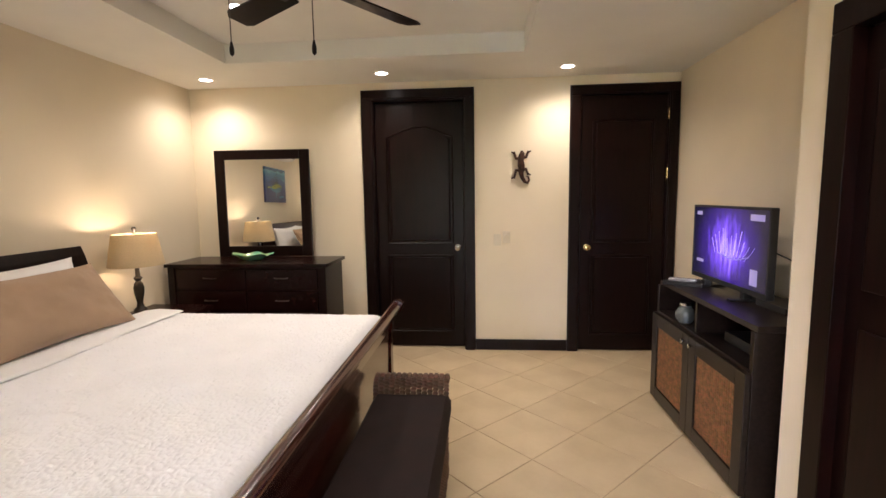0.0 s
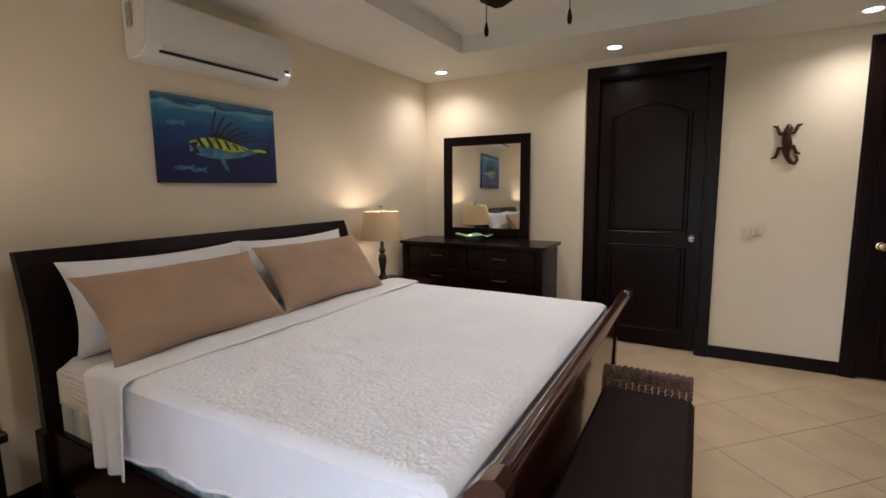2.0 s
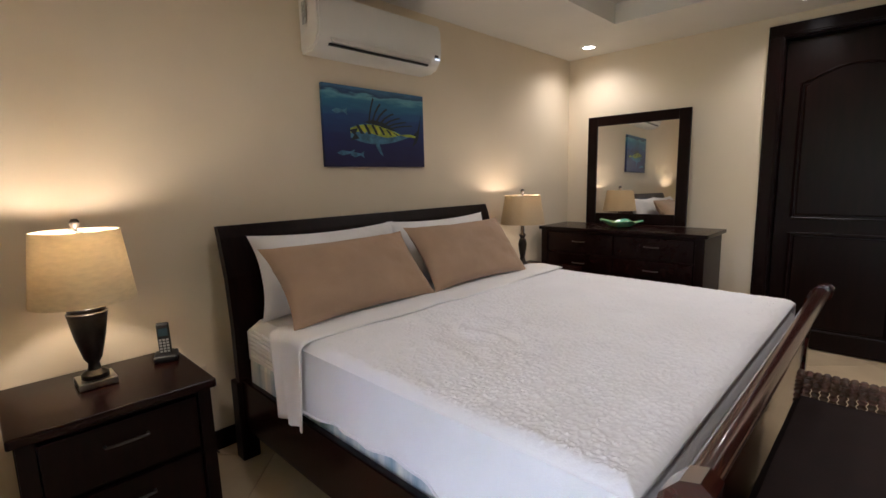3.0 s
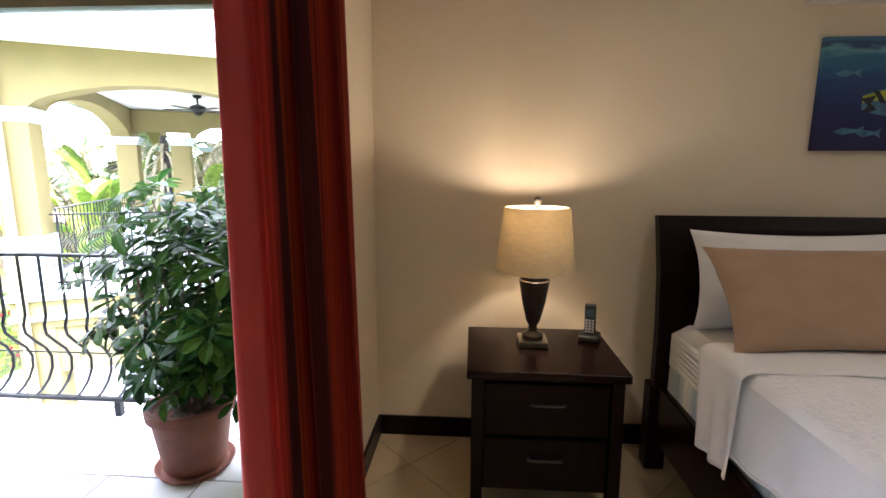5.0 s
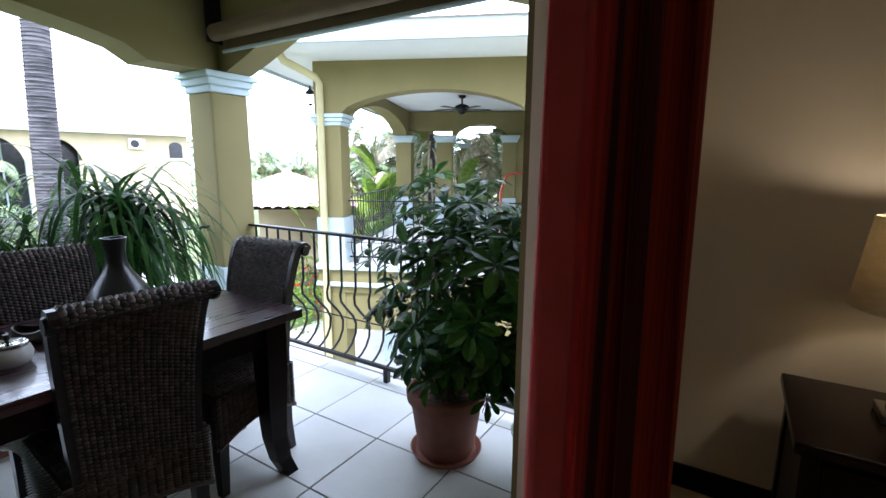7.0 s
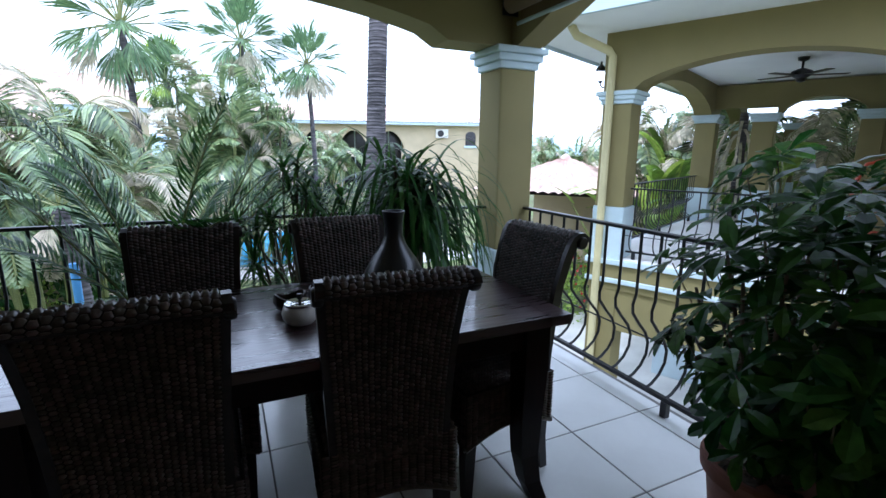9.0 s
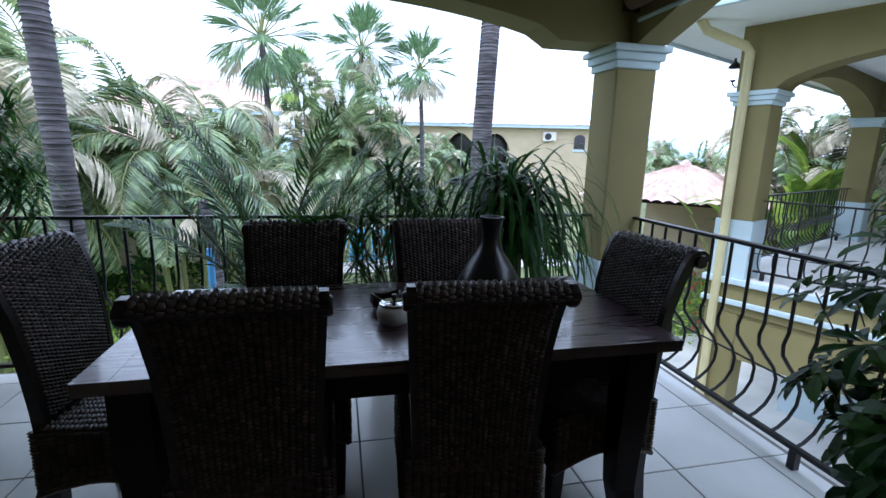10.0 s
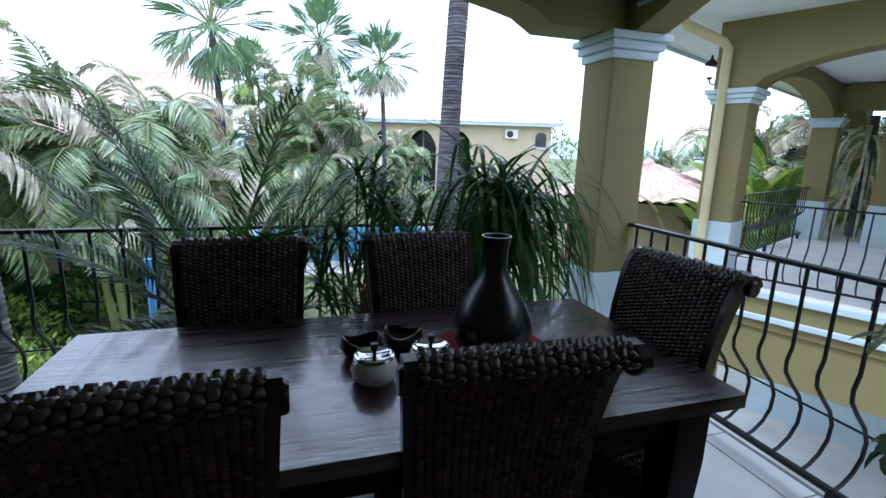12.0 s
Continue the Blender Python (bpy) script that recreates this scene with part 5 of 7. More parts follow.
for sx_ in (-1, 1):
    for sy in (-1, 1):
        cx, cy = (TX0_ + 0.10 if sx_ < 0 else TX1_ - 0.10), (TY0_ + 0.10 if sy < 0 else TY1_ - 0.10)
        lg = bmesh.new()
        rings = []
        for z, off, hw in ((TZ - 0.037, 0.0, 0.05), (0.55, 0.0, 0.05), (0.35, -0.004, 0.045), (0.18, -0.002, 0.038), (0.07, 0.012, 0.034), (0.0, 0.035, 0.030)):
            rings.append([lg.verts.new((cx + sx_ * off + a * hw, cy + sy * off + b * hw, z)) for a, b in ((-1, -1), (1, -1), (1, 1), (-1, 1))])
        for a, b in zip(rings, rings[1:]):
            for i in range(4):
                lg.faces.new((a[i], a[(i + 1) % 4], b[(i + 1) % 4], b[i]))
        lg.faces.new(rings[0])
        lg.faces.new(rings[-1])
        part("leg", lg, DARKWOOD, table)

# ---- woven dining chairs ----
BACK = [(0.185, 0.40), (0.188, 0.52), (0.198, 0.66), (0.218, 0.80), (0.248, 0.91), (0.270, 0.965), (0.290, 0.990), (0.312, 0.998), (0.332, 0.990), (0.340, 0.970)]


BACK_LEN = [0.0]
for (ya_, za_), (yb_, zb_) in zip(BACK, BACK[1:]):
    BACK_LEN.append(BACK_LEN[-1] + math.hypot(yb_ - ya_, zb_ - za_))


def along(v, off):
    """Point (y, z) of the backrest's curve at v, moved off to its rear side."""
    l = min(max(v, 0.0), 1.0) * BACK_LEN[-1]
    i = max(k for k in range(len(BACK) - 1) if BACK_LEN[k] <= l + 1e-9)
    f = i + (l - BACK_LEN[i]) / (BACK_LEN[i + 1] - BACK_LEN[i])
    a, b = BACK[i], BACK[i + 1]
    p0, p1 = BACK[max(i - 1, 0)], BACK[min(i + 2, len(BACK) - 1)]
    ty, tz = b[0] - a[0] + 0.3 * (p1[0] - p0[0]), b[1] - a[1] + 0.3 * (p1[1] - p0[1])
    l = math.hypot(ty, tz)
    return a[0] + (b[0] - a[0]) * (f - i) + off * tz / l, a[1] + (b[1] - a[1]) * (f - i) - off * ty / l


def half_w(v):
    return 0.176 + 0.033 * max(0.0, v) ** 1.3


def dining_chair():
    c = thing("dining_chair", "dark woven wicker dining chair with a rolled back", "chair", pose(0, 0, 0), "chairs round the table")
    def rear(u, v):
        y, z = along(v, 0.020)
        return Vector(((1 - 2 * u) * (half_w(v) - 0.012), y, z))
    def front(u, v):
        y, z = along(0.12 + v * 0.88, -0.014)
        return Vector(((2 * u - 1) * (half_w(v) - 0.012), y, z))
    solid = bmesh.new()
    n = 40
    ra, rb = [], []
    for k in range(n + 1):
        v = k / n
        hw = half_w(v) - 0.012
        ya, za = along(v, 0.016)
        yb, zb = along(v, -0.010)
        ra.append([solid.verts.new((s * hw, ya, za)) for s in (-1, 1)])
        rb.append([solid.verts.new((s * hw, yb, zb)) for s in (-1, 1)])
    for k in range(n):
        solid.faces.new((ra[k][0], ra[k][1], ra[k + 1][1], ra[k + 1][0]))
        solid.faces.new((rb[k][1], rb[k][0], rb[k + 1][0], rb[k + 1][1]))
        for s in (0, 1):
            solid.faces.new((ra[k][s], ra[k + 1][s], rb[k + 1][s], rb[k][s]))
    solid.faces.new((ra[n][0], ra[n][1], rb[n][1], rb[n][0]))
    part("back_core", solid, WICKER_GAP_SHADE, c)
    part_raw("back_weave", weave(bmesh.new(), rear, 20, 50, 0.0095, 0.10), WICKER, c, "woven rear of the backrest")
    part_raw("front_weave", weave(bmesh.new(), front, 20, 46, 0.0095, 0.10), WICKER, c, "woven front of the backrest")
    for s in (-1, 1):
        stile = bmesh.new()
        rings = []
        for k in range(n + 1):
            v = k / n
            hw = half_w(v)
            ya, za = along(v, 0.022)
            yb, zb = along(v, -0.018)
            rings.append([stile.verts.new(p) for p in ((s * (hw - 0.012), ya, za), (s * (hw + 0.010), ya, za), (s * (hw + 0.010), yb, zb), (s * (hw - 0.012), yb, zb))])
        for a, b in zip(rings, rings[1:]):
            for i in range(4):
                stile.faces.new((a[i], a[(i + 1) % 4], b[(i + 1) % 4], b[i]))
        stile.faces.new(rings[0])
        stile.faces.new(rings[-1])
        part("back_stile", stile, BLACKWOOD, c)
        part("scroll", lathe([(0, -0.014), (0.022, -0.014), (0.026, -0.008), (0.026, 0.008), (0.022, 0.014), (0, 0.014)], 18, m=pose(s * (half_w(1) + 0.002), 0.314, 0.972, 0, 90, 0)), BLACKWOOD, c, smooth=True)
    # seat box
    part("seat_core", boxes((-0.205, 0.205, -0.215, 0.195, 0.30, 0.455), bev=0.02, seg=2), WICKER_GAP_SHADE, c)
    part_raw("seat_weave", weave(bmesh.new(), lambda u, v: Vector((-0.20 + 0.40 * u, -0.21 + 0.40 * v, 0.457 + 0.008 * math.sin(math.pi * u) * math.sin(math.pi * v))), 14, 28, 0.009, 0.06), WICKER, c, "woven seat")

    def skirt(p0, p1, nrm):
        p0, p1 = Vector(p0), Vector(p1)
        def s(u, v):
            p = p0.lerp(p1, u)
            low = 0.235 + 0.055 * math.sin(math.pi * u)
            return Vector((p.x, p.y, low + (0.455 - low) * v))
        part_raw("skirt_weave", weave(bmesh.new(), s, 16, 18, 0.009, 0.10), WICKER, c, "woven arched skirt")
        part("skirt_rim", tube(bmesh.new(), [s(k / 16, 0.0) for k in range(17)], 0.009, 6), WICKER, c, smooth=True)
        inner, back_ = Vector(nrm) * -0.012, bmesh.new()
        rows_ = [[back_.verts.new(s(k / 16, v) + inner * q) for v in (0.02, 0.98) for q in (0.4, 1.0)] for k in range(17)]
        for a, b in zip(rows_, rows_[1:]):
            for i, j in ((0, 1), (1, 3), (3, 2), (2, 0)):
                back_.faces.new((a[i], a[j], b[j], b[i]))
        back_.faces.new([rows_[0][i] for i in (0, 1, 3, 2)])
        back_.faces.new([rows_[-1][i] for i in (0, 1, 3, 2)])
        part("skirt_panel", back_, WICKER_GAP_SHADE, c)
    e, f0, f1 = 0.212, -0.222, 0.205
    skirt((-e, f0, 0), (e, f0, 0), (0, -1, 0))
    skirt((e, f0, 0), (e, f1, 0), (1, 0, 0))
    skirt((e, f1, 0), (-e, f1, 0), (0, 1, 0))
    skirt((-e, f1, 0), (-e, f0, 0), (-1, 0, 0))
    for x, y in ((-0.175, -0.185), (0.175, -0.185), (-0.175, 0.17), (0.175, 0.17)):
        lg = bmesh.new()
        rr = []
        for z, hw, dy in ((0.34, 0.026, 0.0), (0.15, 0.022, 0.004 * (1 if y > 0 else -1)), (0.0, 0.017, 0.03 if y > 0 else -0.004)):
            rr.append([lg.verts.new((x + a * hw, y + dy + b * hw, z)) for a, b in ((-1, -1), (1, -1), (1, 1), (-1, 1))])
        for a, b in zip(rr, rr[1:]):
            for i in range(4):
                lg.faces.new((a[i], a[(i + 1) % 4], b[(i + 1) % 4], b[i]))
        lg.faces.new(rr[0])
        lg.faces.new(rr[-1])
        part("leg", lg, BLACKWOOD, c)
    return c


# pose of the top of each backrest; the seat lies under the table's edge
chair = dining_chair()
chair.matrix_world = pose(-0.343, -1.585 - 0.30, 0, 0, 0, 1)
copy_thing(chair, pose(-0.985, -1.58 - 0.30, 0, 0, 0, -4))
copy_thing(chair, pose(-0.40, -2.65 + 0.30, 0, 0, 0, 180))
copy_thing(chair, pose(-1.05, -2.66 + 0.30, 0, 0, 0, 181))
copy_thing(chair, pose(-1.80 + 0.30, -2.05, 0, 0, 0, 90 + 6))
copy_thing(chair, pose(0.42 - 0.30, -2.20, 0, 0, 0, -90 - 8))

# ---- things on the table ----
VASE = mat("black_ceramic", (0.006, 0.007, 0.010), 0.34, var=0.3, scale=10, coat=0.2)
vase = tagged(part("vase", lathe([(0, 0), (0.085, 0), (0.108, 0.02), (0.119, 0.06), (0.114, 0.10), (0.085, 0.155), (0.050, 0.205), (0.036, 0.24), (0.034, 0.285), (0.040, 0.325), (0.043, 0.335), (0.038, 0.335), (0.030, 0.30), (0.028, 0.24), (0, 0.23)], 40), VASE, None, smooth=True), "black bottle-shaped ceramic vase on the table", "vase")
vase.matrix_world = pose(-1.131, -2.10, TZ + 0.006)
mat_red = tagged(part("placemat", lathe([(0, 0), (0.172, 0), (0.175, 0.002), (0.172, 0.004), (0, 0.004)], 48), mat("red_felt", (0.20, 0.012, 0.016), 0.9, var=0.2, scale=40, bump=0.3), None), "round red placemat under the vase", "placemat")
mat_red.matrix_world = pose(-1.131, -2.095, TZ + 0.001)
CREAM = mat("crackled_white_ceramic", (0.62, 0.60, 0.55), 0.3, var=0.15, scale=25, bump=0.1)
for x, y, a in ((-0.765, -1.988, 20), (-0.918, -2.010, 75)):
    p = thing("ashtray", "white ceramic push-lid ashtray with a chrome top", "ashtray", pose(x, y, TZ, 0, 0, a), "ashtrays on the table")
    part("pot", lathe([(0, 0), (0.040, 0), (0.055, 0.015), (0.060, 0.035), (0.054, 0.055), (0.048, 0.06), (0, 0.06)], 28), CREAM, p, smooth=True)
    part("rim", lathe([(0.046, 0.06), (0.050, 0.062), (0.050, 0.070), (0.044, 0.072), (0.036, 0.066), (0, 0.064)], 28), CHROME, p, "chrome lid", smooth=True)
    part("spindle", lathe([(0, 0.064), (0.005, 0.064), (0.005, 0.078), (0.009, 0.082), (0.009, 0.098), (0, 0.10)], 14), DARK, p, "black push knob", smooth=True)
    part("crossbar", boxes((-0.044, 0.044, -0.004, 0.004, 0.068, 0.072)), CHROME, p)
for x, y, a in ((-0.751, -2.129, 10), (-0.876, -2.160, -30)):
    b = bmesh.new()
    g = []
    for i in range(29):
        t = 2 * math.pi * i / 28
        row = []
        for r, z in ((0.024, 0.0), (0.044, 0.008), (0.055, 0.030), (0.050, 0.055), (0.044, 0.056), (0.046, 0.03), (0.02, 0.012)):
            lift = 0.010 * math.cos(2 * t) * z / 0.055
            row.append(b.verts.new((r * math.cos(t) * 1.08, r * math.sin(t), z + lift)))
        g.append(row)
    for i in range(28):
        for j in range(6):
            b.faces.new((g[i][j], g[i + 1][j], g[i + 1][j + 1], g[i][j + 1]))
    b.faces.new([g[i][0] for i in range(28)])
    b.faces.new([g[i][6] for i in range(27, -1, -1)])
    bmesh.ops.remove_doubles(b, verts=b.verts[:], dist=1e-5)
    sb = tagged(part("coconut_bowl", b, mat("dark_coconut_shell", (0.03, 0.016, 0.010), 0.4, var=0.4, scale=20), None, smooth=True), "small dark curved-rim shell bowl on the table", "bowl", "shell bowls on the table")
    sb.matrix_world = pose(x, y, TZ, 0, 0, a)


# ---- balcony rails ----
def railing(name, p0, p1, out, n, label, z0=0.0, h=0.94, posts=()):
    """Bellied iron railing between two plan points; out is the side on which it bulges."""
    r = thing(name, label, "railing", pose(0, 0, z0))
    p0, p1, o = Vector((*p0, 0)), Vector((*p1, 0)), Vector((*out, 0))
    d = (p1 - p0).normalized()
    ang = math.degrees(math.atan2(d.y, d.x))
    ln = (p1 - p0).length
    def bar(nm, za, zb, half):
        bm = boxes((0, ln, -half, half, za, zb), bev=0.003, seg=1)
        bmesh.ops.transform(bm, matrix=pose(p0.x, p0.y, 0, 0, 0, ang), verts=bm.verts[:])
        part(nm, bm, IRON, r)
    bar("top_rail", h - 0.018, h, 0.022)
    bar("bottom_rail", 0.085, 0.107, 0.016)
    prof = ((0.0, h - 0.018), (0.0, 0.70), (0.0, 0.585), (-0.018, 0.53), (-0.012, 0.48), (0.035, 0.42), (0.095, 0.355), (0.125, 0.29), (0.12, 0.22), (0.085, 0.16), (0.035, 0.118), (0.0, 0.104))
    bm = bmesh.new()
    tube(bm, [o * a + Vector((0, 0, z)) for a, z in prof], 0.0085, 6)
    first = None
    for k in range(n):
        q = p0 + d * ln * (k + 0.5) / n
        if first is None:
            first = part("baluster", bm, IRON, r, smooth=True)
            first.matrix_basis = Matrix.Translation(q)
        else:
            ob = new("baluster", first.data)
            ob.parent = r
            ob.matrix_basis = Matrix.Translation(q)
    thin = bmesh.new()
    tube(thin, [p0 + o * 0.118 + Vector((0, 0, 0.32)), p1 + o * 0.118 + Vector((0, 0, 0.32))], 0.005, 6)
    part("belly_rod", thin, IRON, r)
    for t in (0.04, 0.5, 0.96):
        q = p0 + d * ln * t
        part("foot", boxes((q.x - 0.018, q.x + 0.018, q.y - 0.018, q.y + 0.018, 0.0, 0.086), bev=0.003, seg=1), IRON, r)
    return r


railing("railing", (-2.28, -3.40), (1.54, -3.40), (0, -1), 30, "black bellied wrought-iron railing along the balcony front")
railing("railing", (-2.52, -3.24), (-2.52, -0.64), (-1, 0), 21, "black bellied wrought-iron railing along the balcony side")

# rolled-up blind under the side arch
blind = thing("roller_blind", "tan roller blind rolled up under the side arch", "roller blind", pose(0, 0, 0))
BLINDCLOTH = mat("tan_blind_cloth", (0.16, 0.11, 0.06), 0.8, var=0.12, scale=6, bump=0.2)
part("roll", tube(bmesh.new(), [(-2.305, -3.20, 2.235), (-2.305, -0.70, 2.235)], 0.055, 18), BLINDCLOTH, blind, smooth=True)
part("hanging_cloth", boxes((-2.362, -2.358, -3.15, -0.72, 2.14, 2.26)), BLINDCLOTH, blind)
part("hem_bar", tube(bmesh.new(), [(-2.36, -3.18, 2.128), (-2.36, -0.70, 2.128)], 0.013, 10), CAPWHITE, blind, "pale hem bar", smooth=True)
for y in (-3.19, -0.68):
    part("bracket", boxes((-2.36, -2.25, y - 0.006, y + 0.006, 2.17, 2.48)), IRON, blind)


# ---- plants ----
class Leaves:
    """Collects leaf blades as plain faces."""
    def __init__(self):
        self.v, self.f = [], []

    def blade(self, p, d, up, ln, w, droop=0.2, fold=0.15, wide=0.5):
        """A pointed leaf of four faces, folded along its rib; wide: where along it the leaf is widest."""
        d = d.normalized()
        s = d.cross(up)
        s = s.normalized() if s.length > 1e-4 else Vector((1, 0, 0))
        n = s.cross(d)
        k = len(self.v)
        m = p + d * ln * wide - n * ln * droop * 0.25
        tip = p + d * ln * 0.96 - n * ln * droop
        self.v += [p, m + s * w / 2 + n * w * fold, m, m - s * w / 2 + n * w * fold, tip]
        self.f += [(k, k + 2, k + 1), (k, k + 3, k + 2), (k + 1, k + 2, k + 4), (k + 2, k + 3, k + 4)]

    def oval(self, p, d, up, ln, w, droop=0.2):
        """A blunt, egg-shaped leaf of six faces, folded along its rib."""
        d = d.normalized()
        s = d.cross(up)
        s = s.normalized() if s.length > 1e-4 else Vector((1, 0, 0))
        n = s.cross(d)
        k = len(self.v)
        def at(t, q):
            return p + d * ln * t - n * ln * droop * t * t + s * w * q + n * abs(q) * w * 0.3
        self.v += [p, at(0.35, 0.30), at(0.35, 0), at(0.35, -0.30), at(0.70, 0.5), at(0.72, 0), at(0.70, -0.5), at(0.90, 0.3), at(1.0, 0), at(0.90, -0.3)]
        self.f += [(k, k + 2, k + 1), (k, k + 3, k + 2)]
        for a, b in ((1, 4), (4, 7)):
            self.f += [(k + a, k + a + 1, k + b + 1, k + b), (k + a + 1, k + a + 2, k + b + 2, k + b + 1)]

    def strap(self, p, d, ln, w, grav, n=7):
        """A long arching ribbon leaf."""
        p, d = p.copy(), d.normalized()
        s = d.cross(Vector((0, 0, 1)))
        s = s.normalized() if s.length > 1e-3 else Vector((1, 0, 0))
        k = len(self.v)
        for i in range(n + 1):
            t = i / n
            hw = w / 2 * (1 - t ** 2.2) * (0.55 + 0.45 * min(1, t * 5)) + 0.0008
            up = s.cross(d)
            self.v += [p + s * hw + up * hw * 0.4, p - s * hw + up * hw * 0.4]
            if i:
                a = k + 2 * i
                self.f.append((a - 2, a - 1, a + 1, a))
            d = (d + Vector((0, 0, -grav * (0.3 + t)))).normalized()
            p = p + d * ln / n

    def frond(self, p, d, ln, grav, nl, ll, lw, lift=0.35, seed=0):
        """A feather leaf: leaflets in two rows along an arching rib."""
        rnd = random.Random(seed)
        p, d = p.copy(), d.normalized()
        path_ = [p.copy()]
        steps = nl
        for i in range(steps):
            t = i / steps
            d = (d + Vector((0, 0, -grav / steps * (0.6 + 1.6 * t)))).normalized()
            p = p + d * ln / steps
            path_.append(p.copy())
            if t < 0.12:
                continue
            s = d.cross(Vector((0, 0, 1)))
            s = s.normalized() if s.length > 1e-3 else Vector((1, 0, 0))
            up = s.cross(d)
            prof = math.sin(math.pi * min(1.0, 0.12 + t * 0.92)) ** 0.6
            for sg in (-1, 1):
                dd = (s * sg * 0.9 + d * (0.55 + 0.4 * t) + up * lift * rnd.uniform(0.6, 1.2)).normalized()
                self.blade(p, dd, up, ll * prof * rnd.uniform(0.85, 1.1), lw, droop=rnd.uniform(0.15, 0.4), fold=0.1)
        return path_

    def fan(self, c, d, up, radius, n, spread, rnd):
        """A stiff pleated fan leaf with free pointed tips."""
        s = d.cross(up).normalized()
        for i in range(n):
            a = radians(-spread + 2 * spread * i / (n - 1))
            dd = d * math.cos(a) + s * math.sin(a)
            ln = radius * (1 - 0.32 * abs(a / radians(spread)) ** 2) * rnd.uniform(0.93, 1.05)
            self.blade(c, dd, up, ln, 2.3 * radians(spread) / n * ln * 0.56, droop=rnd.uniform(0.05, 0.2), fold=0.28, wide=0.62)

    def build(self, name, material, parent=None, label="", kind=""):
        me = bpy.data.meshes.new(name)
        me.from_pydata([tuple(a) for a in self.v], [], self.f)
        me.materials.append(material)
        me.update()
        ob = new(name, me)
        if parent is not None:
            ob.parent = parent
        return tagged(ob, label, "", "", kind)


def vec(az, el):
    a, e = radians(az), radians(el)
    return Vector((math.cos(a) * math.cos(e), math.sin(a) * math.cos(e), math.sin(e)))


LEAF_BROAD = mat("glossy_green_leaf", (0.026, 0.084, 0.010), 0.36, var=0.3, scale=30, island=0.5, trans=0.22, spec=0.22)
LEAF_STRAP = mat("strap_leaf", (0.030, 0.092, 0.015), 0.42, var=0.3, scale=20, island=0.4, trans=0.32, spec=0.3)
LEAF_FINE = mat("fine_green_leaf", (0.052, 0.140, 0.024), 0.42, var=0.3, scale=20, island=0.4, trans=0.36, spec=0.3)
LEAF_PALM = mat("palm_leaf", (0.215, 0.295, 0.135), 0.26, var=0.3, scale=10, island=0.5, trans=0.25, spec=0.9)
LEAF_FAN = mat("fan_palm_leaf", (0.15, 0.245, 0.11), 0.36, var=0.3, scale=6, island=0.35, trans=0.25, spec=0.6)
LEAF_DRY = mat("dry_palm_leaf", (0.54, 0.49, 0.36), 0.6, var=0.3, scale=10, island=0.4, trans=0.2)
LEAF_LIME = mat("bright_green_leaf", (0.27, 0.39, 0.065), 0.4, var=0.3, scale=10, island=0.4, trans=0.35)
STEM = mat("grey_brown_stem", (0.14, 0.11, 0.07), 0.8, var=0.3, scale=25, bump=0.4)
CANE = mat("yellow_green_cane", (0.22, 0.24, 0.08), 0.5, var=0.3, scale=20, stretch=(1, 1, 8), bump=0.2)
TERRA = mat("terracotta", (0.25, 0.10, 0.066), 0.75, var=0.18, scale=8, bump=0.2, bscale=120)
SOIL = mat("dark_potting_soil", (0.10, 0.075, 0.05), 0.95, var=0.5, scale=60, bump=0.8, bscale=90)
TRUNK = mat("ringed_palm_trunk", (0.088, 0.080, 0.084), 0.85, var=0.75, scale=2.2, bump=1.0, bscale=9, stretch=(1.2, 1.2, 12))


def pot(parent, r, h, saucer=True, material=None):
    material = material or TERRA
    part("pot", lathe([(0, 0.012), (r * 0.66, 0.012), (r * 0.72, 0.03), (r * 0.90, h * 0.80), (r * 0.92, h * 0.84), (r, h * 0.85), (r * 1.02, h * 0.97), (r * 0.98, h), (r * 0.90, h), (r * 0.87, h * 0.9), (0, h * 0.88)], 40), material, parent, "terracotta pot", smooth=True)
    sb = soft_disc(r * 0.87, h * 0.895)
    part("soil", sb, SOIL, parent, "dark soil with chips")
    if saucer:
        part("saucer", lathe([(0, 0), (r * 0.82, 0), (r * 0.92, 0.03), (r * 0.89, 0.032), (r * 0.78, 0.011), (0, 0.011)], 40), material, parent, smooth=True)


def soft_disc(r, z):
    bm = bmesh.new()
    c = bm.verts.new((0, 0, z + 0.01))
    prev, first = None, None
    rings = []
    for k in range(1, 7):
        rings.append([bm.verts.new((r * k / 6 * math.cos(a * math.pi / 12), r * k / 6 * math.sin(a * math.pi / 12), z + 0.012 * noise.noise((k * 1.3, a * 0.7, 2.0)))) for a in range(24)])
    for a in range(24):
        bm.faces.new((c, rings[0][a], rings[0][(a + 1) % 24]))
        for q, w_ in zip(rings, rings[1:]):
            bm.faces.new((q[a], w_[a], w_[(a + 1) % 24], q[(a + 1) % 24]))
    return bm


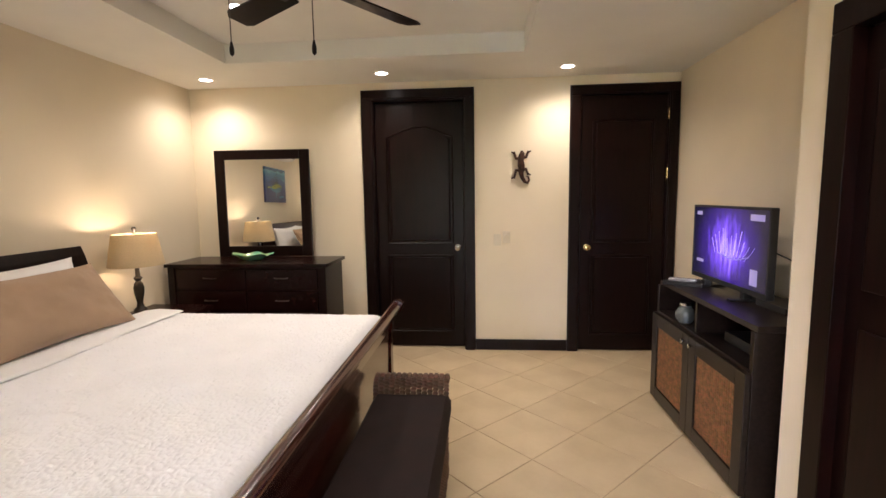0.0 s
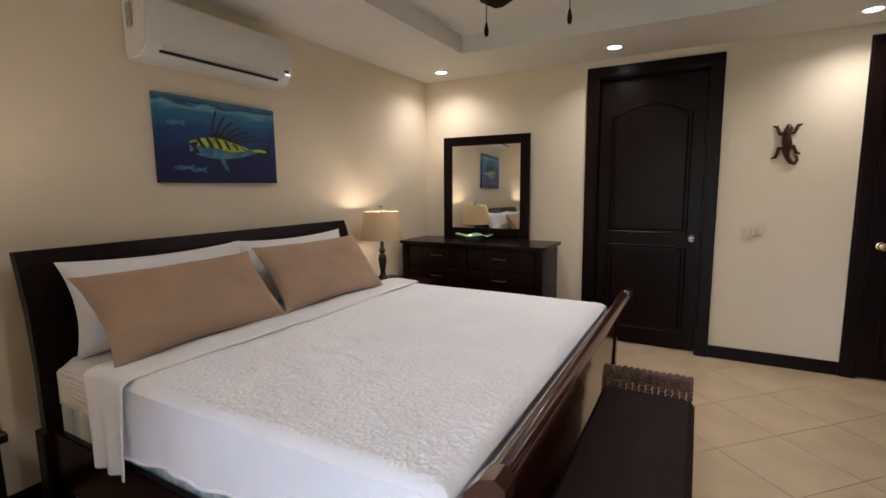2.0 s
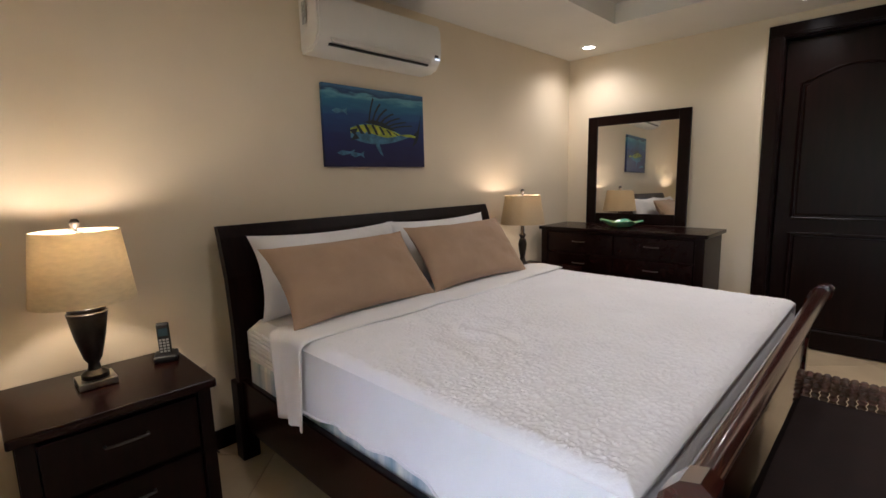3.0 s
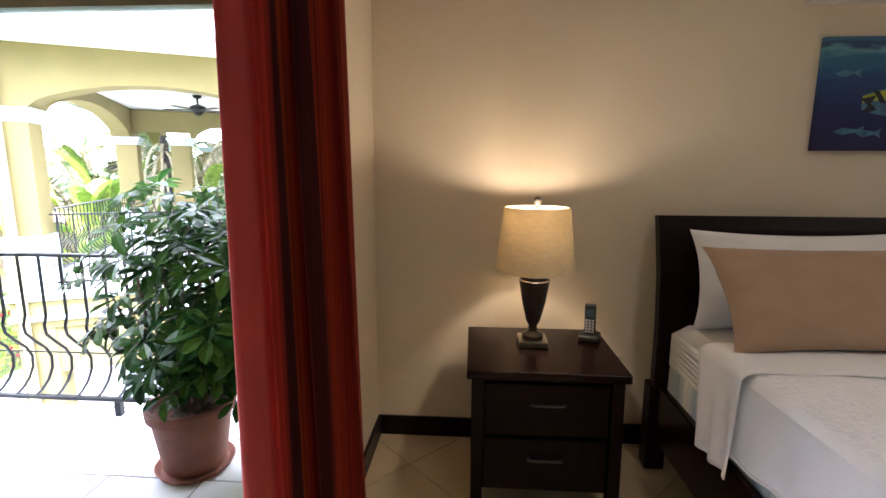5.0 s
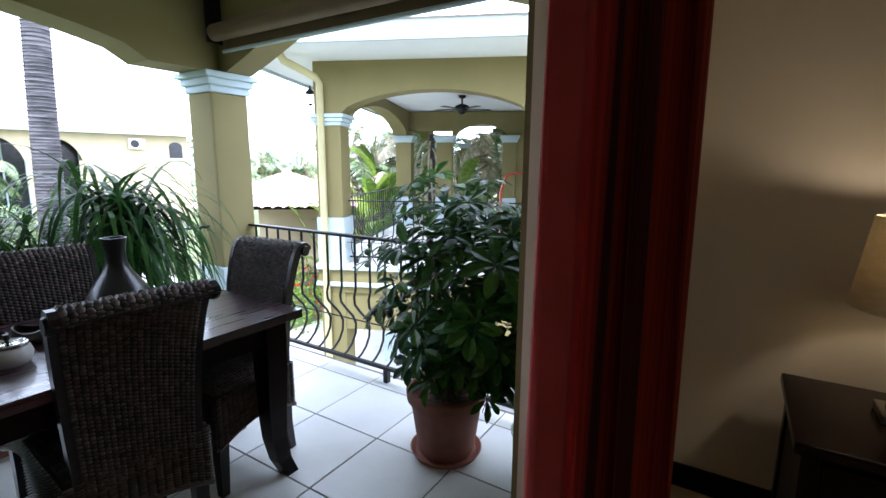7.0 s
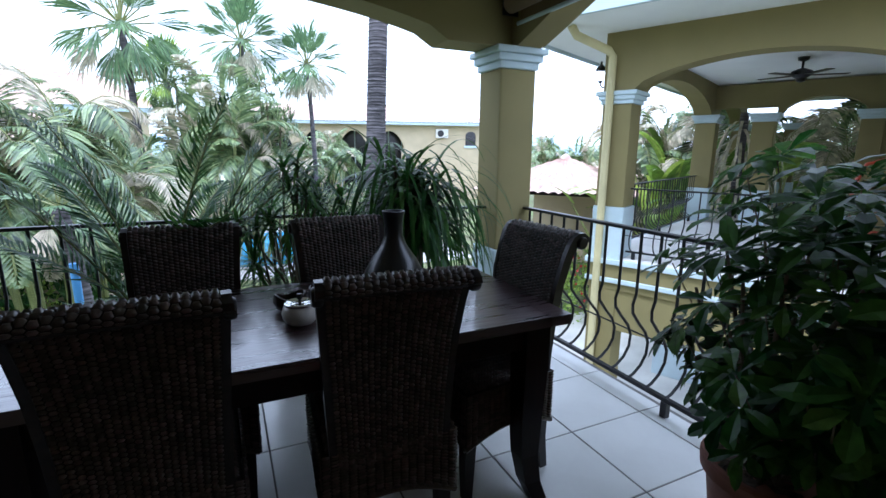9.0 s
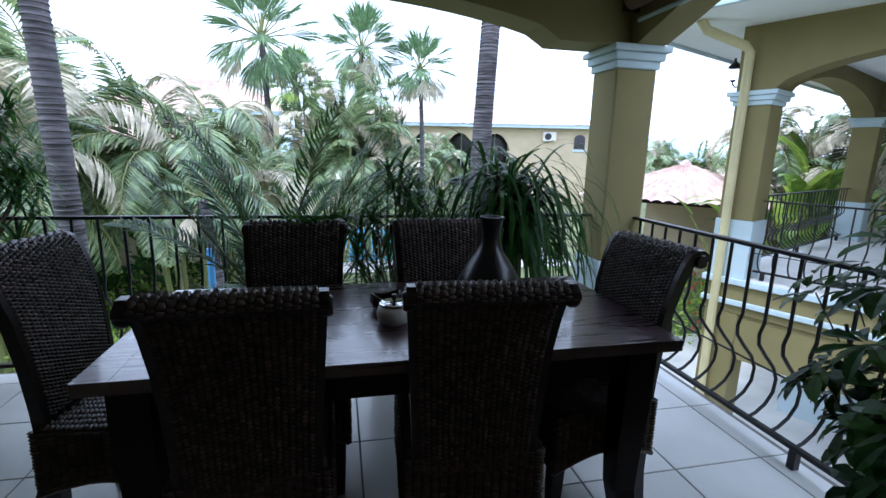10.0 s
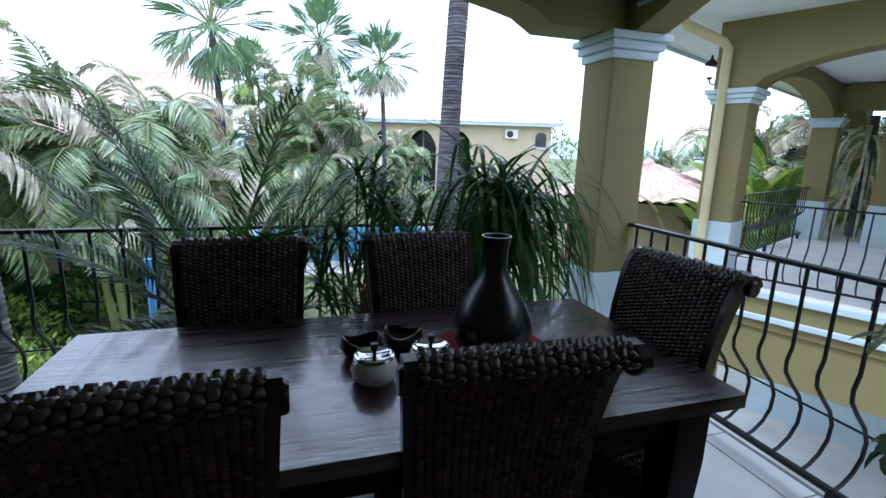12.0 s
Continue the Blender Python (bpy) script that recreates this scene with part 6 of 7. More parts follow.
def schefflera(x, y):
    rnd = random.Random(11)
    t = thing("potted_plant", "bushy glossy umbrella plant in a terracotta pot", "potted plant", pose(x, y, 0.0))
    pot(t, 0.19, 0.335)
    st = bmesh.new()
    lv = Leaves()
    for k in range(11):
        a = k * 137.5
        top = vec(a, rnd.uniform(62, 85)) * rnd.uniform(0.55, 0.85)
        b = Vector((0.05 * math.cos(a), 0.05 * math.sin(a), 0.30))
        mid = b + top * 0.5 + Vector((rnd.uniform(-.05, .05), rnd.uniform(-.05, .05), 0))
        tube(st, [b, mid, b + top], [0.012, 0.009, 0.005], 6)
    n = 0
    # young leaves near the top; their lighter green includes the light falling there
    young = Leaves()
    while n < 300:
        # whorls fill an upright, slightly leaning oval
        p = Vector((rnd.uniform(-1, 1), rnd.uniform(-1, 1), rnd.uniform(-1, 1)))
        if not 0.25 < p.length < 1.0 + 0.30 * noise.noise((p.x * 2.6, p.y * 2.6, p.z * 2.6)):
            continue
        bulge = 0.44 if p.z > 0.1 else 0.44 - 0.18 * (0.1 - p.z) ** 1.2
        c = Vector((p.x * bulge * 0.95 - 0.03, p.y * bulge * 1.12 + 0.12, 0.80 + p.z * 0.51))
        if c.z < 0.38 and math.hypot(c.x, c.y) < 0.2:
            continue
        c += Vector((0.02 * noise.noise((p.x * 4, p.y * 4, 0)), 0, 0.08 * noise.noise((p.x * 3, p.y * 3, p.z * 3))))
        out = (Vector((p.x * 0.6, p.y * 0.6, p.z * 0.3 + 0.7))).normalized()
        s = out.cross(Vector((0.3, 0.1, 1))).normalized()
        q = out.cross(s)
        m = rnd.randint(6, 8)
        ph = rnd.uniform(0, 6.28)
        sc = rnd.uniform(0.7, 1.15)
        if rnd.random() < 0.5:
            tube(st, [c - out * 0.12 * sc - Vector((0, 0, 0.03)), c], 0.0025, 4, cap=False)
        for i in range(m):
            a = ph + 2 * math.pi * i / m
            d = (s * math.cos(a) + q * math.sin(a)) + out * rnd.uniform(0.05, 0.5)
            (young if c.z > 1.12 and sc > 1.0 else lv).oval(c + d * 0.012, d, out, 0.105 * sc * rnd.uniform(0.8, 1.1), 0.047 * sc, droop=rnd.uniform(0.1, 0.75))
        n += 1
    part("cane", st, STEM, t, kind="stuff")
    lv.build("leaves", LEAF_BROAD, t, "glossy green leaves in whorls")
    young.build("young_leaves", LEAF_FINE, t, "young top leaves, light green with the light painted in")
    return t


def ponytail(x, y, z=0.0):
    rnd = random.Random(5)
    t = thing("potted_plant", "tall strap-leaved plant in a terracotta pot", "potted plant", pose(x, y, z))
    pot(t, 0.19, 0.32)
    st = bmesh.new()
    lv = Leaves()
    for k in range(9):
        a = k * 137.5 + 20
        b = Vector((0.04 * math.cos(a), 0.04 * math.sin(a), 0.28))
        h = vec(a, rnd.uniform(74, 87)) * rnd.uniform(0.70, 1.06)
        tube(st, [b, b + h * 0.5 + Vector((0.02, 0, 0)), b + h], [0.016, 0.014, 0.011], 6)
        for i in range(50):
            d = vec(i * 137.5 + rnd.uniform(-15, 15), rnd.uniform(0, 68))
            lv.strap(b + h * rnd.uniform(0.60, 1.0), d, rnd.uniform(0.48, 0.84), 0.024, rnd.uniform(0.30, 0.58), 11)
    part("cane", st, STEM, t, kind="stuff")
    lv.build("leaves", LEAF_STRAP, t, "long drooping strap leaves")
    return t


def song_dracaena(x, y, h, spread, tufts, seed, label, potr=0.17, ll=0.24, lw=0.015, material=None):
    material = material or LEAF_STRAP
    rnd = random.Random(seed)
    t = thing("potted_plant", label, "potted plant", pose(x, y, 0))
    pot(t, potr, 0.30)
    st = bmesh.new()
    lv = Leaves()
    for k in range(tufts):
        a = rnd.uniform(0, 360)
        rr = spread * math.sqrt(rnd.random())
        low = rnd.random() < 0.35
        top = Vector((rr * math.cos(radians(a)), rr * math.sin(radians(a)), (rnd.uniform(0.36, 0.7) if low else rnd.uniform(0.70, 0.97)) * h * (1 - 0.20 * (rr / spread) ** 2)))
        b = Vector((0.08 * math.cos(a), 0.08 * math.sin(a), 0.26))
        mid = b.lerp(top, 0.55) * 1.0 + Vector((rnd.uniform(-.04, .04), rnd.uniform(-.04, .04), 0))
        tube(st, [b, mid, top], [0.007, 0.006, 0.004], 5, cap=False)
        for i in range(24):
            d = vec(i * 137.5 + rnd.uniform(-20, 20), rnd.uniform(-30, 62))
            lv.strap(top - Vector((0, 0, rnd.uniform(0, 0.07))), d, ll * rnd.uniform(0.7, 1.2), lw, rnd.uniform(0.16, 0.34), 6)
    part("cane", st, STEM, t, kind="stuff")
    lv.build("leaves", material, t, "narrow arching leaves in tufts")
    return t


def areca_pot(x, y):
    rnd = random.Random(3)
    t = thing("potted_palm", "feathery areca palm in a terracotta pot", "potted palm", pose(x, y, 0))
    pot(t, 0.19, 0.32)
    st = bmesh.new()
    lv = Leaves()
    leaves_ = ((5, 62, 1.3, 0.6), (352, 46, 1.2, 0.9), (15, 30, 0.95, 1.2), (345, 18, 0.8, 1.2), (176, 58, 1.35, 0.8), (184, 62, 1.45, 0.7), (168, 42, 1.1, 1.1),
               (158, 76, 1.42, 0.9), (12, 77, 1.40, 0.9), (190, 70, 1.45, 0.7), (350, 68, 1.35, 0.8), (170, 66, 1.2, 0.9), (330, 66, 1.15, 1.0), (230, 64, 1.1, 0.9), (120, 60, 1.0, 1.0))
    for k, (az, el, ln, g) in enumerate(leaves_):
        b = Vector((0.05 * math.cos(k), 0.05 * math.sin(k), 0.28))
        pts = lv.frond(b + vec(az, 82) * rnd.uniform(0.1, 0.3), vec(az, el), ln * (0.80 if el > 45 else 0.66), g * 0.75, 46, 0.22, 0.018, lift=0.60, seed=k)
        tube(st, [b] + pts[::4], [0.010] + [0.008 - 0.006 * i / len(pts[::4]) for i in range(len(pts[::4]))], 5)
    part("cane", st, CANE, t, kind="stuff")
    lv.build("fronds", LEAF_STRAP, t, "feathered dark green fronds")
    return t


schefflera(-2.11, -1.235)
ponytail(-1.60, -3.10)
song_dracaena(-0.90, -3.10, 1.40, 0.34, 34, 21, "slender dracaena with many leaf tufts in a pot", 0.17, 0.185, 0.017, LEAF_FINE)
areca_pot(-0.27, -3.10)
song_dracaena(1.40, -3.18, 1.90, 0.50, 190, 33, "tall dense narrow-leaved plant in a terracotta pot", 0.17, 0.16, 0.014, LEAF_FINE)


TEAL = mat("pale_teal_glaze", (0.30, 0.48, 0.40), 0.3, var=0.15, scale=12, coat=0.3)
gp = thing("plant_pot", "small pale teal glazed pot on the balcony tiles", "plant pot", pose(-2.16, -0.77, 0))
part("pot", lathe([(0, 0), (0.085, 0), (0.10, 0.02), (0.125, 0.12), (0.128, 0.20), (0.135, 0.215), (0.135, 0.23), (0.12, 0.23), (0.115, 0.19), (0, 0.18)], 32), TEAL, gp, smooth=True)
part("soil", soft_disc(0.112, 0.185), SOIL, gp, "dark soil")

# ---- the neighbouring wing, turned against our balcony ----
N = pose(-4.88, -5.06, 0, 0, 0, 114.2)
wing = thing("house", "olive stucco neighbouring wing with arched terrace", "house", N)


def wpart(name, bm, material, label="", smooth=False):
    return part(name, bm, material, wing, label, smooth)


wpart("side_arch", prism(bmesh.new(), arch_outline(0.0, 3.2, 2.05, 0.30, 2.72, flat=0.36), 0.30), OLIVE, "olive stucco arch")
wpart("solid_wall", boxes((2.84, 9.0, 0.0, 0.30, -0.40, 2.05), (3.2, 9.0, 0.0, 0.30, 2.05, 2.72)), OLIVE)
wpart("lower_wall", boxes((0.0, 9.0, 0.02, 0.30, -0.95, -0.40), (3.4, 9.0, 0.02, 0.30, GZ, -0.95)), OLIVE)
front = prism(bmesh.new(), arch_outline(0.30, 4.75, 2.05, 0.36, 2.72, flat=0.36), 0.30, pose(0.30, 0, 0, 0, 0, 90))
wpart("front_arch", front, OLIVE, "olive stucco arch")
far_front = prism(bmesh.new(), arch_outline(4.75, 8.2, 2.05, 0.36, 2.72, flat=0.30), 0.30, pose(0.30, 0, 0, 0, 0, 90))
wpart("front_arch", far_front, OLIVE, "olive stucco arch")
wpart("cross_arch", prism(bmesh.new(), arch_outline(1.30, 2.6, 2.05, 0.26, 2.58, flat=0.08), 0.26, pose(0, 4.62, 0)), OLIVE)
wpart("cross_beam", boxes((0.30, 1.30, 4.62, 4.88, 2.16, 2.58), (2.6, 5.0, 4.62, 4.88, 0.0, 2.58)), OLIVE)
wpart("terrace_floor", boxes((0.0, 5.0, 0.0, 9.0, -0.30, 0.0)), mat("grey_terrace_tile", (0.74, 0.73, 0.71), 0.5, var=0.1, scale=3))
wpart("floor_edge", boxes((-0.06, 9.0, -0.06, 0.0, -0.07, 0.0), (-0.06, 0.0, 0.0, 9.0, -0.07, 0.0), bev=0.01), CAPWHITE, "pale band")
wpart("floor_edge", boxes((-0.05, 9.0, -0.05, 0.02, -0.31, -0.25), (-0.05, 0.0, 0.02, 9.0, -0.31, -0.25), bev=0.01), CAPWHITE, "pale band")
wpart("slab_face", boxes((-0.02, 9.0, -0.02, 0.0, -0.25, -0.07), (-0.02, 0.0, 0.0, 9.0, -0.25, -0.07), (-0.02, 9.0, -0.01, 0.02, -0.40, -0.31)), OLIVE)
wpart("terrace_ceiling", boxes((0.30, 5.0, 0.30, 9.0, 2.60, 2.68)), CEIL_OUT, "white ceiling")
wpart("rear_wall", boxes((3.3, 3.5, 0.30, 4.62, 0.0, 2.60)), OLIVE)
wpart("dark_door", boxes((3.25, 3.30, 2.3, 3.3, 0.0, 2.2), bev=0.01), DARKWOOD, "dark wooden door")
wpart("soffit", boxes((-0.85, 9.0, -1.05, 10.0, 2.72, 2.80)), CEIL_OUT, "white eave soffit")
wpart("fascia", boxes((-0.90, 9.0, -1.10, -1.05, 2.68, 2.90), (-0.90, -0.85, -1.05, 10.0, 2.68, 2.90), bev=0.006), CAPWHITE, "pale fascia board")
rf = bmesh.new()
vs = [rf.verts.new(p) for p in ((-0.95, -1.15, 2.88), (9.0, -1.15, 2.88), (9.0, 10.0, 2.88), (-0.95, 10.0, 2.88), (4.0, 3.8, 4.4), (9.0, 3.8, 4.4))]
for f in ((0, 1, 5, 4), (0, 4, 3), (3, 4, 5, 2), (1, 2, 5), (0, 3, 2, 1)):
    rf.faces.new([vs[i] for i in f])
ROOF = mat("faded_clay_roof_tile", (0.66, 0.47, 0.40), 0.85, var=0.25, scale=4, bump=0.4, bscale=40)
wpart("roof", rf, ROOF, "clay tile roof")


def wing_column(x0, x1, y0, y1, z_base=0.66, z_neck=1.90, z_cap=2.05, pier=False):
    c = wpart("column", boxes((x0, x1, y0, y1, z_base, z_neck), bev=0.01), OLIVE)
    part("base", boxes((x0 - 0.02, x1 + 0.02, y0 - 0.02, y1 + 0.02, -0.25 if pier else 0.0, z_base), bev=0.01), CAPWHITE, c, "pale base")
    part("capital", boxes((x0 - 0.02, x1 + 0.02, y0 - 0.02, y1 + 0.02, z_neck, z_neck + 0.05), (x0 - 0.045, x1 + 0.045, y0 - 0.045, y1 + 0.045, z_neck + 0.05, z_neck + 0.10), (x0 - 0.07, x1 + 0.07, y0 - 0.07, y1 + 0.07, z_neck + 0.10, z_cap), bev=0.01), CAPWHITE, c, "pale stepped capital")


wing_column(0.003, 0.357, 0.003, 0.357)
wing_column(0.003, 0.36, 4.56, 4.90)
wing_column(0.95, 1.30, 4.58, 4.92)
wing_column(2.45, 2.75, 4.58, 4.92)
wing_column(0.003, 0.36, 8.2, 8.5)
wing_column(1.1, 1.4, 8.2, 8.5)
for px_ in (0.11, 3.02):
    wpart("downpipe", tube(bmesh.new(), [(px_ - 0.28, -0.62, 2.72), (px_ - 0.24, -0.55, 2.62), (px_ - 0.03, -0.12, 2.50), (px_, -0.06, 2.44), (px_, -0.06, 1.0), (px_, -0.06, GZ)] if px_ < 1 else [(px_, -0.06, 2.72), (px_, -0.06, 1.0), (px_, -0.06, GZ)], 0.048, 12), mat("cream_pipe_paint", (0.55, 0.49, 0.27), 0.5, var=0.08), "cream painted downpipe", smooth=True)
# lower storey piers under the terrace corner
wpart("lower_column", boxes((0.0, 0.36, 0.0, 0.36, GZ, -0.31), bev=0.01), OLIVE)
wpart("lower_column", boxes((2.9, 3.4, 0.02, 0.36, GZ, -0.95), bev=0.01), CAPWHITE)
wpart("lower_room_wall", boxes((0.2, 9.0, 2.6, 2.8, GZ, -0.31)), CAPWHITE, "pale lower wall")


def place_rail(a, b, out, n, label):
    (ax, ay, _), (bx, by, _) = N @ Vector((*a, 0)), N @ Vector((*b, 0))
    o = (N.to_3x3() @ Vector((*out, 0)))
    railing("railing", (ax, ay), (bx, by), (o.x, o.y), n, label, 0.0, 0.90)


place_rail((0.40, 0.12), (2.82, 0.12), (0, -1), 17, "black bellied railing on the neighbouring terrace side")
place_rail((0.12, 0.42), (0.12, 4.54), (-1, 0), 28, "black bellied railing on the neighbouring terrace front")

CLEAR = bpy.data.materials.new("clear_glass")
CLEAR.use_nodes = True
CLEAR.node_tree.nodes["Principled BSDF"].inputs["Transmission Weight"].default_value = 1.0
CLEAR.node_tree.nodes["Principled BSDF"].inputs["Roughness"].default_value = 0.03
lantern = thing("wall_lantern", "black outdoor wall lantern with clear glass", "lantern", N @ pose(-0.10, 0.12, 2.26))
part("bracket", tube(bmesh.new(), [(0.10, 0, -0.12), (0.03, 0, -0.14), (0.0, 0, -0.10), (0, 0, -0.06)], 0.010, 8), IRON, lantern, smooth=True)
part("backplate", boxes((0.085, 0.10, -0.04, 0.04, -0.24, -0.04), bev=0.01), IRON, lantern)
part("glass", lathe([(0.03, -0.06), (0.052, 0.07), (0.050, 0.07), (0.028, -0.06)], 8), CLEAR, lantern, "clear glass body")
part("cap", lathe([(0.07, 0.07), (0.055, 0.10), (0.02, 0.13), (0.012, 0.15), (0.015, 0.165), (0, 0.18)], 12), IRON, lantern, smooth=True)
part("base", lathe([(0, -0.085), (0.02, -0.08), (0.034, -0.06), (0, -0.06)], 12), IRON, lantern, smooth=True)

fan2 = thing("ceiling_fan", "dark terrace ceiling fan, at rest", "ceiling fan", N @ pose(1.75, 2.35, 2.60))
part("canopy", lathe([(0, 0), (0.07, 0), (0.06, -0.04), (0.015, -0.06), (0.013, -0.14), (0.05, -0.15), (0.12, -0.18), (0.125, -0.23), (0.06, -0.27), (0.05, -0.31), (0, -0.33)], 20), IRON, fan2, smooth=True)
for k in range(5):
    b = bmesh.new()
    box(b, 0.12, 0.52, -0.05, 0.05, -0.235, -0.228, pose(0, 0, 0, 0, 0, 72 * k + 20))
    part("blade", b, DARKWOOD, fan2)
armchair = thing("rocking_chair", "red-orange wooden rocking chair on the terrace", "chair", N @ pose(2.75, 1.55, 0.0))
REDWOOD = mat("red_orange_wood", (0.42, 0.06, 0.025), 0.4, var=0.2)
part("back_hoop", tube(bmesh.new(), [(-0.25, 0, 0.45), (-0.27, 0.06, 0.95), (-0.18, 0.10, 1.22), (0, 0.12, 1.28), (0.18, 0.10, 1.22), (0.27, 0.06, 0.95), (0.25, 0, 0.45)], 0.022, 8), REDWOOD, armchair, smooth=True)
part("seat", boxes((-0.26, 0.26, -0.45, 0.05, 0.40, 0.45), bev=0.01), REDWOOD, armchair)
for x in (-0.24, 0.24):
    part("leg", tube(bmesh.new(), [(x, 0.02, 0.42), (x, 0.06, 0.0)], 0.018, 8), REDWOOD, armchair)
    part("leg", tube(bmesh.new(), [(x, -0.42, 0.42), (x, -0.44, 0.0)], 0.018, 8), REDWOOD, armchair)
    part("arm", tube(bmesh.new(), [(x * 1.1, 0.05, 0.70), (x * 1.15, -0.25, 0.68), (x * 1.1, -0.45, 0.66), (x * 1.0, -0.43, 0.42)], 0.016, 8), REDWOOD, armchair, smooth=True)

# ---- garden: paving, pool, houses ----
structure("pavement", boxes((-13.0, -2.7, -9.0, 1.0, GZ, GZ + 0.03)), PAVING, "pale patio paving below the balcony", "pavement")
structure("pavement_pool", boxes((-9.0, 3.2, -25.5, -15.5, GZ, GZ + 0.025)), PAVING, "pale poolside paving", "pavement")
WATER = mat("blue_pool_water", (0.05, 0.32, 0.55), 0.06, var=0.2, scale=1.5, bump=0.15, bscale=6)
structure("water", boxes((-6.5, 1.4, -24.0, -17.2, GZ + 0.01, GZ + 0.04)), WATER, "blue swimming pool water", "water")
# lilac-blue pool slide post seen between the plants
BLUEPAINT = mat("light_blue_paint", (0.10, 0.30, 0.60), 0.4, var=0.1)
post = thing("garden_post", "light blue painted garden post", "post", pose(0.72, -5.6, GZ))
part("shaft", lathe([(0, 0), (0.036, 0), (0.036, 2.9), (0, 2.9)], 12), BLUEPAINT, post, smooth=True)

YELLOW = mat("pale_yellow_stucco", (0.53, 0.44, 0.29), 0.85, var=0.08, scale=1.0, bump=0.1)
SHADOWED = mat("dark_window_glass", (0.02, 0.022, 0.025), 0.15, var=0.3)


def corrugated(p00, p10, p01, p11, waves, rows, amp, material, parent, name="roof_slope"):
    """A slope of barrel tiles: waves across, stepped rows up."""
    bm = bmesh.new()
    nu = waves * 4
    g = []
    for j in range(rows * 2 + 1):
        v = (j + 1) // 2 / rows
        row = []
        for i in range(nu + 1):
            u = i / nu
            a = Vector(p00).lerp(Vector(p10), u)
            b = Vector(p01).lerp(Vector(p11), u)
            p = a.lerp(b, v)
            row.append(bm.verts.new(p + Vector((0, 0, amp * abs(math.sin(math.pi * u * waves)) + (amp * 0.5 if j % 2 else 0)))))
        g.append(row)
    for j in range(rows * 2):
        for i in range(nu):
            bm.faces.new((g[j][i], g[j][i + 1], g[j + 1][i + 1], g[j + 1][i]))
    return part(name, bm, material, parent, "barrel clay tiles")


def villa(m, length, depth, h, n_arch, label, roof_h=1.8):
    hs = thing("house", label, "house", m)
    w = length / n_arch
    for k in range(n_arch):
        part("porch_arch", prism(bmesh.new(), arch_outline(k * w, (k + 1) * w, h * 0.68, h * 0.22, h, flat=0.30), 0.3), YELLOW, hs)
    for k in range(n_arch + 1):
        cx = min(max(k * w, 0.25), length - 0.25)
        part("porch_column", boxes((cx - 0.25, cx + 0.25, 0.0, 0.3, 0, h * 0.68)), YELLOW, hs)
    part("rear_wall", boxes((0, length, 3.4, 3.6, 0, h)), YELLOW, hs)
    for k in range(n_arch):
        wd = part("window", boxes((k * w + w * 0.12, k * w + w * 0.88, 3.34, 3.40, 0.3, h * 0.92), bev=0.02), SHADOWED, hs, "dark glazed opening")
        part("frame", boxes((k * w + w * 0.12 - 0.08, k * w + w * 0.12, 3.30, 3.40, 0.2, h * 0.93), (k * w + w * 0.88, k * w + w * 0.88 + 0.08, 3.30, 3.40, 0.2, h * 0.93), (k * w + w * 0.5 - 0.05, k * w + w * 0.5 + 0.05, 3.30, 3.34, 0.3, h * 0.92)), CAPWHITE, wd)
    part("end_wall", boxes((length, length + 6.0, 0.0, depth, 0, h)), YELLOW, hs)
    part("porch_ceiling", boxes((0, length, 0.3, 3.4, h - 0.1, h)), CEIL, hs)
    part("fascia", boxes((-0.7, length + 6.7, -0.75, -0.65, h - 0.15, h + 0.12), (-0.7, -0.6, -0.65, depth, h - 0.15, h + 0.12)), CAPWHITE, hs, "white fascia")
    part("soffit", boxes((-0.6, length + 6.6, -0.65, 0.0, h, h + 0.06)), CAPWHITE, hs)
    arch = [(length + 4.75, h * 0.72), (length + 5.60, h * 0.72), (length + 5.60, h * 0.85)] + [(length + 5.175 + 0.425 * math.cos(a * math.pi / 8), h * 0.85 + 0.34 * math.sin(a * math.pi / 8)) for a in range(1, 8)] + [(length + 4.75, h * 0.85)]
    wn_ = part("window", prism(bmesh.new(), arch, 0.04, pose(0, -0.04, 0)), SHADOWED, hs, "dark arched window")
    part("sill", boxes((length + 4.65, length + 5.70, -0.10, 0.0, h * 0.69, h * 0.72)), CAPWHITE, wn_)
    corrugated((-0.8, -0.85, h + 0.10), (length + 6.8, -0.85, h + 0.10), (2.5, depth / 2, h + roof_h), (length + 3.5, depth / 2, h + roof_h), 90, 20, 0.06, ROOF, hs)
    corrugated((-0.8, depth + 0.8, h + 0.10), (-0.8, -0.85, h + 0.10), (2.5, depth / 2, h + roof_h), (2.5, depth / 2, h + roof_h), 40, 20, 0.06, ROOF, hs)
    return hs


# a unit's local x runs along its front; the front faces local -y
villa(pose(-0.5, -41.0, GZ, 0, 0, 180 - 17), 14.5, 9.0, 6.1, 5, "pale yellow villa with arched porch and clay roof", 1.7)
acu = thing("air_conditioner_unit", "white outdoor air conditioner on the villa wall", "air conditioner", pose(-17.03, -35.99, 2.73, 0, 0, 163))
part("casing", boxes((-0.5, 0.5, -0.35, 0.0, -0.35, 0.35), bev=0.03), AC_WHITE, acu)
part("fan_grille", lathe([(0, 0), (0.26, 0), (0.26, 0.02), (0, 0.03)], 20, m=pose(-0.12, -0.35, 0, 90)), DARK, acu)
villa(pose(12.1, -32.5, GZ, 0, 0, 180 + 6), 3.0, 7.0, 6.1, 1, "pale yellow villa with a clay tile roof", 2.2)
cottage = thing("house", "low beige garden building with a tiled roof", "house", pose(2.3, -13.4, GZ))
part("wall", boxes((0, 9, -0.2, 0, 0, 3.6)), YELLOW, cottage)
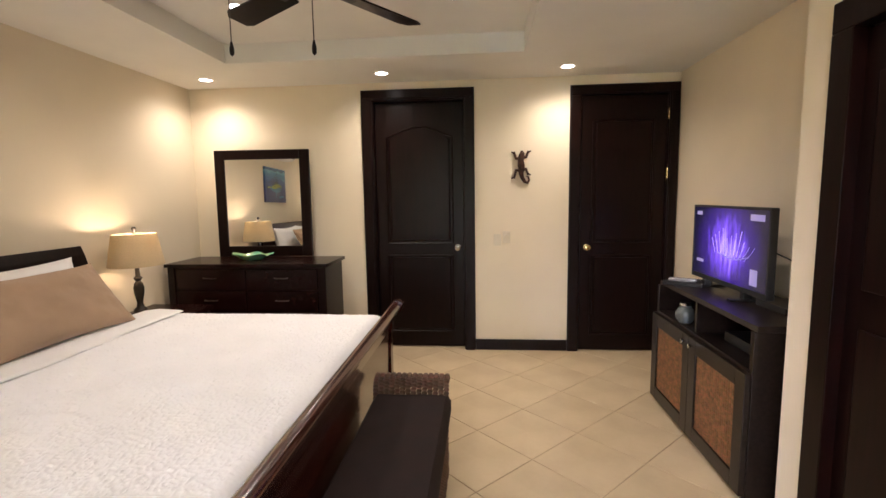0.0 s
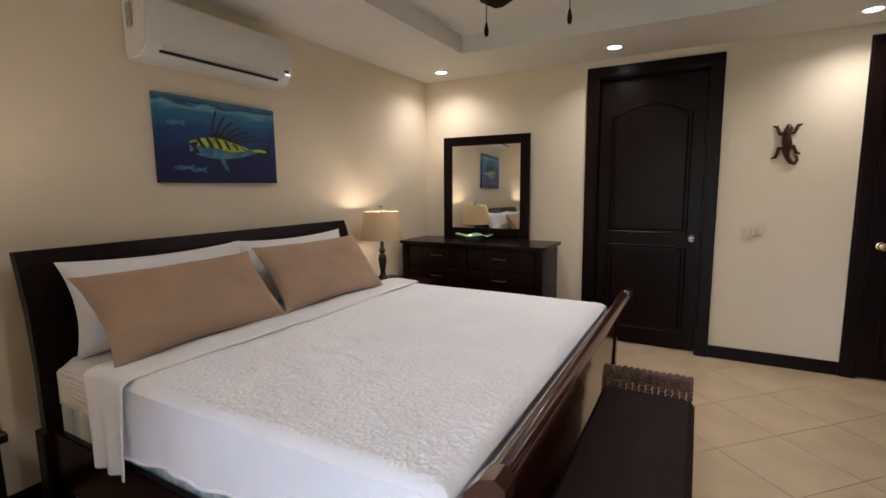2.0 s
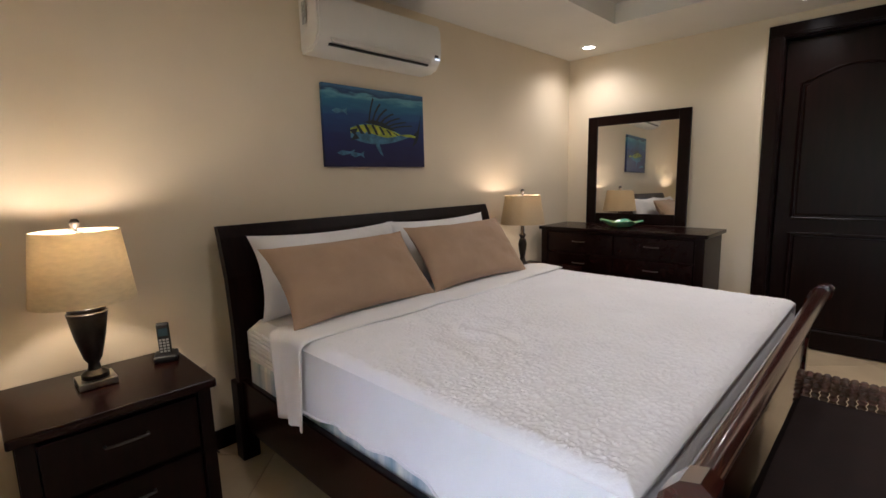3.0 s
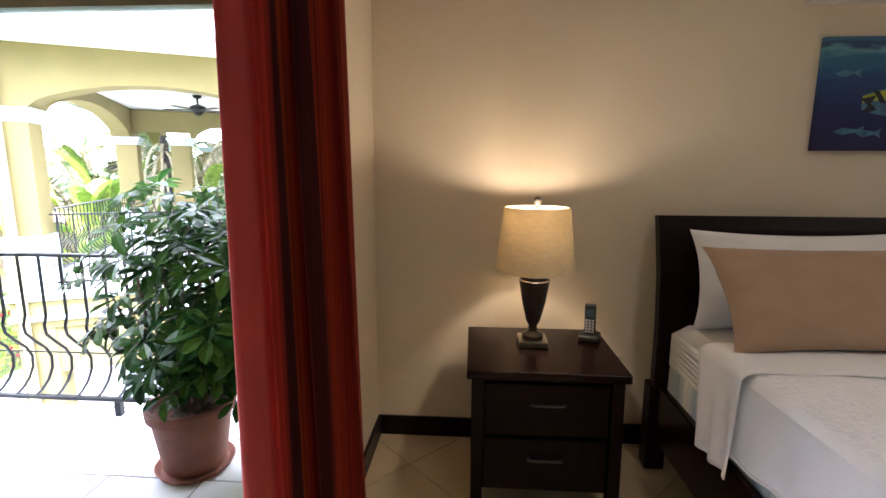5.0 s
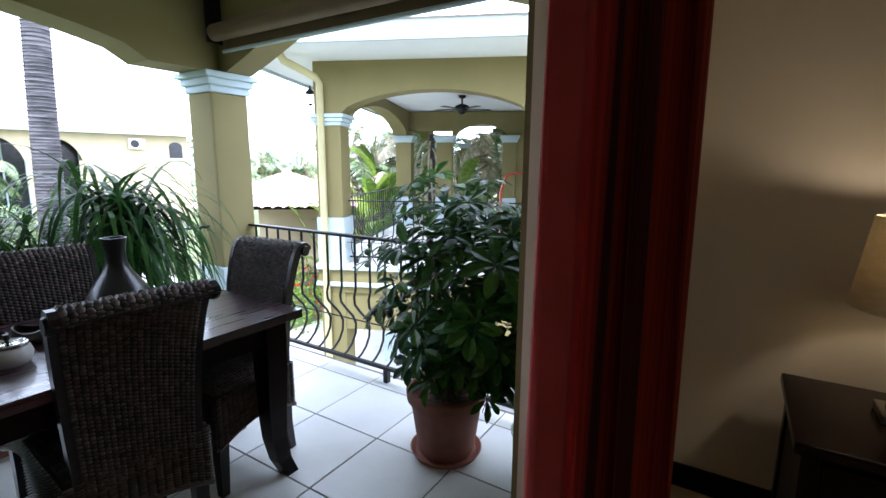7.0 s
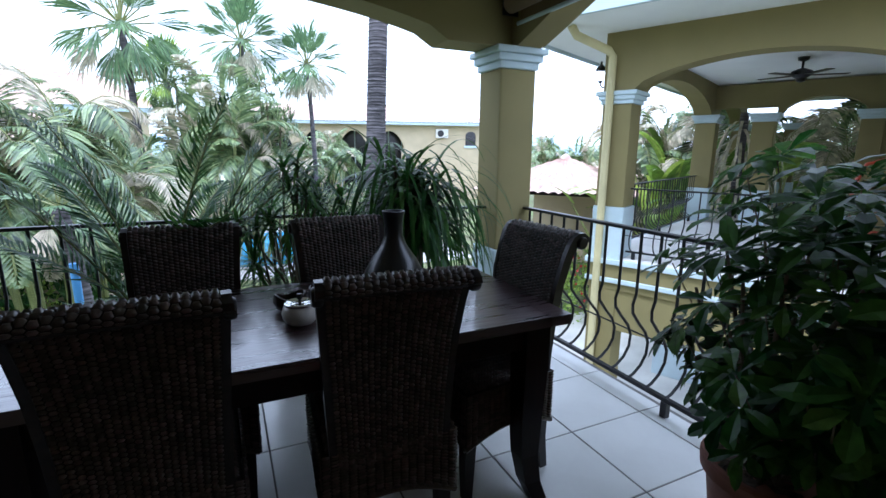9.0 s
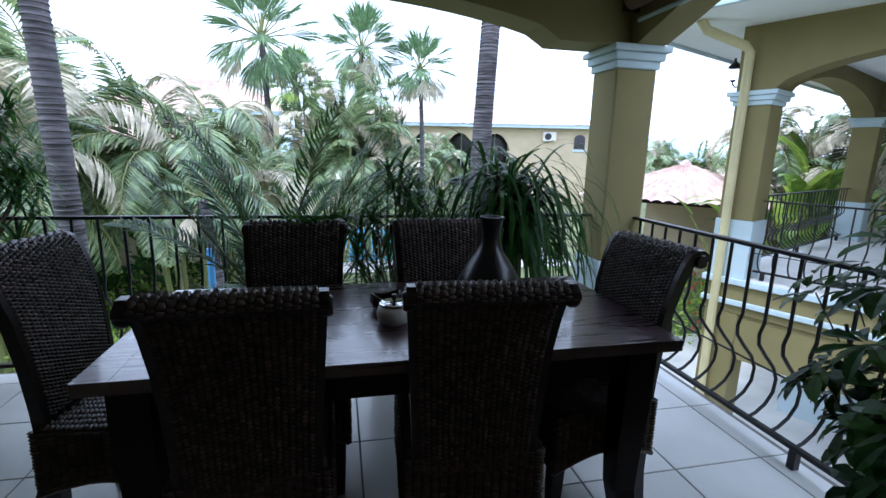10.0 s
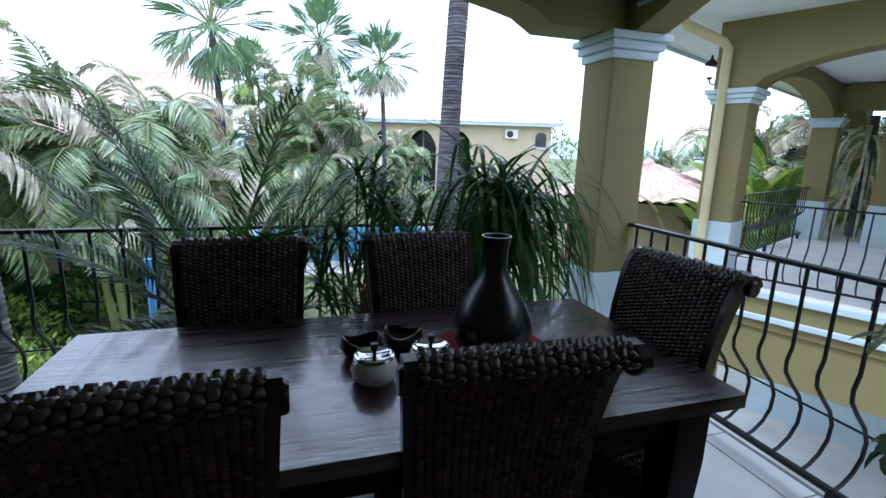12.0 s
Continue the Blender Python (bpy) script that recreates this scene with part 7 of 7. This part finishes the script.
part("wall", boxes((0, 0.2, -4, -0.2, 0, 3.6)), YELLOW, cottage)
part("window", boxes((2.6, 3.4, 0.0, 0.03, 1.4, 2.6)), SHADOWED, cottage)
corrugated((9.5, 0.6, 3.55), (-0.6, 0.6, 3.55), (9.5, -2.5, 5.0), (1.2, -2.5, 5.0), 40, 14, 0.05, ROOF, cottage)
ac3 = thing("air_conditioner_unit", "white outdoor air conditioner on the garden building", "air conditioner", pose(4.75, -13.37, GZ + 2.7))
part("casing", boxes((-0.42, 0.42, 0.0, 0.30, -0.3, 0.3), bev=0.03), AC_WHITE, ac3)
part("fan_grille", lathe([(0, 0), (0.22, 0), (0.22, 0.02), (0, 0.03)], 20, m=pose(0.08, 0.30, 0, -90)), DARK, ac3)
part("support", boxes((-0.40, 0.40, 0.0, 0.28, -0.36, -0.301)), IRON, ac3)
for a in ((-0.30, -0.27), (0.27, 0.30)):
    part("bracket", boxes((*a, 0.0, 0.28, -0.40, -0.361)), IRON, ac3)

pav = thing("pavilion", "open garden pavilion with a pale clay tile roof", "pavilion", pose(-9.6, -11.4, 0, 0, 0, 40))
for x in (-1.5, 1.5):
    for y in (-1.5, 1.5):
        part("post", boxes((x - 0.08, x + 0.08, y - 0.08, y + 0.08, GZ, 0.30)), mat("red_brown_post", (0.13, 0.045, 0.03), 0.5, var=0.3), pav)
part("frame", boxes((-1.7, 1.7, -1.7, -1.6, 0.22, 0.34), (-1.7, 1.7, 1.6, 1.7, 0.22, 0.34), (-1.7, -1.6, -1.6, 1.6, 0.22, 0.34), (1.6, 1.7, -1.6, 1.6, 0.22, 0.34)), DARKWOOD, pav)
c4 = [(-2.1, -2.1, 0.30), (2.1, -2.1, 0.30), (2.1, 2.1, 0.30), (-2.1, 2.1, 0.30)]
for k in range(4):
    corrugated(c4[k], c4[(k + 1) % 4], (0, 0, 1.15), (0, 0, 1.15), 16, 10, 0.05, ROOF, pav)
part("finial", lathe([(0, 1.10), (0.18, 1.12), (0.10, 1.24), (0, 1.30)], 12), ROOF, pav)
annex = thing("house", "low neighbouring roof of pale clay tiles", "house", pose(-17.5, -14.5, GZ, 0, 0, 35))
part("wall", boxes((-5, 5, -4, 4, 0, 2.6)), YELLOW, annex)
c4 = [(-5.8, -4.8, 2.5), (5.8, -4.8, 2.5), (5.8, 4.8, 2.5), (-5.8, 4.8, 2.5)]
tops = [(-1.5, 0, 4.0), (1.5, 0, 4.0), (1.5, 0, 4.0), (-1.5, 0, 4.0)]
for k in range(4):
    corrugated(c4[k], c4[(k + 1) % 4], tops[k], tops[(k + 1) % 4], 36, 16, 0.05, ROOF, annex)

# far hills; the haze of distance is painted into their pale blue
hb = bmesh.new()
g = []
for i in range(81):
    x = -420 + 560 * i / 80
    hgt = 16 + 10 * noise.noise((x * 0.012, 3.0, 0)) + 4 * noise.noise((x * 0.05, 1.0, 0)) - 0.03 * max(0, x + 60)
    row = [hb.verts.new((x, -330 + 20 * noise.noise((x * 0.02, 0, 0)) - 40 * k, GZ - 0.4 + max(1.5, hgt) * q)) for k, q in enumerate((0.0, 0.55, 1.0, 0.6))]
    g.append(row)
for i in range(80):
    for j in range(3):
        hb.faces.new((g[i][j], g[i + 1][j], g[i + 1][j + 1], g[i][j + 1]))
structure("backdrop", hb, mat("haze_tinted_hills", (0.36, 0.46, 0.55), 1.0, var=0.12, scale=0.05, bump=0), "distant hills, haze painted in as pale blue", "hills", smooth=True)


# ---- garden palms and shrubs ----
def ringed_trunk(h, r0, r1, lean=0.0):
    """A palm trunk with uneven leaf scars, each a low, slightly slanted lip."""
    rnd = random.Random(int(h * 100 + r0 * 1000))
    bm = bmesh.new()
    n_side, z, rings = 20, 0.0, []
    while z < h:
        step = rnd.uniform(0.034, 0.062)
        lip = rnd.uniform(0.02, 0.075)
        ph, tilt = rnd.uniform(0, 6.28), rnd.uniform(0.0, 0.005)
        for q, k in ((0.0, 1.0 + lip), (0.18, 1.0 + lip * 0.8), (0.30, 0.99), (0.92, 0.985)):
            zz = z + step * q
            t = min(zz / h, 1.0)
            r = (r0 + (r1 - r0) * t) * k
            cx = lean * t * t
            rings.append([bm.verts.new((cx + r * (1 + 0.02 * noise.noise((a, z * 9, k))) * math.cos(a), 0.02 * math.sin(3 * t) + r * math.sin(a), zz + tilt * math.cos(a + ph)))
                          for a in [2 * math.pi * i / n_side for i in range(n_side)]])
        z += step
    for a, b in zip(rings, rings[1:]):
        for i in range(n_side):
            m = (i + 1) % n_side
            bm.faces.new((a[i], a[m], b[m], b[i]))
    bm.faces.new(rings[0][::-1])
    bm.faces.new(rings[-1])
    return bm


def areca(seed, h):
    rnd = random.Random(seed)
    t = thing("palm_tree", "clumping feather palm with arching fronds and some dry leaves", "palm tree", pose(0, 0, 0), "garden feather palms")
    st, lv, dry = bmesh.new(), Leaves(), Leaves()
    k = 0
    for c in range(6):
        a = c * 67 + rnd.uniform(-20, 20)
        hh = h * (0.50, 0.72, 0.60, 0.78, 0.55, 0.66)[c]
        b = vec(a, 0) * 0.25
        top = b + vec(a, rnd.uniform(78, 88)) * hh
        tube(st, [b, b.lerp(top, 0.5) + vec(a, 0) * 0.05, top], [0.06, 0.05, 0.04], 8)
        for f in range(8):
            az = a + f * 137.5
            el = rnd.choice((82, 70, 58, 44, 30))
            tgt = dry if rnd.random() < 0.27 else lv
            pts = tgt.frond(top, vec(az, el), h * rnd.uniform(0.34, 0.47), rnd.uniform(1.7, 2.9), 38, h * 0.115, 0.042 * h / 3.5, lift=rnd.uniform(-0.55, 0.1), seed=k + seed * 100)
            tube(st, pts[::5], 0.012, 4, cap=False)
            k += 1
    part("cane", st, CANE, t, kind="stuff")
    lv.build("fronds", LEAF_PALM, t)
    dry.build("dry_fronds", LEAF_DRY, t, "dry straw-coloured fronds")
    return t


def fan_palm(seed, h, trunk_r=0.14, size=1.0, count=40, label="tall fan palm with a bare trunk", low=-60, material=None):
    rnd = random.Random(seed)
    t = thing("palm_tree", label, "palm tree", pose(0, 0, 0), "garden fan palms")
    part("trunk", ringed_trunk(h, trunk_r, trunk_r * 0.8, 0.2), TRUNK, t, smooth=True)
    lv, st, dry = Leaves(), bmesh.new(), Leaves()
    top = Vector((0.2, 0, h))
    for k in range(count):
        az, el = k * 137.5 + rnd.uniform(-15, 15), 86 - (86 - low) * (k / (count - 1)) ** 0.9
        d = vec(az, el)
        pet = rnd.uniform(0.60, 0.80) * size
        c = top + d * pet
        tube(st, [top, c], 0.022 * size, 4, cap=False)
        s = d.cross(Vector((0, 0, 1))).normalized()
        tgt = dry if el < -28 and rnd.random() < 0.6 else lv
        tgt.fan(c, (d - Vector((0, 0, 0.10 if el > 0 else 0.45))).normalized(), (s.cross(d) + s * rnd.uniform(-0.4, 0.4)).normalized(), rnd.uniform(1.15, 1.4) * size, 13, 38, rnd)
    part("stalk", st, CANE, t, kind="stuff")
    lv.build("crown", material or LEAF_FAN, t)
    if dry.v:
        dry.build("dry_crown", LEAF_DRY, t)
    return t


def slender_tree(seed, h):
    """A clump of thin bare stems, each with a loose head of fine arching leaves."""
    rnd = random.Random(seed)
    t = thing("garden_tree", "slender garden tree with thin stems and fine light leaves", "tree", pose(0, 0, 0), "slender garden trees")
    lv = Leaves()
    for c in range(4):
        a = c * 90 + rnd.uniform(-30, 30)
        top = vec(a, 0) * rnd.uniform(0.2, 0.7) + Vector((0, 0, h * rnd.uniform(0.72, 0.95)))
        part("trunk", tube(bmesh.new(), [vec(a, 0) * 0.12, top * 0.5, top], [0.05, 0.04, 0.025], 7), STEM, t, smooth=True)
        for f in range(20):
            q = top + Vector((rnd.uniform(-.65, .65), rnd.uniform(-.65, .65), rnd.uniform(-1.8, 0.35)))
            for i in range(24):
                lv.strap(q, vec(i * 137.5, rnd.uniform(-10, 75)), rnd.uniform(0.35, 0.6), 0.040, rnd.uniform(0.15, 0.35), 4)
    lv.build("crown", LEAF_PALM, t, "loose crown of fine arching leaves", "")
    return t


def banana(seed):
    rnd = random.Random(seed)
    t = thing("broadleaf_plant", "bright green broad-leaved tropical clump", "plant", pose(0, 0, 0), "broad-leaved garden plants")
    lv, st = Leaves(), bmesh.new()
    for k in range(26):
        az = k * 137.5
        b = vec(az, 0) * rnd.uniform(0.1, 0.7)
        d = vec(az, rnd.uniform(45, 85))
        pt = b + d * rnd.uniform(1.4, 2.9)
        tube(st, [b, b.lerp(pt, 0.5), pt], [0.05, 0.04, 0.02], 6)
        p, dd = pt, d
        for i in range(2):
            lv.strap(p, dd + vec(az + 20 * i, 10) * 0.4, rnd.uniform(0.9, 1.4), rnd.uniform(0.30, 0.42), 0.22, 7)
    part("cane", st, CANE, t, kind="stuff")
    lv.build("leaves", LEAF_LIME, t)
    return t


def leaf_mass(name, centres, per, size, material, label, seed, aspect=0.4):
    rnd = random.Random(seed)
    lv = Leaves()
    for (x, y, z, r, h) in centres:
        for k in range(per):
            d = vec(rnd.uniform(0, 360), rnd.uniform(-15, 85))
            rr = rnd.uniform(0.75, 1.03) + 0.15 * noise.noise((d.x * 3 + x, d.y * 3 + y, d.z * 3))
            p = Vector((x + d.x * r * rr, y + d.y * r * rr, z + d.z * h * rr))
            out = (d + vec(rnd.uniform(0, 360), rnd.uniform(-20, 60)) * 0.8).normalized()
            lv.blade(p, out, d, size * rnd.uniform(0.6, 1.3), size * aspect * rnd.uniform(0.7, 1.2), droop=rnd.uniform(0, 0.5))
    ob = lv.build(name, material, None, label)
    return tagged(ob, label, "shrubs", "", "stuff")


a1, a2, a3 = areca(1, 5.2), areca(2, 4.6), areca(3, 5.8)
a1.matrix_world = pose(2.2, -9.9, GZ, 0, 0, 20)
a2.matrix_world = pose(1.75, -11.6, GZ, 0, 0, 80)
a3.matrix_world = pose(4.4, -8.9, GZ, 0, 0, 140)
for src, x, y, rz in ((a1, 5.4, -11.0, 45), (a3, 6.2, -13.0, 0), (a1, -7.5, -32.0, 90), (a2, -5.8, -31.0, 10), (a3, 4.2, -24.0, 60), (a1, -24.0, -31.0, 60), (a2, -26.0, -29.0, 160),
                      (a3, -13.5, -9.6, 30), (a1, -11.6, -10.2, 120), (a2, -16.2, -8.8, 220), (a3, -14.0, -6.2, 10), (a1, 7.0, -7.5, 200)):
    copy_thing(src, pose(x, y, GZ, 0, 0, rz))
fan_palm(4, 7.64, 0.12, 1.22, 34).matrix_world = pose(1.70, -18.58, GZ)
fan_palm(9, 8.28, 0.13, 1.12, 34).matrix_world = pose(-1.86, -22.58, GZ)
fan_palm(15, 7.61, 0.11, 1.05, 32).matrix_world = pose(-4.49, -22.58, GZ)
fan_palm(21, 6.7, 0.16, 1.1, 24, "fan palm with yellow-green leaves and a reddish trunk", -30, LEAF_LIME).matrix_world = pose(1.1, -24.6, GZ)
f3 = fan_palm(13, 3.25, 0.10, 0.40, 13, "low fan palm with drooping dark leaves")
f3.matrix_world = pose(1.0, -7.3, GZ)
s1 = slender_tree(3, 6.7)
s1.matrix_world = pose(0.5, -18.6, GZ)
copy_thing(s1, pose(-2.1, -17.6, GZ - 0.3, 0, 0, 160))
a4 = areca(7, 6.0)
a4.matrix_world = pose(-0.5, -17.0, GZ, 0, 0, 40)
copy_thing(a4, pose(-1.5, -18.4, GZ - 0.5, 0, 0, 170))
b1 = banana(2)
b1.matrix_world = pose(-11.0, -8.5, GZ + 1.1)
b2 = banana(6)
b2.matrix_world = pose(-9.7, -8.2, GZ + 0.3)
copy_thing(b1, pose(-12.4, -7.4, GZ + 0.8, 0, 0, 90))
for x, y, r, nm in ((-3.0, -8.65, 0.165, 1), (1.74, -5.28, 0.10, 2)):
    t = thing("palm_tree", "tall palm with a grey ringed trunk", "palm tree", pose(x, y, GZ), "tall palms by the balcony")
    part("trunk", ringed_trunk(9.0, r * 1.12, r * 0.9, -0.35 if nm == 1 else 0.22), TRUNK, t, "grey ringed trunk", smooth=True)
    lv = Leaves()
    for k in range(16):
        lv.frond(Vector((-0.35 if nm == 1 else 0.22, 0, 9.0)), vec(k * 137.5, 70 - 4 * k), 3.0, 1.2, 34, 0.6, 0.05, seed=k)
    lv.build("crown", LEAF_PALM, t, "feathered crown")
dryp = thing("palm_tree", "dead drooping palm trunk wrapped in dry leaves", "palm tree", N @ pose(0.66, 5.6, GZ))
lv = Leaves()
for k in range(70):
    lv.strap(Vector((0.05 * math.cos(k), 0.05 * math.sin(k), 4.6 - 0.02 * k)), vec(k * 137.5, 20), 1.6, 0.06, 1.2, 6)
part("trunk", ringed_trunk(4.7, 0.10, 0.08), TRUNK, dryp, smooth=True)
lv.build("dry_skirt", LEAF_DRY, dryp, "dry brown hanging leaves")

# added dark clumps: the deep shade among the palms, given as leaf colour
leaf_mass("shrubs", [(3.1, -12.3, GZ, 1.3, 2.0), (1.9, -13.6, GZ, 1.1, 1.7), (5.2, -11.9, GZ, 1.2, 1.5), (6.9, -11.0, GZ, 1.2, 2.6)], 620, 0.34, LEAF_STRAP, "dark leaf clumps added as the shaded inside of the palms", 12)
leaf_mass("shrubs", [(2.6, -7.3, GZ, 0.7, 1.5), (1.7, -7.8, GZ, 0.6, 1.1), (3.5, -8.0, GZ, 0.8, 1.5)], 900, 0.11, LEAF_LIME, "light green rounded garden shrubs", 1)
leaf_mass("shrubs", [(x_, -10.5 - 1.5 * (i % 3), GZ, 1.0, 1.2 + 0.4 * (i % 2)) for i, x_ in enumerate((4.5, 3.4, 5.6, 6.6))], 700, 0.16, LEAF_LIME, "leafy garden understorey", 2)
leaf_mass("shrubs", [(-13 + 1.8 * i, -27.5 - 0.8 * (i % 3), GZ, 1.3, 1.5 + 0.5 * (i % 2)) for i in range(11)], 420, 0.24, LEAF_PALM, "hedge of garden shrubs by the pool", 3)
leaf_mass("shrubs", [(-7.6 - 0.8 * i, -9.2 - 0.5 * (i % 2), GZ, 0.8, 1.2 + 0.5 * (i % 2)) for i in range(6)], 500, 0.15, LEAF_LIME, "flowering shrubs by the pavilion", 4)
leaf_mass("shrubs", [(-3.6, -4.9, GZ, 0.6, 0.9), (-4.0, -4.2, GZ, 0.5, 0.8), (-3.5, -5.8, GZ, 0.7, 1.1), (-4.3, -3.5, GZ, 0.45, 0.7)], 420, 0.13, LEAF_BROAD, "dark planting beside the patio", 5)
leaf_mass("shrubs", [(-34 + 4.0 * i, -46 - 3 * (i % 2), GZ, 3.0, 5.0 + 1.2 * (i % 3)) for i in range(20)], 420, 0.55, LEAF_PALM, "distant garden trees behind the villas", 6)
leaf_mass("shrubs", [(-18.0 - 1.6 * i, -4.5 - 2.2 * (i % 3), GZ, 1.9, 4.2 + 0.8 * (i % 3)) for i in range(6)], 700, 0.34, LEAF_PALM, "dense green trees beyond the terrace", 7)
leaf_mass("shrubs", [(7.5 + 1.6 * (i % 3), -6.5 - 2.2 * i, GZ, 1.6, 3.6 + 0.6 * (i % 2)) for i in range(6)], 700, 0.28, LEAF_PALM, "dense green garden trees", 8)
leaf_mass("red_flowers", [(-8.0 - 0.8 * i, -9.0, GZ + 0.6, 0.7, 0.9) for i in range(4)], 26, 0.10, mat("red_petals", (0.5, 0.02, 0.03), 0.5), "red blossoms among shrubs", 9, 0.9)

# lounge furniture on the patio below
chaise = thing("patio_chair", "dark metal patio chair on the paving below", "chair", pose(-3.75, -2.15, GZ + 0.03, 0, 0, 30))
part("seat", boxes((-0.25, 0.25, -0.25, 0.25, 0.40, 0.44), bev=0.01), DARK, chaise)
part("backrest", boxes((-0.25, 0.25, 0.22, 0.27, 0.44, 0.95), bev=0.02), DARK, chaise)
for x in (-0.23, 0.23):
    for y in (-0.23, 0.23):
        part("leg", tube(bmesh.new(), [(x, y, 0.41), (x * 1.1, y * 1.1, 0.0)], 0.014, 6), DARK, chaise)
    part("arm", tube(bmesh.new(), [(x * 1.1, 0.24, 0.68), (x * 1.2, 0.0, 0.68), (x * 1.2, -0.22, 0.64), (x * 1.05, -0.24, 0.42)], 0.014, 8), DARK, chaise, smooth=True)


# ---- floor tiles ----
def clip(poly, x0, x1, y0, y1):
    for ax, lim, sg in ((0, x0, 1), (0, x1, -1), (1, y0, 1), (1, y1, -1)):
        out = []
        for i, p in enumerate(poly):
            q = poly[i - 1]
            ip, iq = sg * (p[ax] - lim) >= 0, sg * (q[ax] - lim) >= 0
            if ip != iq:
                t = (lim - q[ax]) / (p[ax] - q[ax])
                out.append((q[0] + (p[0] - q[0]) * t, q[1] + (p[1] - q[1]) * t))
            if ip:
                out.append(p)
        poly = out
        if not poly:
            return []
    return poly


def tile_mesh(poly, material):
    n = len(poly)
    cx, cy = sum(p[0] for p in poly) / n, sum(p[1] for p in poly) / n
    def ring(k, z):
        return [(cx + (x - cx) * k, cy + (y - cy) * k, z) for x, y in poly]
    vs_ = ring(1.0, -0.004) + ring(1.0, -0.0015) + ring(0.994, 0.0)
    fs = [tuple(range(2 * n, 3 * n))]
    for a in (0, n):
        fs += [(a + i, a + (i + 1) % n, a + n + (i + 1) % n, a + n + i) for i in range(n)]
    me = bpy.data.meshes.new("tile")
    me.from_pydata(vs_, [], fs)
    me.materials.append(material)
    me.update()
    return me


def lay(parent, corners, x0, x1, y0, y1, centres, material):
    """Whole tiles share one mesh; those cut by a wall get their own."""
    whole = tile_mesh(corners, material)
    for cx, cy in centres:
        poly = [(cx + a, cy + b) for a, b in corners]
        cut = clip(poly, x0, x1, y0, y1)
        if len(cut) < 3 or (max(p[0] for p in cut) - min(p[0] for p in cut)) < 0.015 or (max(p[1] for p in cut) - min(p[1] for p in cut)) < 0.015:
            continue
        if cut == poly or all(x0 <= p[0] <= x1 and y0 <= p[1] <= y1 for p in poly):
            ob = new("tile", whole)
            ob.location = (cx, cy, 0)
        else:
            ob = new("tile", tile_mesh(cut, material))
        ob.parent = parent


hd, gp = 0.315, 0.0028
lay(floor_in, [(hd - gp, 0), (0, hd - gp), (-hd + gp, 0), (0, -hd + gp)], XW, 2.34, YS - 0.09, YN + 0.18,
    [(0.335 + hd * i, 3.247 + hd * j) for i in range(-10, 8) for j in range(-13, 6) if (i + j) % 2 == 0], TILE_IN)
pt, gp = 0.223, 0.0038
lay(balcony_floor, [(pt - gp, -pt + gp), (pt - gp, pt - gp), (-pt + gp, pt - gp), (-pt + gp, -pt + gp)], BX0 + 0.03, BX1, BY + 0.02, YS - 0.095,
    [(-2.0 + pt + 2 * pt * i, -1.585 + pt + 2 * pt * j) for i in range(-3, 11) for j in range(-6, 4)], TILE_OUT)
